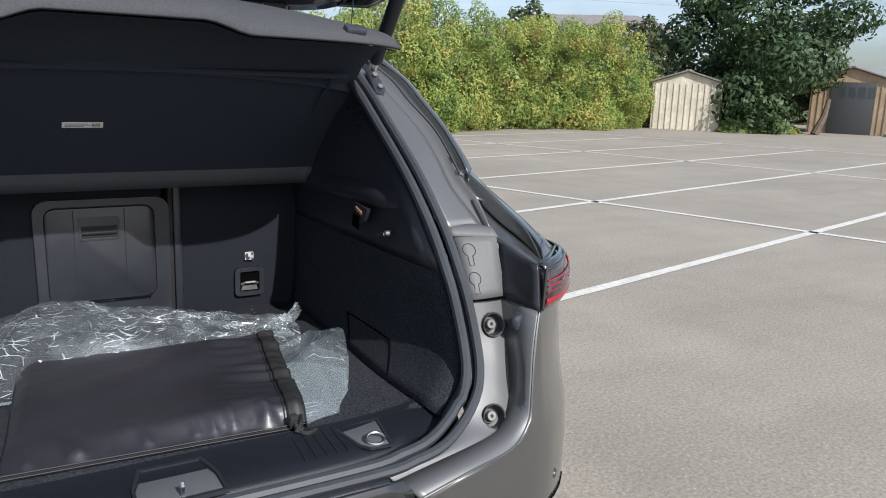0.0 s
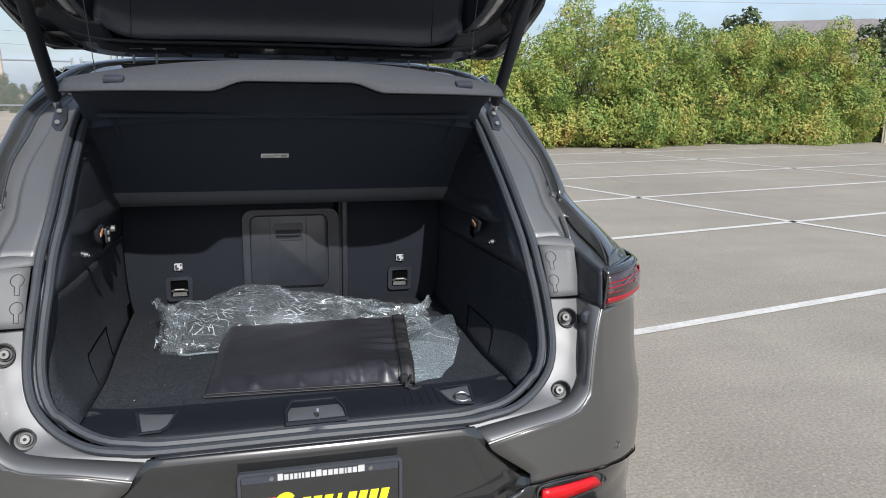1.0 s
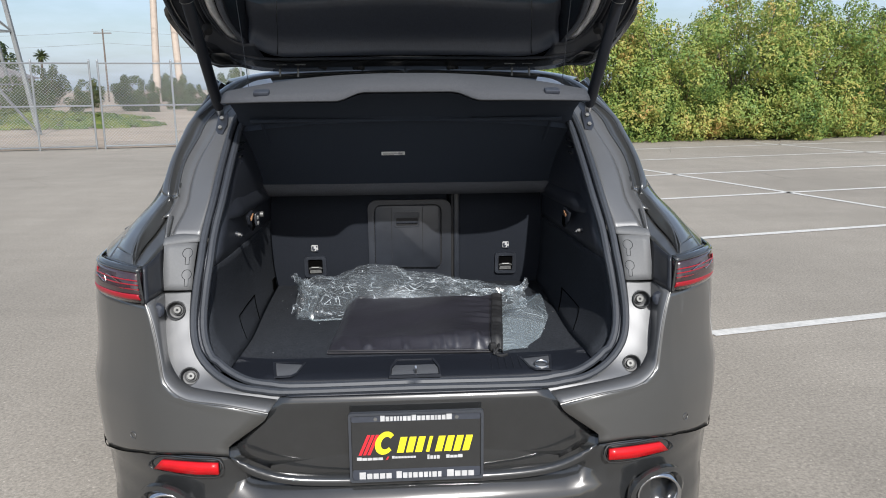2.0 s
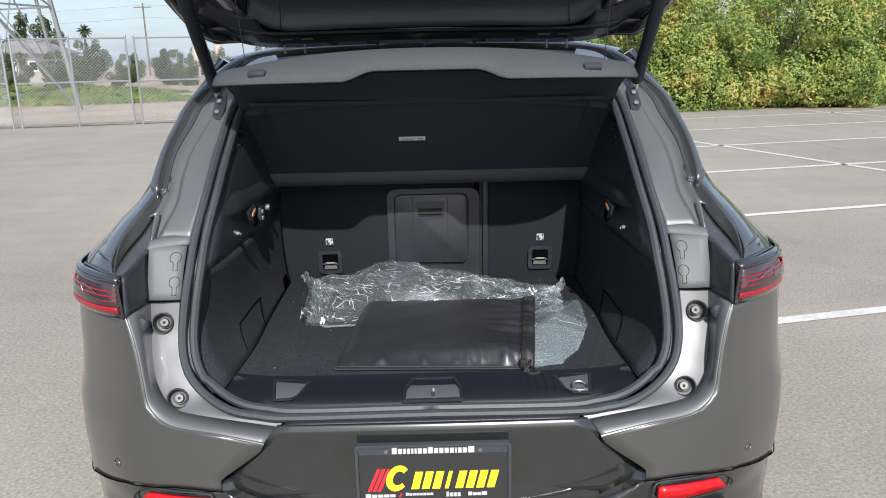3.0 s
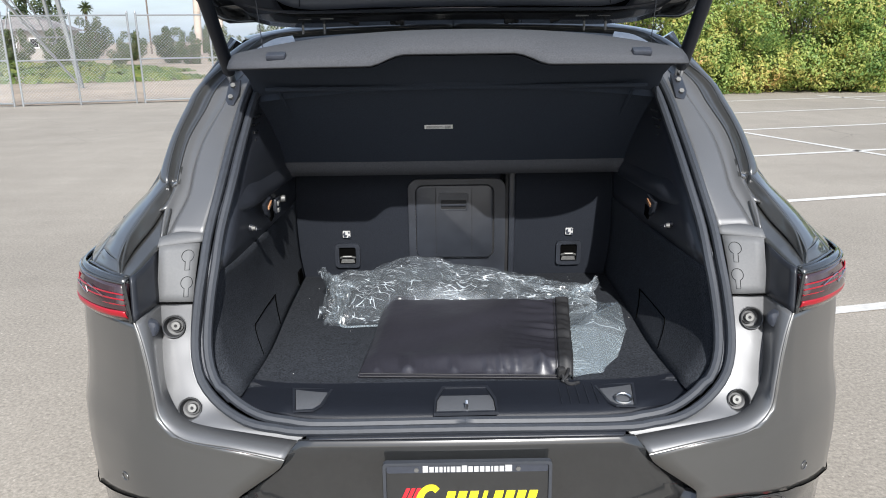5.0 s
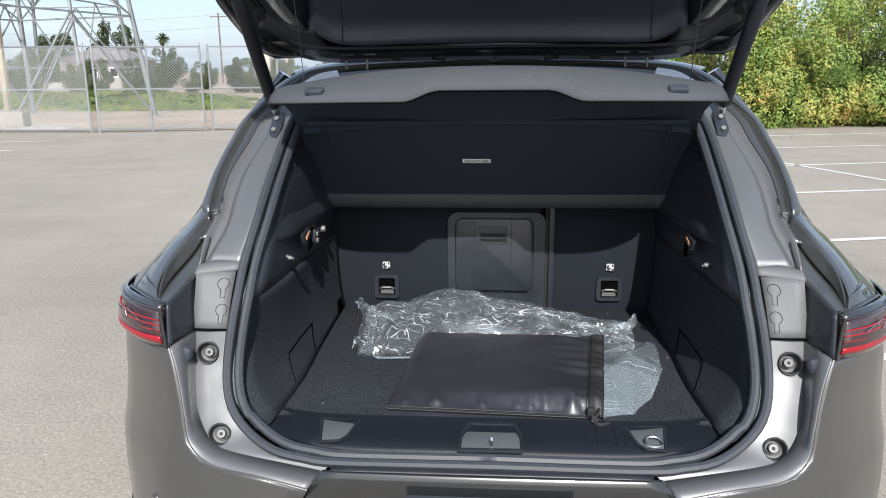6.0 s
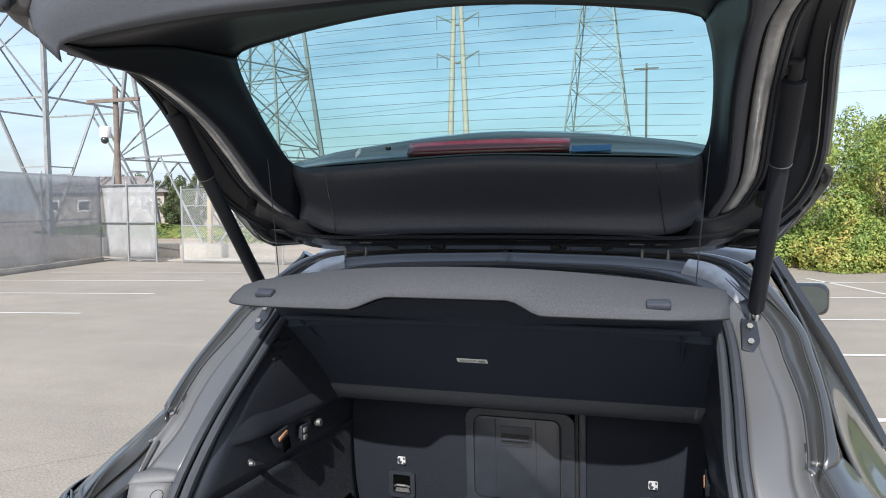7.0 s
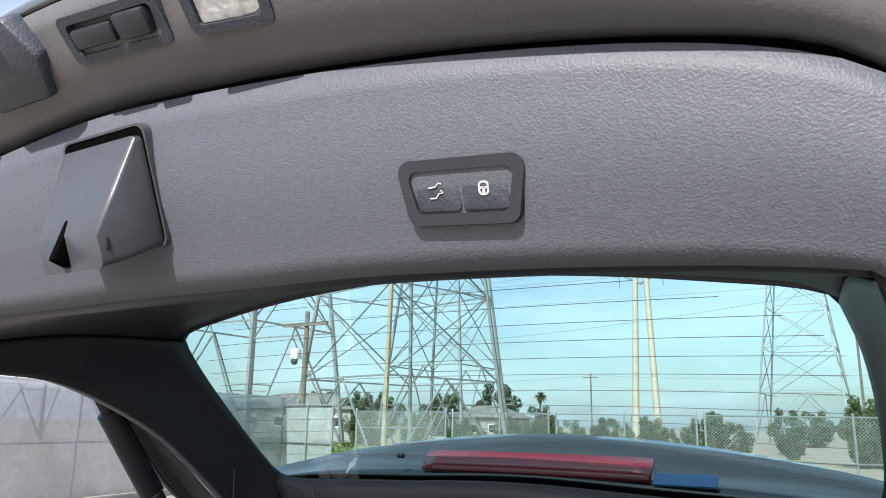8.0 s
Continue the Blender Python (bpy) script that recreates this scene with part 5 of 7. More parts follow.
pair("window_line", tube(catmull([(.876, .9, 1.148), (.878, 1.5, 1.156), (.873, 2.3, 1.116), (.864, 3.05, 1.062)], 30), .007, 6), CHROME, CAR)
ROOFY = (.90, 1.05, 1.4, 1.8, 2.2, 2.5)
rows = []
for y in ROOFY:
    zc = float(np.interp(y, [.9, 1.05, 1.4, 1.8, 2.2, 2.5], [1.632, 1.645, 1.66, 1.655, 1.63, 1.585]))
    hw = float(np.interp(y, [.9, 1.05, 1.6, 2.5], [.55, .625, .63, .61]))
    rows.append([(hw * s, y, zc - .045 * abs(s) ** 3 + .0) for s in np.linspace(-1, 1, 21)])
part("roof", grid(rows), PAINT, CAR, "grey metallic roof", solid=.012)
part("windscreen", grid([[(s * .60, 2.5 + .04 * (1 - s * s), 1.545 + .04 * (1 - s * s)) for s in np.linspace(-1, 1, 15)], [(s * .68, 2.9 + .10 * (1 - s * s), 1.30 + .02 * (1 - s * s)) for s in np.linspace(-1, 1, 15)], [(s * .76, 3.2 + .16 * (1 - s * s), 1.07 + .02 * (1 - s * s)) for s in np.linspace(-1, 1, 15)]]), CLEAR, CAR, "windscreen glass", solid=.004)
part("bonnet", grid([[(s * .82, 3.12 + .2 * (1 - s * s), 1.05 + .03 * (1 - s * s)) for s in np.linspace(-1, 1, 17)], [(s * .84, 3.7 + .1 * (1 - s * s), 1.0 + .04 * (1 - s * s)) for s in np.linspace(-1, 1, 17)], [(s * .80, 4.15 + .15 * (1 - s * s), .90 + .03 * (1 - s * s)) for s in np.linspace(-1, 1, 17)], [(s * .76, 4.25 + .2 * (1 - s * s), .80) for s in np.linspace(-1, 1, 17)]]), PAINT, CAR, "grey metallic bonnet", solid=.01)
part("front_bumper", grid([[(s * .78, 4.22 + .24 * (1 - s * s), .82) for s in np.linspace(-1, 1, 17)], [(s * .84, 4.20 + .28 * (1 - s * s), .6) for s in np.linspace(-1, 1, 17)], [(s * .82, 4.2 + .24 * (1 - s * s), .3) for s in np.linspace(-1, 1, 17)]]), PAINT_DARK, CAR, solid=.01)
part("underbody", block((1.66, 3.9, .08), pose(0, 2.3, .27), .02), TRIM, CAR)
for w in WHEELS:
    for s in (-1, 1):
        def wheel_ring(prof, n=36):
            rws = [[(s * x, w + r * math.cos(t), .35 + r * math.sin(t)) for t in np.linspace(0, 2 * math.pi, n + 1)[:-1]] for x, r in prof]
            g = grid(rws, True)
            bmesh.ops.recalc_face_normals(g, faces=g.faces)
            return g
        wl_ = part("wheel", wheel_ring([(.86, .23), (.87, .25), (.872, .06), (.868, .0)]), ALLOY, CAR, "dark alloy wheel")
        part("tyre", wheel_ring([(.67, .25), (.665, .30), (.68, .34), (.72, .35), (.83, .35), (.87, .335), (.885, .30), (.87, .25)]), TYRE, wl_)
        for k in range(5):
            a = k * 2 * math.pi / 5
            part("spoke", tube([(s * .876, w + .05 * math.cos(a), .35 + .05 * math.sin(a)), (s * .872, w + .24 * math.cos(a), .35 + .24 * math.sin(a))], [.03, .022], 6), ALLOY, wl_)
# door mirrors
for s in (-1, 1):
    mm = part("door_mirror", block((.19, .09, .15), pose(s * .965, 2.74, 1.285, 0, 0, s * 6), .043, 4), PAINT_DARK, CAR, "door mirror in a dark shell")
    part("mirror_glass", prism([(x * .165, z * .125) for x, z in rounded(1, 1, .35)], .004, pose(s * .962, 2.692, 1.285, 0, 0, s * 6)), MIRROR, mm)
    part("mirror_stalk", tube([(s * .84, 2.78, 1.12), (s * .92, 2.75, 1.23)], .022, 8), PAINT_DARK, mm)

# rubber seal round the opening
loopR = [tuple(Vector(p) + Vector((-.012, -.012, .002))) for p in SEALT[::-1]] + [tuple(Vector(p) + Vector((-.012, -.010, .004))) for p in SEAL[1:]] + [(0, .042, .840)]
loopR = catmull(loopR, 90)
full = loopR + [Vector((-p.x, p.y, p.z)) for p in loopR[-2:0:-1]]
full.append(full[0])
part("tailgate_seal", tube(full, .0095, 8), RUBBER, CAR, "grey-black rubber seal round the load opening")
inner = [p + Vector((-.022 if p.x > .02 else .022 if p.x < -.02 else 0, .012, .010 if p.z < .9 else (-.016 if p.z > 1.5 else 0))) for p in full]
part("seal_carrier", tube(inner, .010, 8), RUBBER, CAR)

# ---- load bay ----
BAY = CAR
FLOOR_Z = .862
part("load_floor", block((.965, .835, .03), pose(0, .6145, FLOOR_Z - .015), .004), CARPET, BAY, "black carpeted load floor")
sill_rows = []
for y, z, hw in ((.068, .842, .43), (.082, .852, .475), (.112, .857, .505), (.15, .859, .510), (.180, .861, .505), (.196, .8645, .50), (.204, .858, .498)):
    sill_rows.append([(s * hw, y + .055 * abs(s) ** 6 * (1 if y < .2 else .2), z + .004 * (1 - s * s)) for s in np.linspace(-1, 1, 33)])
part("sill_trim", grid(sill_rows), TRIM_DEEP, BAY, "satin black plastic sill trim", solid=.004)
# striker pocket and side pockets
FLAT = pose(0, 0, .8625, -90)
pocket = part("striker_pocket", prism([(x, y) for x, y in ((-.041, .170), (.047, .170), (.060, .118), (.061, .068), (-.059, .066), (-.057, .118))], .0035, FLAT @ pose(0, 0, 0, 0), .001), POCKET_GREY, BAY, "grey moulded striker pocket")
part("pocket_rim", ring([(-.046, .179), (.052, .179), (.066, .122), (.066, .060), (-.064, .058), (-.062, .122)], [(-.041, .171), (.047, .171), (.061, .118), (.062, .067), (-.060, .065), (-.058, .118)], .007, FLAT @ pose(0, -.004, 0)), TRIM_SATIN, pocket)
part("striker", tube([(.003, .078, .862), (.003, .076, .878), (.003, .080, .882)], .0032, 8), STEEL, pocket)
for s in (-1, 1):
    # Sun gloss on the pad is put into its lighter grey.
    tp = part("sill_pad", prism([(s * .362, .182), (s * .287, .179), (s * .300, .108), (s * .312, .092), (s * .345, .088)], .0035, FLAT, .0012), POCKET_GREY, BAY, "grey sill pad lightened for sun gloss")
    part("pad_rim", ring([(s * .370, .188), (s * .280, .185), (s * .295, .104), (s * .309, .086), (s * .350, .082)], [(s * .363, .183), (s * .286, .180), (s * .299, .108), (s * .311, .091), (s * .346, .087)], .004, FLAT @ pose(0, -.001, 0)), TRIM_SATIN, tp)
    if s > 0:
        part("tie_ring", tube([(.328 + .017 * math.cos(a), .108 + .014 * math.sin(a), .868 + .004 * math.sin(a)) for a in np.linspace(0, 2 * math.pi, 22)], .0022, 6), STEEL, tp)
for k in range(5):
    part("sill_rib", tube([(.205 + .018 * k, .188, .8655), (.200 + .019 * k, .10, .8615)], .0007, 5), TRIM_SATIN, BAY)
# side walls: carpet below, plastic above
TR_IN = [(.470, .150, .866), (.513, .158, .922), (.528, .18, .963), (.533, .212, 1.027), (.520, .243, 1.11)]
FAR_C = [(.474, 1.0, .862), (.482, 1.0, .92), (.485, 1.0, .963), (.487, 1.0, 1.03), (.487, 1.0, 1.11)]
MIDC = [tuple(Vector(a) * .72 + Vector(b) * .28 + Vector((-.012, 0, 0))) for a, b in zip(TR_IN, FAR_C)]
MIDD = [tuple(Vector(a) * .4 + Vector(b) * .6 + Vector((-.004, 0, 0))) for a, b in zip(TR_IN, FAR_C)]
skin("side_carpet", [TR_IN, MIDC, MIDD, FAR_C], 14, 16, CARPET, "black carpeted side wall", solid=.02, flip=True)
TR_UP = [(.520, .243, 1.11), (.510, .276, 1.162), (.503, .387, 1.288), (.506, .585, 1.425), (.49, .68, 1.50), (.43, .74, 1.535)]
FAR_U = [(.487, 1.0, 1.11), (.483, 1.0, 1.17), (.470, 1.0, 1.28), (.46, 1.0, 1.40), (.45, 1.0, 1.48), (.43, 1.0, 1.53)]
MIDU = [tuple(Vector(a) * .75 + Vector(b) * .25 + Vector((-.006, 0, 0))) for a, b in zip(TR_UP, FAR_U)]
skin("side_trim", [TR_UP, MIDU, FAR_U], 20, 12, TRIM_SATIN, "black plastic upper side trim", solid=.02, flip=True)
lipc = [tuple(Vector(p) + Vector((.004, -.012, 0))) for p in TR_IN + TR_UP[1:]]
skin("trim_return", [lipc, [tuple(Vector(p) + Vector((.02, -.03, 0))) for p in TR_IN + TR_UP[1:]]], 40, None, TRIM, "black trim lip inside the seal")
def wall_x(y, z):
    """Half width of the carpeted side wall."""
    a = float(np.interp(z, [p[2] for p in TR_IN], [p[0] for p in TR_IN]))
    b = float(np.interp(z, [p[2] for p in FAR_C], [p[0] for p in FAR_C]))
    return float(np.interp((y - .17) / .83, [0, .28, .6, 1], [a, .72 * a + .28 * b - .012, .4 * a + .6 * b - .004, b]))


# rounded ledge along the upper trim
ledge_y = (.33, .44, .54, .66, .80, .90)
edge_z = (1.226, 1.229, 1.227, 1.224, 1.221, 1.219)
ledge_x = (.506, .500, .497, .493, .489, .486)
ledge_rows = [[(x + (dx if i else .010), y, z + dz * (1 if i else .5)) for i, (x, y, z) in enumerate(zip(ledge_x, ledge_y, edge_z))] for dx, dz in ((.012, .050), (-.006, .030), (-.018, .006), (-.021, -.006), (-.014, -.020), (.012, -.028))]
skin("trim_ledge", ledge_rows, 24, 14, TRIM_SATIN, "rounded black ledge along the side trim", solid=0, flip=True)
for s in (-1, 1):
    shift = .035 if s > 0 else 0
    lamp = part("bay_lamp", prism([(-.040, .024), (.034, .030), (.040, -.012), (.026, -.030), (-.020, -.006)], .010, pose(s * .480, .536 - shift, 1.178, 0, 0, 90 * s) @ Matrix.Diagonal((s, 1, 1, 1)), .003), TRIM_SATIN, BAY, "small black load lamp with an amber lens")
    part("lamp_lens", block((.005, .040 if s < 0 else .034, .0095), pose(s * .4695, .540 - shift, 1.192, 14, 0, 0), .002), AMBER, lamp, "amber lens")
    # Black block stands for the shaded hollow under the lens.
    part("lamp_shade", block((.004, .034, .030), pose(s * .4700, .556 - shift, 1.166, 10, 0, 0), .002), GAP_SHADE, lamp)
    hook_y = .43 if s < 0 else .40
    part("hook", tube([(s * .498, hook_y + .010, 1.160), (s * .484, hook_y + .006, 1.157), (s * .480, hook_y + .03, 1.150)], [.008, .0065, .004], 10), TRIM_SATIN, BAY)
    part("hook_cap", tube([(s * .490, hook_y, 1.160), (s * .482, hook_y, 1.160)], [.0065, .0045], 10), BOLT, BAY, "bright domed hook cap")
    corners = [(.345, .874), (.372, .905), (.398, .930), (.505, .931), (.620, .929), (.575, .895), (.548, .872)]
    seam = [(ya + (yb - ya) * k / 5, za + (zb - za) * k / 5) for (ya, za), (yb, zb) in zip(corners, corners[1:]) for k in range(6)]
    # The seam's shade is drawn as a thin black line.
    part("side_pocket_seam", tube([(s * (wall_x(y, z) - .001), y, z) for y, z in seam], .0015, 5), GAP_SHADE, BAY)
# net slot low in the wall, a black plate for its shade; socket and switches above
part("net_slot", prism([(-.036, -.020), (.030, -.020), (.036, .024), (-.012, .024)], .004, pose(-.4765, .905, .888, 0, 0, -90)), GAP_SHADE, BAY, "slot low in the carpeted wall, its shade drawn as a black plate")
socket = part("socket", block((.014, .046, .040), pose(-.481, .665, 1.165, 0, 0, -3), .004), TRIM_SATIN, BAY, "twelve-volt socket and switches")
for dz in (-.011, .007):
    part("switch", block((.008, .016, .012), pose(-.474, .655, 1.165 + dz), .002), BOLT, socket)
part("socket_cap", tube([(-.484, .735, 1.168), (-.470, .735, 1.168)], [.011, .009], 14), BOLT, BAY)
pair("vent_slot", join(*[block((.006, .10, .006), pose(.497, .60, 1.335 + .018 * k, 0, 0, 0)) for k in range(5)]), PAINT_DARK, BAY)
# seat back
part("seat_back", block((.345, .10, .60), pose(.329, 1.020, 1.06, 3), .02), FELT, CAR, "black felt back of the rear seat")
part("seat_back", block((.645, .10, .60), pose(-.175, 1.020, 1.06, 3), .02), FELT, CAR, "black felt back of the rear seat")
SB = pose(0, .9685, 1.067, 3) @ Matrix.Scale(.988, 4)


def seat_plate(name, x0, x1, z0, z1, r, proud, thick, mat, parent, label=""):
    return part(name, prism(rounded(x1 - x0, z1 - z0, r), thick, SB @ pose((x0 + x1) / 2, -proud, (z0 + z1) / 2 - 1.06), .002), mat, parent, label)


hatch_frame_in = [(x + .002, z - .027) for x, z in rounded(.246, .240, .026)]
hatch_frame_out = [(x + .008, z - .055) for x, z in rounded(.302, .330, .032)]
hatch = seat_plate("ski_hatch", -.119, .120, .915, 1.149, .022, .010, .012, HATCH, CAR, "dark grey plastic ski hatch with a recessed pull")
part("hatch_frame", ring(hatch_frame_out, hatch_frame_in, .016, SB @ pose(0, -.010, 0)), HATCH, hatch)
seat_plate("hatch_gap", -.126, .128, .908, 1.157, .025, .003, .004, TYRE, hatch)
part("hatch_pull", ring([(x - .002, z + .038) for x, z in rounded(.092, .056, .006)], [(x - .002, z + .030) for x, z in rounded(.080, .032, .003)], .005, SB @ pose(0, -.013, 0)), HATCH, hatch)
# Black plate on the hatch face drawn for the slot's shade.
seat_plate("hatch_pull_slot", -.042, .038, 1.074, 1.105, .003, .0105, .003, TYRE, hatch)
part("hatch_pull_bar", tube([SB @ Vector((-.040, -.014, .028)), SB @ Vector((.036, -.014, .028))], .0035, 6), HATCH, hatch)
for x in (-.058, .055):
    part("hatch_crease", tube([SB @ Vector((x, -.0105, -.13)), SB @ Vector((x, -.0105, .085))], .0012, 4), TYRE, hatch)
part("hatch_hinge", tube([SB @ Vector((-.062, -.014, -.143)), SB @ Vector((.108, -.014, -.145))], .003, 6), CHROME, hatch)
part("split_line", block((.010, .012, .56), SB @ pose(.164, .002, 0), .002), TYRE, CAR)
part("split_edge", block((.020, .016, .56), SB @ pose(.180, .0, 0), .005), HATCH, CAR)
for x in (-.3355, .3575):
    lt = part("anchor_bezel", ring(rounded(.078, .078, .012), rounded(.052, .056, .005), .014, pose(x, .964, .9335, 3)), HATCH, CAR, "dark plastic bezel of a child-seat anchor")
    # Black plate put in as the shade behind the bezel.
    part("anchor_dark", prism(rounded(.054, .058, .005), .004, pose(x, .9715, .9335, 3)), GAP_SHADE, lt)
    part("anchor_bar", tube([(x - .022, .968, .9265), (x - .012, .960, .9325), (x + .012, .960, .9325), (x + .022, .968, .9265)], .0035, 8), BOLT, lt)
    part("anchor_tab", prism([(-.022, -.024), (.022, -.024), (.019, -.010), (-.019, -.010)], .003, pose(x, .968, .9335, 3)), BOLT, lt, "steel anchor plate")
    tag = part("anchor_symbol", prism(rounded(.023, .022, .003), .002, pose(x, .9645, 1.0035, 3)), PRINT_WHITE, CAR, "small pale anchor symbol")
    part("symbol_print", prism([(-.008, -.010), (.0, -.009), (.002, -.003), (-.004, -.001), (-.003, .006), (-.007, .008), (-.011, .002)], .0015, pose(x, .963, 1.0035, 3)), TRIM, tag)
    part("symbol_print", prism([(.006, .002), (.010, .003), (.010, .009), (.005, .009)], .0015, pose(x, .963, 1.0035, 3)), TRIM, tag)
    part("symbol_print", prism([(.004, -.012), (.011, -.012), (.011, -.006), (.006, -.005)], .0015, pose(x, .963, 1.0035, 3)), TRIM, tag)
part("anchor_symbol", prism(rounded(.027, .03, .003), .002, pose(-.03, .955, 1.240, 3)), LABEL, CAR)
# cabin behind the shelf
part("cabin_floor", block((1.3, 2.2, .06), pose(0, 2.15, .36), .01), CARPET, CAR)
part("header_lining", block((.98, .17, .05), pose(0, .90, 1.552), .01), FELT, CAR)
part("headliner", block((1.02, 1.5, .02), pose(0, 1.72, 1.565), .008), FELT, CAR, "dark headliner")
part("dashboard", block((1.35, .42, .26), pose(0, 3.0, .95), .06), TRIM, CAR)
part("steering_wheel", tube([(-.36 + .18 * math.cos(a), 2.62 + .05 * math.sin(a), 1.02 + .17 * math.sin(a)) for a in np.linspace(0, 2 * math.pi, 28)], .016, 8), LEATHER, CAR)
part("room_mirror", block((.24, .03, .065), pose(0, 2.42, 1.49), .02), PAINT_DARK, CAR)
for x in (-.36, 0.0, .36):
    part("rear_headrest", block((.27 if x else .22, .10, .17 if x else .12), pose(x, 1.12, 1.43 if x else 1.39), .045, 3), LEATHER, CAR, "black leather headrest")
part("rear_cushion", block((1.2, .5, .2), pose(0, 1.4, .52), .06, 3), LEATHER, CAR)
for x in (-.37, .37):
    fs = part("front_seat", block((.5, .14, .66), pose(x, 2.02, .88, -12), .06, 3), LEATHER, CAR, "black leather front seat")
    part("headrest", block((.27, .10, .18), pose(x, 1.93, 1.33, -8), .045, 3), LEATHER, fs)
    part("cushion", block((.5, .5, .18), pose(x, 2.3, .55), .06, 3), LEATHER, fs)

# ---- tailgate, raised ----
def panel_y(z):
    return -.07 - .4 * (z - 2.05)


GLS = [(0, .315, 2.092), (.12, .319, 2.088), (.25, .331, 2.078), (.36, .346, 2.065), (.43, .358, 2.055), (.462, .370, 2.040), (.475, .42, 1.995), (.480, .49, 1.934), (.476, .565, 1.866), (.462, .606, 1.828), (.41, .615, 1.820), (.244, .610, 1.826), (0, .60, 1.835)]
PTOP = [(0, 2.143), (.12, 2.138), (.24, 2.128), (.342, 2.115), (.434, 2.098), (.496, 2.078), (.531, 2.053), (.546, 2.03), (.541, 2.004)]
PBOT = [(0, 2.012), (.12, 2.011), (.22, 2.0105), (.33, 2.006), (.42, 2.0), (.47, 1.995), (.503, 1.99), (.514, 1.98), (.516, 1.965)]
ptop = [(x, panel_y(z), z) for x, z in PTOP]
pbot = [(x, panel_y(z), z) for x, z in PBOT]
pmid = [tuple((Vector(a) + Vector(b)) / 2 + Vector((0, -.008, 0))) for a, b in zip(ptop, pbot)]
GATE = part("tailgate", loft([[(-p[0], p[1], p[2]) for p in c[:0:-1]] + list(c) for c in (ptop, pmid, pbot)], 61, 9), TRIM_GREY, CAR, "raised tailgate with a grey grained inner panel", solid=.004)
# lip where the panel turns under, and ledge to the glass
lm = pbot[:7] + [(.509, .05, 1.975), (.512, .2, 1.968), (.508, .36, 1.905), (.508, .47, 1.83), (.502, .56, 1.755), (.47, .64, 1.70), (.389, .678, 1.663), (.20, .682, 1.664), (0, .684, 1.665)]
top_g, side_g, bot_g = GLS[:6], GLS[5:10], GLS[9:]


def gate_skin(name, curves, n, m, mat, label="", solid=.004):
    """A skin of the gate: in one piece across the middle where it reaches it, else once on each side."""
    if all(abs(c[0][0]) < 1e-6 for c in curves):
        curves = [[(-p[0], p[1], p[2]) for p in list(c)[:0:-1]] + [tuple(p) for p in c] for c in curves]
    elif all(abs(c[-1][0]) < 1e-6 for c in curves):
        curves = [[tuple(p) for p in c] + [(-p[0], p[1], p[2]) for p in list(c)[-2::-1]] for c in curves]
    else:
        return skin(name, curves, n, m, mat, label, GATE, solid)
    bm = loft(curves, 2 * n - 1, m)
    orient(bm, Vector((0, .25, 2.1)))
    return part(name, bm, mat, GATE, label, solid=solid)


lt_ = lm[:7]
gate_skin("glass_ledge", [lt_, [tuple(Vector(p) + Vector((0, .05, .004))) for p in lt_], [tuple(Vector(a) * .45 + Vector(b) * .55 + Vector((0, 0, .012))) for a, b in zip(catmull(lt_, 8), catmull(top_g, 8))], top_g], 24, 10, TRIM_DEEP, "dark ledge between panel and window")
ls_ = lm[6:13]
fade = (1, .75, .45, .2, 0, 0, 0, 0)
gate_skin("window_frame", [ls_, [tuple(Vector(a) + Vector((0, .05, .004)) * w + (Vector(b) - Vector(a)) * .3 * (1 - w)) for a, b, w in zip(catmull(ls_, 8), catmull(side_g, 8), fade)], [tuple(Vector(a) * .45 + Vector(b) * .55 + Vector((0, .006 * (1 - w), .012))) for a, b, w in zip(catmull(ls_, 8), catmull(side_g, 8), fade)], side_g], 24, 10, TRIM_DEEP, "dark window surround")
lb_ = lm[12:]
gate_skin("header_trim", [lb_, [tuple(Vector(a) * .66 + Vector(b) * .34 + Vector((0, .022, .0))) for a, b in zip(catmull(lb_, 8), catmull(bot_g, 8))], [tuple(Vector(a) * .12 + Vector(b) * .88 + Vector((0, -.006, -.002))) for a, b in zip(catmull(lb_, 8), catmull(bot_g, 8))], bot_g], 24, 12, TRIM, "black moulded header trim")
pair("header_seam", tube(catmull([(.372, .590, 1.815), (.378, .62, 1.76), (.384, .658, 1.70), (.389, .674, 1.668)], 12), .0014, 4), PAINT_DARK, GATE)
part("window_gasket", tube(catmull([(-p[0], p[1], p[2]) for p in GLS[:0:-1]] + GLS + [(-p[0], p[1], p[2]) for p in GLS[-2:-3:-1]], 120)[:-4], .0035, 6), TRIM_SATIN, GATE)
# rear window and its heater wires
full_g = GLS + [(-p[0], p[1], p[2]) for p in GLS[-2:0:-1]]
rowsg = []
for f in np.linspace(1, 0, 12):
    rowsg.append([(p[0] * f, .46 + (p[1] - .46) * f + .018 * (1 - f * f), 1.96 + (p[2] - 1.96) * f + .016 * (1 - f * f)) for p in full_g])
glass = part("rear_window", grid(rowsg, True), TINT, GATE, "green-tinted rear window with heater wires")
for k in range(12):
    z = 1.862 + k * .0185
    hw = float(np.interp(z, [1.84, 1.87, 1.934, 2.0, 2.024, 2.047, 2.071], [.45, .465, .472, .465, .43, .36, .25])) - .01
    y0 = float(np.interp(z, [1.835, 2.092], [.60, .315]))
    part("heater_wire", tube([(x, y0 + .012 * (1 - (x / .48) ** 2) - .002, z + .010 * (1 - (x / .48) ** 2)) for x in np.linspace(-hw, hw, 13)], .00042, 4), WOOD, glass)
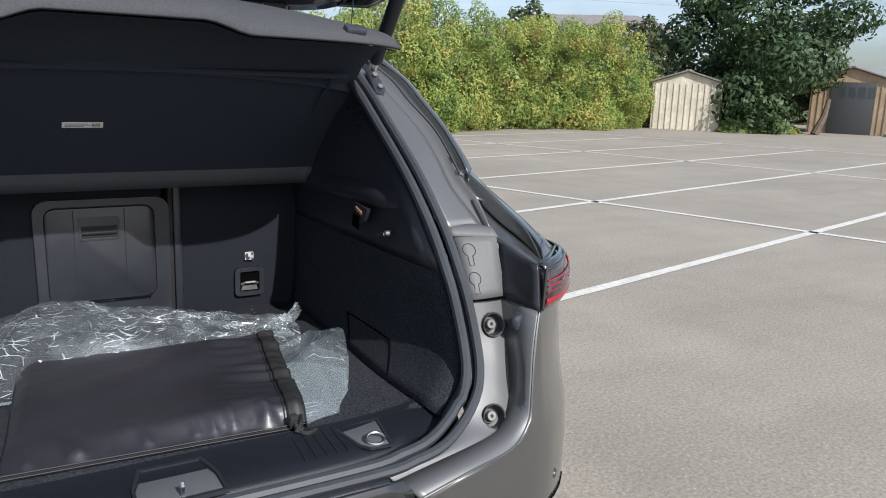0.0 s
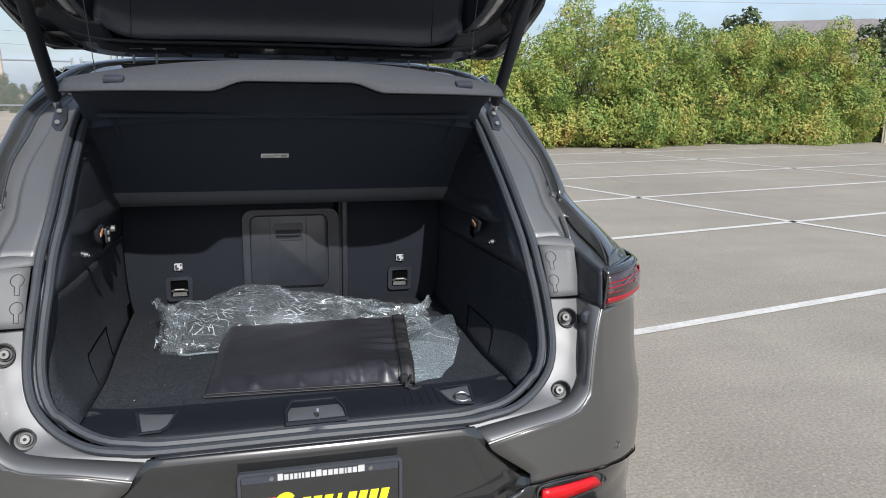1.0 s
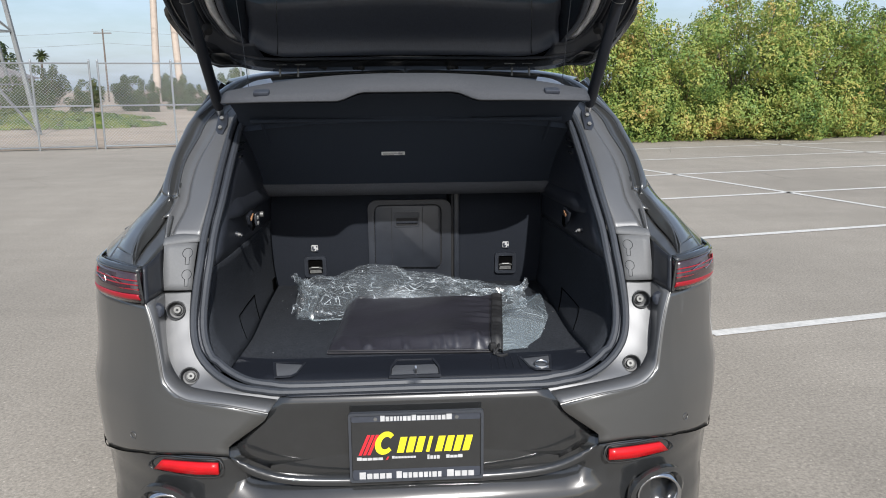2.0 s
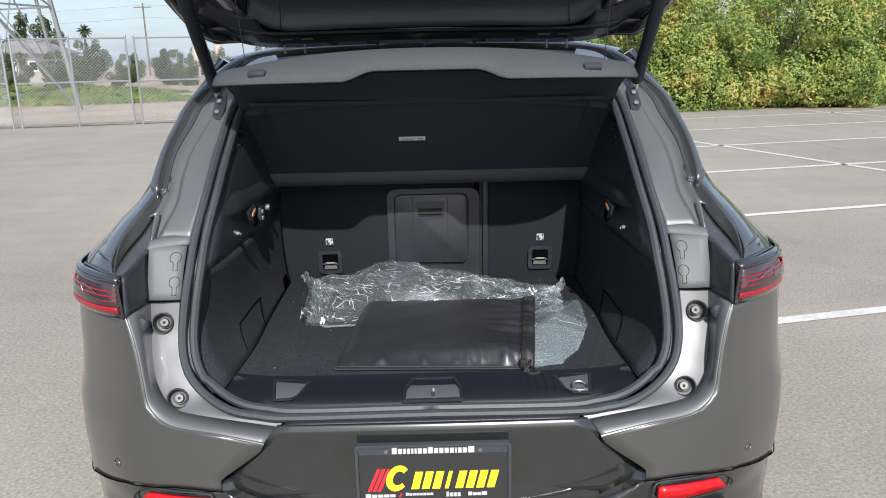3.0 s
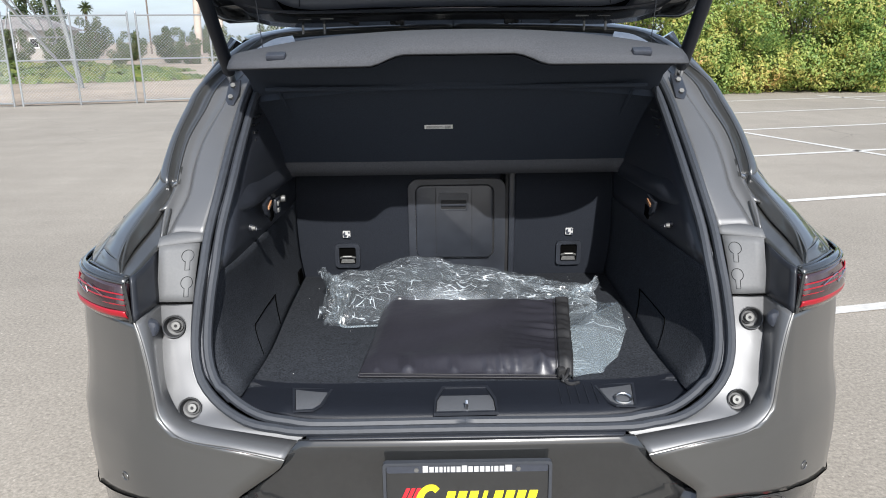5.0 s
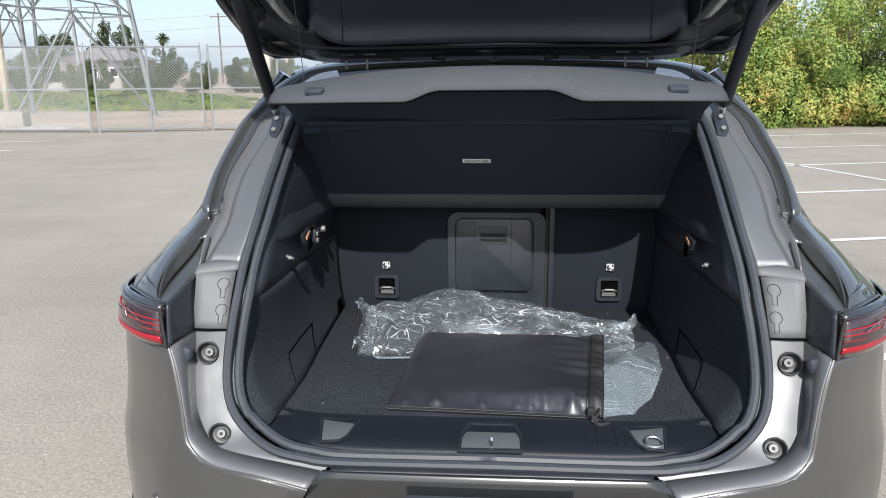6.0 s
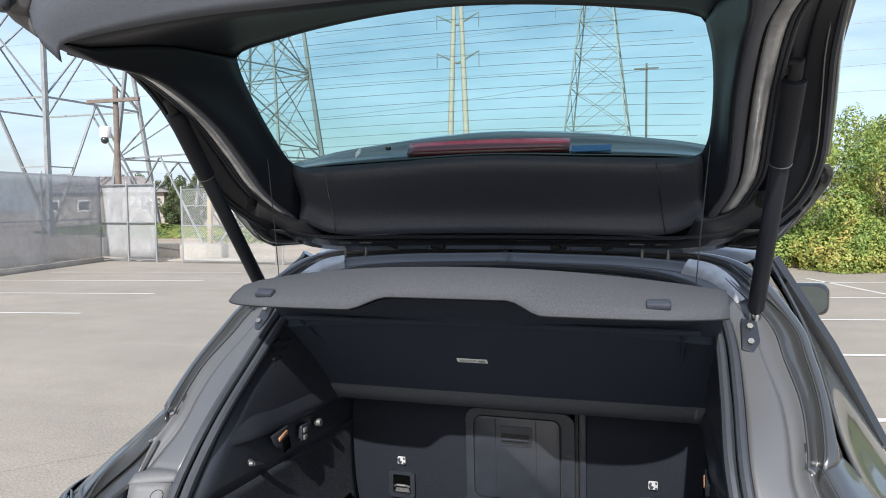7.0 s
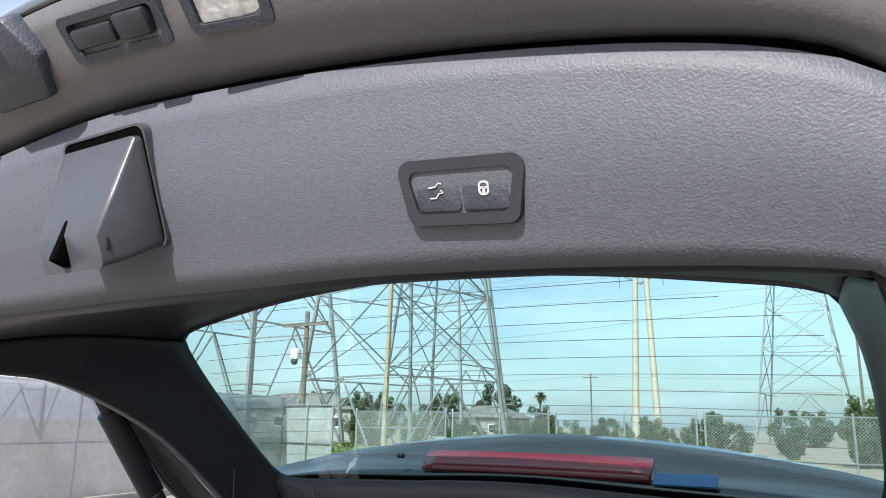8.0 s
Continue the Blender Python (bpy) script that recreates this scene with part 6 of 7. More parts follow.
# trim limb beside the window, painted strip, seal and side of the gate
limb_in = ls_
limb_out = [(.541, -.047, 1.995), (.540, .05, 1.986), (.534, .2, 1.976), (.531, .36, 1.913), (.529, .47, 1.838), (.524, .56, 1.765), (.492, .648, 1.702)]
gate_skin("trim_limb", [limb_in, [tuple(Vector(p) * .5 + Vector(q) * .5 + Vector((0, -.006, -.004))) for p, q in zip(limb_in, limb_out)], limb_out], 30, 6, TRIM_GREY, "grey trim limb beside the window")
gap = [tuple(Vector(p) + Vector((.006, .006, .006))) for p in limb_out]
gate_skin("limb_gap", [limb_out, [tuple(Vector(p) + Vector((.002, .010, .010))) for p in limb_out], gap], 30, 5, TYRE)
strip_in, strip_out = gap[1:], [tuple(Vector(p) + Vector((.032, .002, .010))) for p in limb_out[1:]]
# Reflected sky and ground are put into the flange's colour.
gate_skin("side_flange", [strip_in, [tuple(Vector(p) * .5 + Vector(q) * .5 + Vector((0, -.003, -.002))) for p, q in zip(strip_in, strip_out)], strip_out], 30, 6, LIGHTENED_PAINT, "painted flange lightened for reflected sky and ground")
for k in range(2):
    pair("edge_seal", tube(catmull([tuple(Vector(p) + Vector((.006 + .008 * k, -.002, .004))) for p in strip_out], 30), .0035, 6), RUBBER, GATE)
fl2 = [(.60, .06, 2.04), (.61, .18, 2.03), (.612, .30, 2.0), (.612, .40, 1.945), (.608, .49, 1.87), (.595, .57, 1.79), (.57, .64, 1.725), (.53, .69, 1.675)]
OUT = [(.60, -.080, 2.060), (.625, .05, 2.060), (.645, .18, 2.044), (.651, .27, 2.014), (.655, .36, 1.965), (.664, .447, 1.894), (.668, .53, 1.806), (.650, .62, 1.735), (.60, .70, 1.672)]
gate_skin("strut_channel", [strip_out, [tuple(Vector(p) + Vector((.022, .006, .022))) for p in strip_out], fl2], 24, 6, TRIM_DEEP, "black channel behind the strut")
o8 = OUT[1:]
gate_skin("gate_side", [fl2, [tuple(Vector(p) * .5 + Vector(q) * .5 + Vector((.012, 0, .0))) for p, q in zip(fl2, o8)], o8], 24, 8, TRIM_DEEP, "dark inner side of the gate")
gate_skin("gate_corner", [[(.50, -.083, 2.083), (.535, -.074, 2.062), (.552, -.060, 2.03), (.548, -.045, 2.0), (.548, .05, 1.992), (.552, .13, 1.992)], [(.53, -.098, 2.088), (.575, -.088, 2.065), (.592, -.07, 2.045), (.594, -.04, 2.03), (.598, .05, 2.03), (.606, .14, 2.024)], [(.545, -.108, 2.09), (.60, -.080, 2.060), (.612, -.03, 2.058), (.618, .0, 2.058), (.625, .05, 2.060), (.640, .15, 2.048)]], 24, 9, RIM_PLASTIC, "satin grey plastic corner")
pair("gate_edge", tube(catmull(OUT, 40), .006, 6), RUBBER, GATE)
pair("gate_edge_line", tube(catmull([tuple(Vector(p) + Vector((-.014, -.008, .006))) for p in OUT], 40), .0022, 5), PAINT, GATE)
gate_skin("corner_trim", [[(.45, .640, 1.694), (.50, .646, 1.702), (.535, .632, 1.722), (.565, .600, 1.752)], [(.44, .668, 1.672), (.505, .676, 1.676), (.555, .662, 1.700), (.585, .63, 1.73)], [(.43, .690, 1.655), (.50, .705, 1.652), (.56, .70, 1.670), (.61, .665, 1.70)]], 14, 6, TRIM_SATIN, "satin black corner trim")
# bottom rail above the hinges
rail0 = [(.53, .69, 1.675), (.47, .69, 1.662), (.389, .69, 1.655), (.2, .694, 1.656), (0, .696, 1.657)]
rail1 = [(.60, .70, 1.672), (.52, .735, 1.635), (.42, .75, 1.619), (.2, .756, 1.622), (0, .758, 1.624)]
gate_skin("header_rail", [rail0, rail1], 20, 4, PAINT_DARK, "gloss dark header rail over the hinges")
pair("header_lip", tube(catmull([tuple(Vector(p) + Vector((0, -.004, 0))) for p in rail0], 24), .004, 6), TRIM_SATIN, GATE)
# outer skin
TIP = [(0, -.168, 2.203), (.13, -.166, 2.197), (.25, -.160, 2.180), (.38, -.142, 2.149), (.50, -.112, 2.109), (.60, -.080, 2.060)]
RIM_IN = [(0, -.108, 2.147), (.12, -.106, 2.142), (.24, -.102, 2.132), (.342, -.097, 2.119), (.434, -.090, 2.102), (.50, -.081, 2.081), (.55, -.062, 2.032)]
gate_skin("lower_rim", [TIP, [tuple(Vector(a) * .5 + Vector(b) * .5 + Vector((0, -.004, -.008))) for a, b in zip(catmull(TIP, 8), catmull(RIM_IN, 8))], RIM_IN], 30, 7, RIM_PLASTIC, "warm grey plastic rim along the gate's edge")
SK = [[(x, y - .002, z + .004) for x, y, z in TIP], [(0, -.155, 2.235), (.15, -.15, 2.228), (.30, -.135, 2.205), (.44, -.10, 2.17), (.56, -.045, 2.125), (.63, 0, 2.09)], [(0, -.05, 2.27), (.15, -.045, 2.262), (.30, -.03, 2.245), (.45, 0, 2.215), (.58, .05, 2.17), (.66, .10, 2.11)], [(0, .12, 2.26), (.15, .12, 2.255), (.30, .13, 2.24), (.45, .15, 2.21), (.58, .18, 2.15), (.672, .21, 2.075)], [(0, .29, 2.125), (.15, .295, 2.12), (.30, .31, 2.105), (.44, .34, 2.08), (.56, .37, 2.03), (.674, .40, 1.985)]]
gate_skin("outer_skin", SK, 30, 16, PAINT, "grey metallic outer skin of the gate")
gate_skin("outer_side", [[tuple(Vector(p) + Vector((.010, .006, .010))) for p in OUT[:7]], [(.63, 0, 2.09), (.655, .09, 2.088), (.672, .20, 2.072), (.672, .30, 2.036), (.674, .39, 1.985), (.682, .475, 1.91), (.686, .555, 1.82)]], 14, 4, PAINT)
# spoiler behind the window with the third brake lamp
gate_skin("spoiler", [[(0, .64, 1.845), (.2, .64, 1.838), (.4, .645, 1.83), (.5, .64, 1.82), (.64, .575, 1.80)], [(0, .70, 1.868), (.2, .70, 1.862), (.4, .70, 1.846), (.52, .69, 1.825), (.67, .60, 1.80)], [(0, .765, 1.908), (.2, .765, 1.898), (.4, .755, 1.872), (.54, .73, 1.84), (.70, .62, 1.80)], [(0, .82, 1.86), (.2, .82, 1.85), (.4, .81, 1.825), (.55, .78, 1.79), (.70, .66, 1.76)], [(0, .83, 1.72), (.2, .83, 1.715), (.4, .815, 1.70), (.53, .77, 1.68), (.62, .67, 1.66)], [(0, .79, 1.645), (.2, .79, 1.643), (.4, .775, 1.638), (.5, .745, 1.634), (.57, .69, 1.63)]], 24, 16, PAINT_DARK, "dark roof spoiler")
brk = part("brake_lamp", grid([[(x, .672 + .03 * (x / .19) ** 2 * .2, 1.873 - .02 * (x / .19) ** 2 * .3) for x in np.linspace(-.187, .187, 15)], [(x, .664, 1.858) for x in np.linspace(-.187, .187, 15)], [(x, .652, 1.842 + .0 * x) for x in np.linspace(-.187, .187, 15)]]), BRAKE, GATE, "long dark-red third brake lamp", solid=.012)
for dz in (.0, .008, .016):
    part("lamp_rib", tube([(x, .650 + dz * .9, 1.848 + dz) for x in np.linspace(-.185, .185, 5)], .0012, 4), PAINT_DARK, brk)
part("sticker", block((.085, .004, .022), pose(.235, .650, 1.850, -50), .001), BLUE, GATE, "blue sticker on the window", smooth=False)
part("tag", prism([(-.006, 0), (0, -.02), (.006, 0), (.002, .016), (-.002, .016)], .001, pose(-.285, .585, 1.853, -48)), LABEL, GATE, smooth=False)
part("washer_nozzle", block((.012, .01, .008), pose(-.24, .66, 1.866), .002), TYRE, GATE)

# latch cover
LM = Matrix.Translation((.012, panel_y(2.08) - .0155, 2.08)) @ Matrix.Rotation(math.atan(.4), 4, "X") @ Matrix.Scale(.88, 4)
rec = part("latch_recess", ring(rounded(.110, .104, .010), rounded(.106, .100, .009), .012, LM @ pose(0, .001, .004)), LATCH, GATE, "moulded recess round the latch")
# Black plate stands in for the shade of a recess that is not sunk.
part("recess_floor", prism(rounded(.106, .100, .009), .002, LM @ pose(0, .0018, .004)), GAP_SHADE, rec)
sec = []
for y, z0, z1, w in ((.002, -.046, .046, .099), (-.004, -.047, .046, .099), (-.030, -.052, .006, .088), (-.050, -.054, -.024, .078)):
    o = rounded(w, z1 - z0, .006)
    sec.append([LM @ Vector((x, y, z + (z0 + z1) / 2)) for x, z in o])
bml = grid(sec, True)
bml.verts.ensure_lookup_table()
nn_ = len(sec[0])
bml.faces.new([bml.verts[3 * nn_ + k] for k in range(nn_)])
bmesh.ops.recalc_face_normals(bml, faces=bml.faces)
lc = part("latch_cover", bml, LATCH, GATE, "satin black latch cover with a slot")
# Slot shade is a black block set into the cover's face.
part("latch_slot", block((.008, .016, .040), LM @ pose(-.006, -.0455, -.030, -37), .002), GAP_SHADE, lc)
part("latch_claw", tube([LM @ Vector((-.006, -.050, -.050)), LM @ Vector((-.006, -.052, -.034)), LM @ Vector((-.006, -.048, -.028))], .003, 8), TYRE, lc)
part("latch_tab", block((.012, .004, .010), LM @ pose(.036, -.044, -.036), .001), TYRE, lc)
# close and lock buttons
SM = Matrix.Translation((.305, panel_y(2.046) - .0138, 2.046)) @ Matrix.Rotation(math.atan(.4), 4, "X") @ Matrix.Rotation(radians(5), 4, "Y")
sw = part("switch_bezel", ring([(x * (1 - .10 * (z < 0)), z) for x, z in rounded(.080, .038, .008)], [(x * (1 - .10 * (z < 0)), z) for x, z in rounded(.066, .025, .005)], .008, SM), TRIM_SATIN, GATE, "black bezel of two tailgate buttons")
part("switch_gap", ring([(x * (1 - .10 * (z < 0)), z) for x, z in rounded(.0815, .0395, .009)], [(x * (1 - .10 * (z < 0)), z) for x, z in rounded(.079, .037, .008)], .004, SM @ pose(0, .003, 0)), TYRE, sw)
for sx in (-1, 1):
    b = part("button", prism(rounded(.029, .023, .003), .006, SM @ pose(sx * .0150 - .0006, .0022, 0), .001), TRIM, sw)
    if sx > 0:
        part("lock_symbol", join(ring(rounded(.0065, .008, .0025), rounded(.0045, .006, .0018), .0008, SM @ pose(.014, .0017, .0008)), prism(rounded(.0016, .004, .0004), .0008, SM @ pose(.014, .0017, -.0005)), prism(rounded(.006, .0012, .0003), .0008, SM @ pose(.014, .0017, .001))), PRINT_WHITE, b)
    else:
        part("gate_symbol", tube([SM @ Vector(p) for p in ((-.021, .0018, .0025), (-.0165, .0018, .003), (-.0145, .0018, .005), (-.0125, .0018, .0045))], .0005, 4), PRINT_WHITE, b)
        part("gate_symbol", tube([SM @ Vector(p) for p in ((-.0205, .0018, -.0035), (-.0165, .0018, -.0035), (-.0145, .0018, -.001), (-.012, .0018, -.0005), (-.0135, .0018, .001))], .0005, 4), PRINT_WHITE, b)
# rubber stops
stops = pair("rubber_stop", tube([(.570, -.078, 2.076), (.568, -.090, 2.060), (.567, -.097, 2.051)], [.0165, .0165, .016], 18), LATCH, GATE, "grey rubber stop with a ringed tip")
for s, st in zip((1, -1), stops):
    part("stop_ring", tube([(s * .567, -.097, 2.051), (s * .567, -.099, 2.048)], .0145, 18), TYRE, st)
    part("stop_tip", tube([(s * .567, -.099, 2.048), (s * .566, -.104, 2.042), (s * .566, -.107, 2.038)], [.0155, .015, .009], 18), LATCH, st)
    part("stop_hole", tube([(s * .566, -.107, 2.038), (s * .566, -.1075, 2.0375)], .004, 10), TYRE, st)
pair("side_plug", tube([(.577, .60, 1.742), (.570, .585, 1.728)], [.015, .012], 14), TYRE, GATE)
pair("side_bolt", tube([(.662, .505, 1.880), (.650, .492, 1.868)], .008, 8), BOLT, GATE)


# number-plate lamps, camera and handle on the rim
def rim_at(x, f):
    a = Vector([np.interp(abs(x), [p[0] for p in TIP], [p[k] for p in TIP]) for k in range(3)])
    b = Vector([np.interp(abs(x), [p[0] for p in RIM_IN], [p[k] for p in RIM_IN]) for k in range(3)])
    a.x = b.x = x
    return a * (1 - f) + b * f + Vector((0, -.004, -.008)) * math.sin(math.pi * f)


RIM_TILT = math.degrees(math.atan2(2.147 - 2.203, -.108 + .168))
for x in (-.165, .178):
    c = rim_at(x, .30)
    M = Matrix.Translation(c) @ Matrix.Rotation(radians(90 + RIM_TILT), 4, "X") @ Matrix.Rotation(radians(7 if x > 0 else -7), 4, "Y")
    hs = part("plate_lamp", ring(rounded(.066, .034, .006), rounded(.050, .022, .003), .012, M @ pose(0, -.0035, 0)), TRIM, GATE, "number-plate lamp in a black frame")
    part("lamp_lens", block((.050, .008, .022), M @ pose(0, .0025, 0), .002), LENS_CLEAR, hs, "frosted clear lens")
c = rim_at(-.035, .28)
M = Matrix.Translation(c) @ Matrix.Rotation(radians(90 + RIM_TILT), 4, "X")
cb = part("camera_housing", prism([(-.04, -.03), (.03, -.03), (.045, .0), (.03, .032), (-.03, .032), (-.045, 0)], .02, M @ pose(-.015, -.009, 0), .004), TRIM, GATE, "black housing of the reversing camera")
part("camera_face", block((.034, .022, .006), M @ pose(-.018, -.004, .034), .002), STEEL, cb, "square silver camera face")
part("camera_lens", tube([M @ Vector((-.018, -.004, .036)), M @ Vector((-.018, -.004, .040))], .008, 18), PAINT_DARK, cb)
c = rim_at(.074, .30)
M = Matrix.Translation(c) @ Matrix.Rotation(radians(90 + RIM_TILT), 4, "X") @ Matrix.Rotation(radians(4), 4, "Y")
hd = part("release_handle", ring(rounded(.098, .034, .006), rounded(.084, .022, .004), .008, M @ pose(0, -.0035, 0)), TRIM, GATE, "black release handle with two touch pads")
part("touch_pad", block((.042, .010, .014), M @ pose(-.019, -.001, 0), .003), TRIM_SATIN, hd)
part("touch_pad", block((.030, .012, .018), M @ pose(.022, -.002, .001), .003), TRIM_SATIN, hd)

# struts
for s in (-1, 1):
    a, b = Vector((s * .566, .655, 1.490)), Vector((s * .597, .335, 1.945))
    j = a + (b - a) * .68
    st = part("gas_strut", tube([a + (b - a) * .04, a + (b - a) * .06, j - (b - a) * .005, j], [.012, .0165, .0165, .015], 16), TRIM_DEEP, CAR, "black powered tailgate strut")
    part("strut_tube", tube([j, j + (b - a) * .006, a + (b - a) * .965, b - (b - a) * .03], [.0185, .0195, .0195, .014], 16), TRIM_DEEP, st)
    part("strut_collar", tube([j - (b - a) * .0015, j + (b - a) * .0015], .0199, 16), BOLT, st)
    part("ball_joint", tube([b - (b - a) * .04, b + (b - a) * .02, b + Vector((-s * .02, 0, .012))], [.012, .013, .008], 10), TYRE, st)
    part("ball_joint", tube([a + (b - a) * .045, a - (b - a) * .015], [.012, .009], 10), STEEL, st)
    br = part("strut_bracket", prism([(-.018, -.052), (.010, -.058), (.02, -.02), (.016, .03), (-.016, .03)], .006, Matrix.Translation((s * .556, .615, 1.472)) @ Matrix.Rotation(radians(-50), 4, "X") @ pose(0, 0, 0, 0, 0, s * 18), .002), TRIM_SATIN, st, "black strut bracket with two bolts")
    for dz in (.008, -.032):
        p = Matrix.Translation((s * .556, .615, 1.472)) @ Matrix.Rotation(radians(-50), 4, "X") @ Vector((0, -.002, dz))
        part("bracket_bolt", tube([p, p + Vector((0, -.005, .004))], .0065, 6), BOLT, br)
    # cords that lift the shelf
    part("shelf_cord", tube([(s * .473, .507, 1.84), (s * .46, .506, 1.70), (s * .449, .504, 1.566)], .0011, 5), RUBBER, GATE)
# hinges
for s in (-1, 1):
    for x in (.338, .394):
        part("hinge", tube([(s * x, .742, 1.602), (s * x, .742, 1.648), (s * (x + .002), .730, 1.652)], .0032, 7), BOLT, CAR, "steel tailgate hinge")
        part("hinge_strap", block((.034, .012, .007), pose(s * (x - .010), .722, 1.641), .002), BOLT, CAR)
    skin("hinge_pocket", [[(s * .42, .79, 1.566), (s * .46, .775, 1.556), (s * .50, .745, 1.540), (s * .53, .70, 1.512)], [(s * .43, .81, 1.588), (s * .475, .795, 1.577), (s * .52, .765, 1.556), (s * .555, .715, 1.524)], [(s * .44, .835, 1.600), (s * .49, .815, 1.590), (s * .535, .780, 1.560), (s * .562, .730, 1.516)]], 16, 8, LIGHTENED_PAINT, "bright roof channel at the hinge", solid=0, both=False)
    # coiled wiring sleeves
    hose = [Vector((s * x, .752 + .006 * math.sin(x * 40), 1.628 + .010 * math.sin((x - .1) * 12))) for x in np.linspace(.13, .25, 20)]
    part("wiring_sleeve", tube(hose, [.010 + .0025 * (i % 2) for i in range(20)], 10), TYRE, CAR, "ribbed black wiring sleeve")
    part("sleeve_end", tube([(s * .25, .75, 1.636), (s * .275, .742, 1.642)], [.016, .013], 12), TYRE, CAR)

# ---- parcel shelf, lifted by its cords ----
SHELF = thing("parcel_shelf", (0, .84, 1.25), "charcoal felt parcel shelf tilted up by its cords", "parcel shelf")
xs = np.linspace(-1, 1, 61)


def wave(s):
    """0 at the sides, 1 in the middle notch."""
    a = abs(s) * .5
    return float(1 - min(1, max(0, (a - .115) / .075)) ** 2 * (3 - 2 * min(1, max(0, (a - .115) / .075))))


front, crease, hinge = [], [], []
for s in xs:
    corner = abs(s) ** 7
    front.append(Vector((s * .505, .30 + .03 * wave(s) + .085 * corner, 1.536 + .022 * wave(s) - .006 * corner)))
    crease.append(Vector((s * .505, .44 + .09 * abs(s) ** 3, 1.607 - .045 * abs(s) ** 2.2)))
    hinge.append(Vector((s * .488, .85, 1.255)))
mid_f = [a * .5 + b * .5 + Vector((0, -.012, .012)) for a, b in zip(front, crease)]
main = [[c * (1 - t) + h * t + Vector((0, .0, .012 * math.sin(math.pi * t))) for c, h in zip(crease, hinge)] for t in (.03, .12, .3, .5, .7, .85, 1.0)]
bm = grid([front, [a * .8 + b * .2 + Vector((0, -.007, .008)) for a, b in zip(front, crease)], mid_f, [a * .15 + b * .85 + Vector((0, -.003, .005)) for a, b in zip(front, crease)], crease] + main)
bmesh.ops.recalc_face_normals(bm, faces=bm.faces)
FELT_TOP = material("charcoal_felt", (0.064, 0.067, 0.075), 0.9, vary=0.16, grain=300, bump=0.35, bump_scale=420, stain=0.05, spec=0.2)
part("board", bm, FELT_TOP, SHELF, solid=.006)
# hollow moulded underside, darker and bluer than the board
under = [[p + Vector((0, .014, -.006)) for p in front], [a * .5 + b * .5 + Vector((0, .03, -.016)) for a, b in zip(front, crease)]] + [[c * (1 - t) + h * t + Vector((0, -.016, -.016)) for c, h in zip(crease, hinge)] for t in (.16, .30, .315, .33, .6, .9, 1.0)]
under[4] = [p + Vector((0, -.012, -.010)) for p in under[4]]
part("underside", grid(under), FELT_UNDER, SHELF, "dark moulded underside")
flap = part("rear_flap", grid([[Vector((s * .49, .828, 1.268)) for s in xs], [Vector((s * .488, .825, 1.245)) for s in xs], [Vector((s * .482, .838, 1.215)) for s in xs]]), FELT_TOP, SHELF, "narrow hinged flap", solid=.008)
for s in (-1, 1):
    part("hinge_pin", tube([(s * .48, .84, 1.25), (s * .503, .845, 1.248)], .007, 8), TRIM_SATIN, SHELF)
    part("cord_grip", block((.042, .020, .013), pose(s * .386, .338, 1.556, 30, 0, s * 6), .004), TRIM, SHELF, "grey cord grip")
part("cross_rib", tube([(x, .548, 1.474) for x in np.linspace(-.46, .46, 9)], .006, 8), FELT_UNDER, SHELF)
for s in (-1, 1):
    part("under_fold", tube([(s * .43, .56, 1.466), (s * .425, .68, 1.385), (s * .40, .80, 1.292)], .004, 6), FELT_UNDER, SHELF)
LAB = pose(-.045, .683, 1.3635, 50)
tagl = part("label", prism(rounded(.074, .017, .001), .0012, LAB), LABEL, SHELF, "small white paper label", smooth=False)
for k, (x0, x1) in enumerate(((-.032, .010), (-.032, .028), (-.032, .002))):
    part("label_print", prism([(x0, -.0008), (x1, -.0008), (x1, .0008), (x0, .0008)], .0006, LAB @ pose(0, -.0006, .0042 - .0042 * k)), PRINT, tagl, smooth=False)
for k in range(7):
    part("label_print", prism([(.014 + .0022 * k, -.006), (.0152 + .0022 * k, -.006), (.0152 + .0022 * k, .006), (.014 + .0022 * k, .006)], .0006, LAB @ pose(.003, -.0006, 0)), PRINT, tagl, smooth=False)

# ---- black nylon drawstring bag ----
BAG = thing("drawstring_bag", (.03, .45, .865), "flat black nylon drawstring bag on the load floor", "bag")
# near-left, near-right, far-left, far-right corners; the bag lies flat over a folded panel
c00, c10, c01, c11 = Vector((-.233, .233, .864)), Vector((.240, .208, .864)), Vector((-.190, .672, .864)), Vector((.285, .555, .864))
NX, NY = 90, 70


def smooth01(a, b, x):
    t = min(1, max(0, (x - a) / (b - a)))
    return t * t * (3 - 2 * t)


def bag_top(u, v):
    p = (c00 * (1 - u) + c10 * u) * (1 - v) + (c01 * (1 - u) + c11 * u) * v
    rise = smooth01(0, .10 + .12 * (1 - u), v) * smooth01(0, .05, 1 - v) * smooth01(0, .08, u + .02)
    h = .007 + (.016 + .014 * smooth01(.2, .9, u)) * rise
    long_fold = noise.noise((u * 3.2 - v * 2.0, v * 2.4, 2.2)) * .007
    front = max(0, 1 - v * 4.2) * (max(0, noise.noise((u * 11 + v * 3, v * 1.5, 7.3))) * .034 + max(0, noise.noise((u * 27 + v * 5, v * 2.5, 3.3))) * .020)
    mouth = smooth01(.66, .92, u) * noise.noise((u * 4, v * 15 + u * 5, 5.1)) * .012
    lift = .026 * smooth01(.25, 1.0, v)
    return p + Vector((0, 0, lift + h + long_fold * rise + front * smooth01(0, .05, v) * smooth01(0, .1, u) + mouth * smooth01(0, .06, v)))


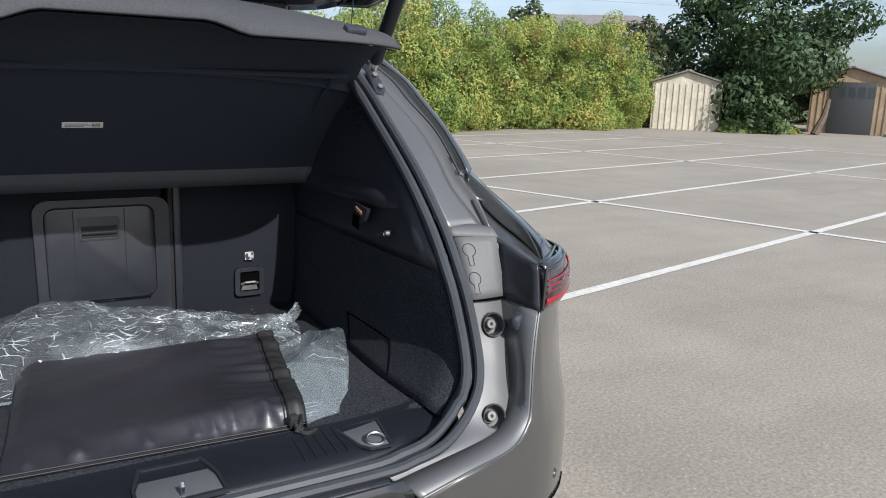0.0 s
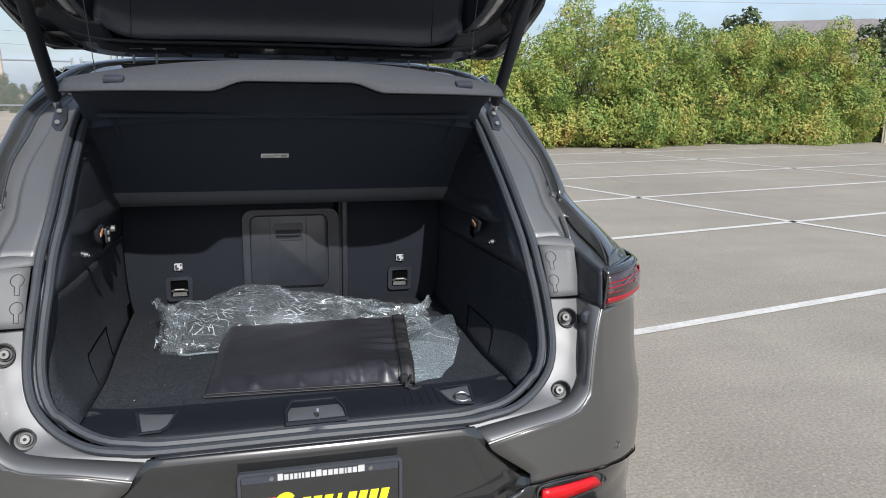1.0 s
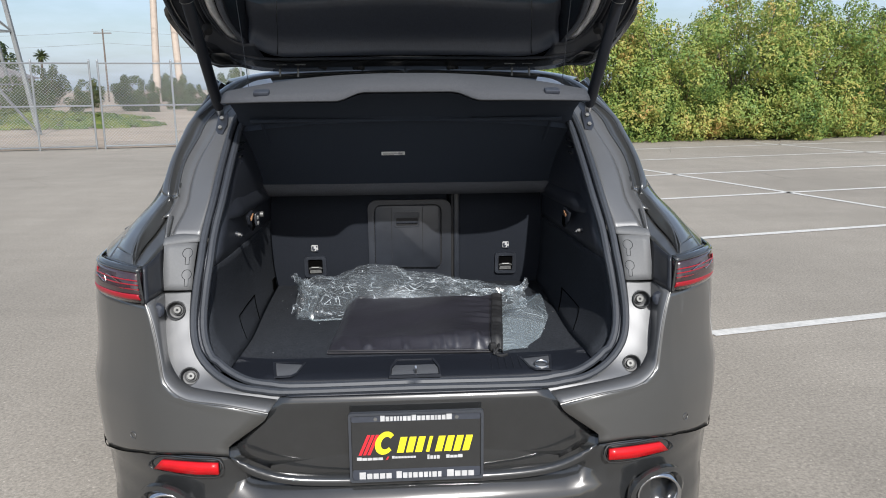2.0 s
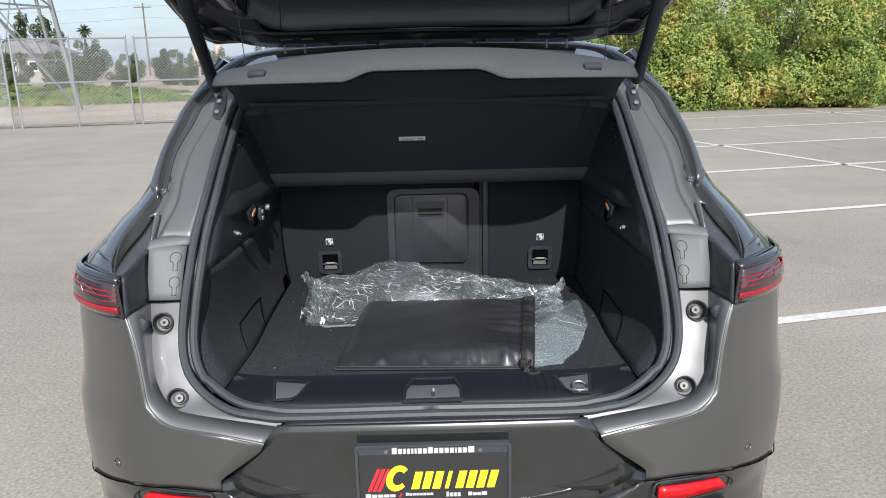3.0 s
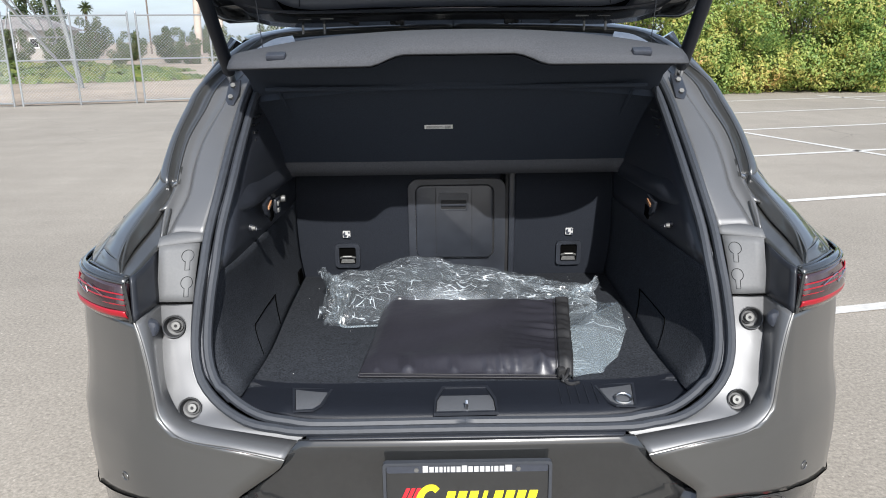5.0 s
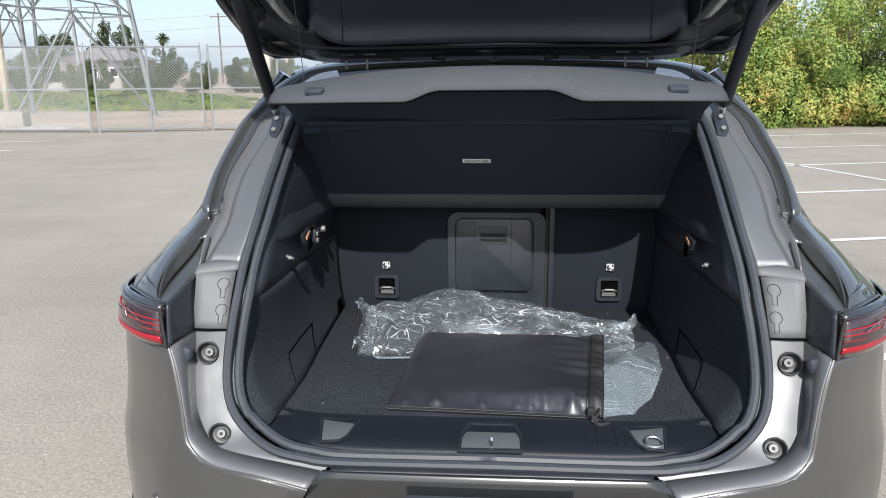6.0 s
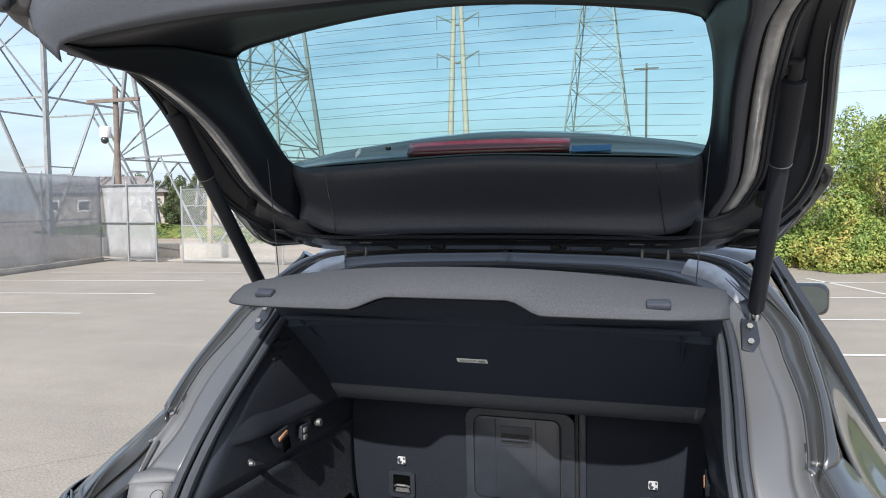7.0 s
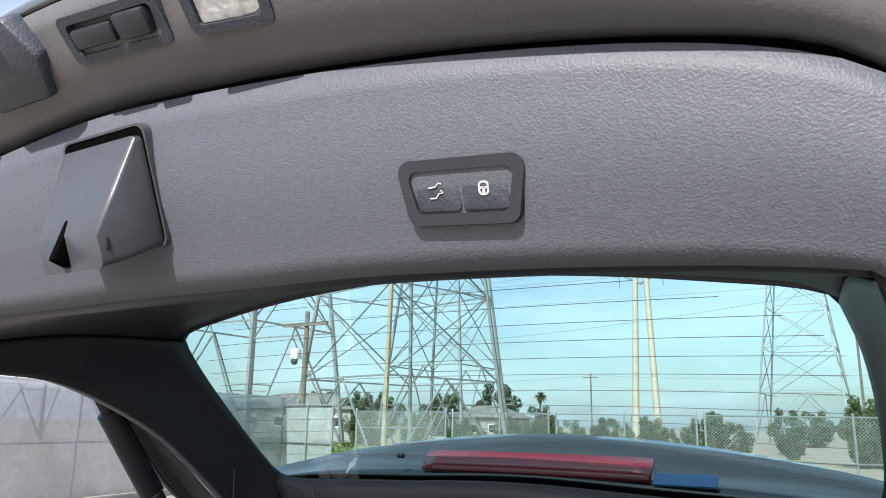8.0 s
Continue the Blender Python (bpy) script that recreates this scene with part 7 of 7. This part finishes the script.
rows = [[bag_top(.955 * i / (NX - 1), j / (NY - 1)) for i in range(NX)] for j in range(NY)]
bm = grid([[Vector((p.x, p.y, .8625)) for p in rows[0]]] + rows + [[Vector((p.x, p.y, .8625)) for p in rows[-1]]])
bmesh.ops.recalc_face_normals(bm, faces=bm.faces)
part("body", bm, NYLON, BAG, solid=.002)
part("side_hem", grid([[r[0] for r in rows]] + [[Vector((r[0].x, r[0].y, .8625)) for r in rows]]), NYLON, BAG, solid=.002)
for dz in (-.003, .0035):
    part("seam", tube([bag_top(u, .0) + Vector((0, -.0025, dz)) for u in np.linspace(.01, .95, 50)], .0011, 5), NYLON_EDGE, BAG)
part("seam", tube([bag_top(.925, v) + Vector((0, 0, .001)) for v in np.linspace(.02, .98, 40)], .0012, 5), NYLON_EDGE, BAG)
band = [[bag_top(u, v) + Vector((0, -.001, .002 + .004 * math.sin(math.pi * (u - .935) / .065) * (.6 + .4 * noise.noise((u * 20, v * 24, 1))))) for v in np.linspace(.0, 1, 60)] for u in np.linspace(.935, 1.0, 8)]
part("mouth_band", grid(band), NYLON_EDGE, BAG, "gathered channel for the cord", solid=.002)
part("mouth_hem", grid([[bag_top(1, v) + Vector((0, -.001, .002)) for v in np.linspace(0, 1, 40)], [Vector((*bag_top(1, v).xy, .8625)) for v in np.linspace(0, 1, 40)]]), NYLON_EDGE, BAG, solid=.002)
part("cord", tube(catmull([(.214, .216, .882), (.216, .200, .880), (.220, .186, .871), (.232, .178, .867), (.250, .186, .867)], 24), .0042, 7), NYLON_EDGE, BAG, "black drawcord")
part("cord", tube(catmull([(.232, .214, .886), (.226, .196, .880), (.214, .186, .870), (.226, .190, .872)], 20), .0038, 7), NYLON_EDGE, BAG)
part("cord_lock", block((.018, .014, .022), pose(.214, .204, .884, 10, 0, 12), .004), TYRE, BAG, "black cord lock")


# ---- clear plastic wrap ----
def film(name, pts_fn, nu, nv, mat, parent, label="", seed=1, amp=.02, fine=.25):
    rows = []
    for j in range(nv):
        r = []
        for i in range(nu):
            u, v = i / (nu - 1), j / (nv - 1)
            p = pts_fn(u, v)
            q = Vector((u * 6.0, v * 4.0, seed))
            bend = noise.noise(q * 1.0)
            ridge = 1 - abs(noise.noise(q * 1.1 + Vector((bend, bend, 0)))) * 2.6
            ridge2 = 1 - abs(noise.noise(q * 3.1 + Vector((bend * 2, 0, 0)))) * 2.2
            off = Vector((noise.noise(q * 1.5), noise.noise(q * 1.5 + Vector((9, 0, 0))), 0)) * amp * .8 + Vector((0, 0, amp * (ridge * .8 + ridge2 * fine)))
            r.append(p + off)
        rows.append(r)
    bm = grid(rows)
    for v in bm.verts:
        v.co.z = max(v.co.z, .866)
    return part(name, bm, mat, parent, label, angle=30)


WRAP = thing("plastic_wrap", (-.02, .76, .866), "crumpled clear plastic bag lying behind the nylon bag", "plastic wrap")


def heap(u, v):
    x = -.345 + .72 * u
    y0 = float(np.interp(u, [0, .12, .25, .4, .7, 1.0], [.53, .52, .58, .60, .56, .62]))
    y1 = float(np.interp(u, [0, .15, .4, .7, 1.0], [.80, .90, .91, .86, .74]))
    prof = math.sin(math.pi * min(1, v * 1.02)) ** .55
    h = float(np.interp(u, [0, .06, .14, .26, .38, .55, .75, .92, 1.0], [.06, .085, .075, .105, .10, .075, .055, .035, .04]))
    return Vector((x, y0 + (y1 - y0) * v, .868 + h * prof))


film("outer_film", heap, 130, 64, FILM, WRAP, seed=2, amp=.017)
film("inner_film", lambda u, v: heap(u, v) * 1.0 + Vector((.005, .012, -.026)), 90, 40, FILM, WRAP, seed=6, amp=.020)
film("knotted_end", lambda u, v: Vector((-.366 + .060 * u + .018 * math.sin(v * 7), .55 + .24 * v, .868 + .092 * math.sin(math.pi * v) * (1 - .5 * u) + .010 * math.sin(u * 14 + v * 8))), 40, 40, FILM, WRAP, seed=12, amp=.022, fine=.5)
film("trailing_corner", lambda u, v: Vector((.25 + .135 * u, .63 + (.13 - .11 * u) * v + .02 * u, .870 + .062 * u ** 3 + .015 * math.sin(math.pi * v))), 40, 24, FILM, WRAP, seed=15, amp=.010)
part("folded_hem", tube(catmull([(-.318, .56, .872), (-.300, .530, .868), (-.25, .522, .872), (-.205, .535, .868)], 30), .003, 6), FILM_MILKY, WRAP, "folded clear hem")

END = thing("milky_plastic_bag", (.30, .42, .866), "milky plastic bag sticking out of the nylon bag's mouth", "plastic bag")
tv = [(.262, .545, .885), (.352, .51, .935), (.372, .365, .981), (.406, .405, .900), (.366, .315, .868), (.312, .235, .867), (.236, .206, .872), (.318, .395, .945), (.250, .38, .905), (.340, .47, .915)]
tb = bm_from(tv, [(0, 1, 9), (0, 9, 7, 8), (1, 2, 9), (9, 2, 7), (2, 3, 7), (7, 3, 4), (7, 4, 5), (7, 5, 6, 8)])
bmesh.ops.subdivide_edges(tb, edges=tb.edges[:], cuts=7, use_grid_fill=True)
for v in tb.verts:
    v.co += Vector((noise.noise(v.co * 16), noise.noise(v.co * 16 + Vector((5, 0, 0))), noise.noise(v.co * 14 + Vector((0, 7, 0))) + .3 * noise.noise(v.co * 34))) * .006
    v.co.z = max(v.co.z, .866)
bmesh.ops.recalc_face_normals(tb, faces=tb.faces)
part("upper_film", tb, FILM_MILKY, END, angle=60)
low = bm_from([(.25, .53, .868), (.345, .49, .872), (.398, .40, .880), (.36, .31, .867), (.31, .24, .8665), (.24, .21, .867)], [(0, 1, 2, 3, 4, 5)])
part("lower_film", low, FILM_MILKY, END)
# crumbs on the floor
rc = random.Random(3)
cr = []
for i in range(60):
    x, y, s = rc.uniform(-.44, .46), rc.uniform(.25, .95), rc.uniform(.0006, .0014)
    cr.append(block((s, s, s), pose(x, y, .8635, rc.uniform(0, 90), 0, rc.uniform(0, 90))))
tagged(part("crumbs", join(*cr), LABEL, smooth=False), "specks of pale dust on the carpet", "dust", kind="stuff")
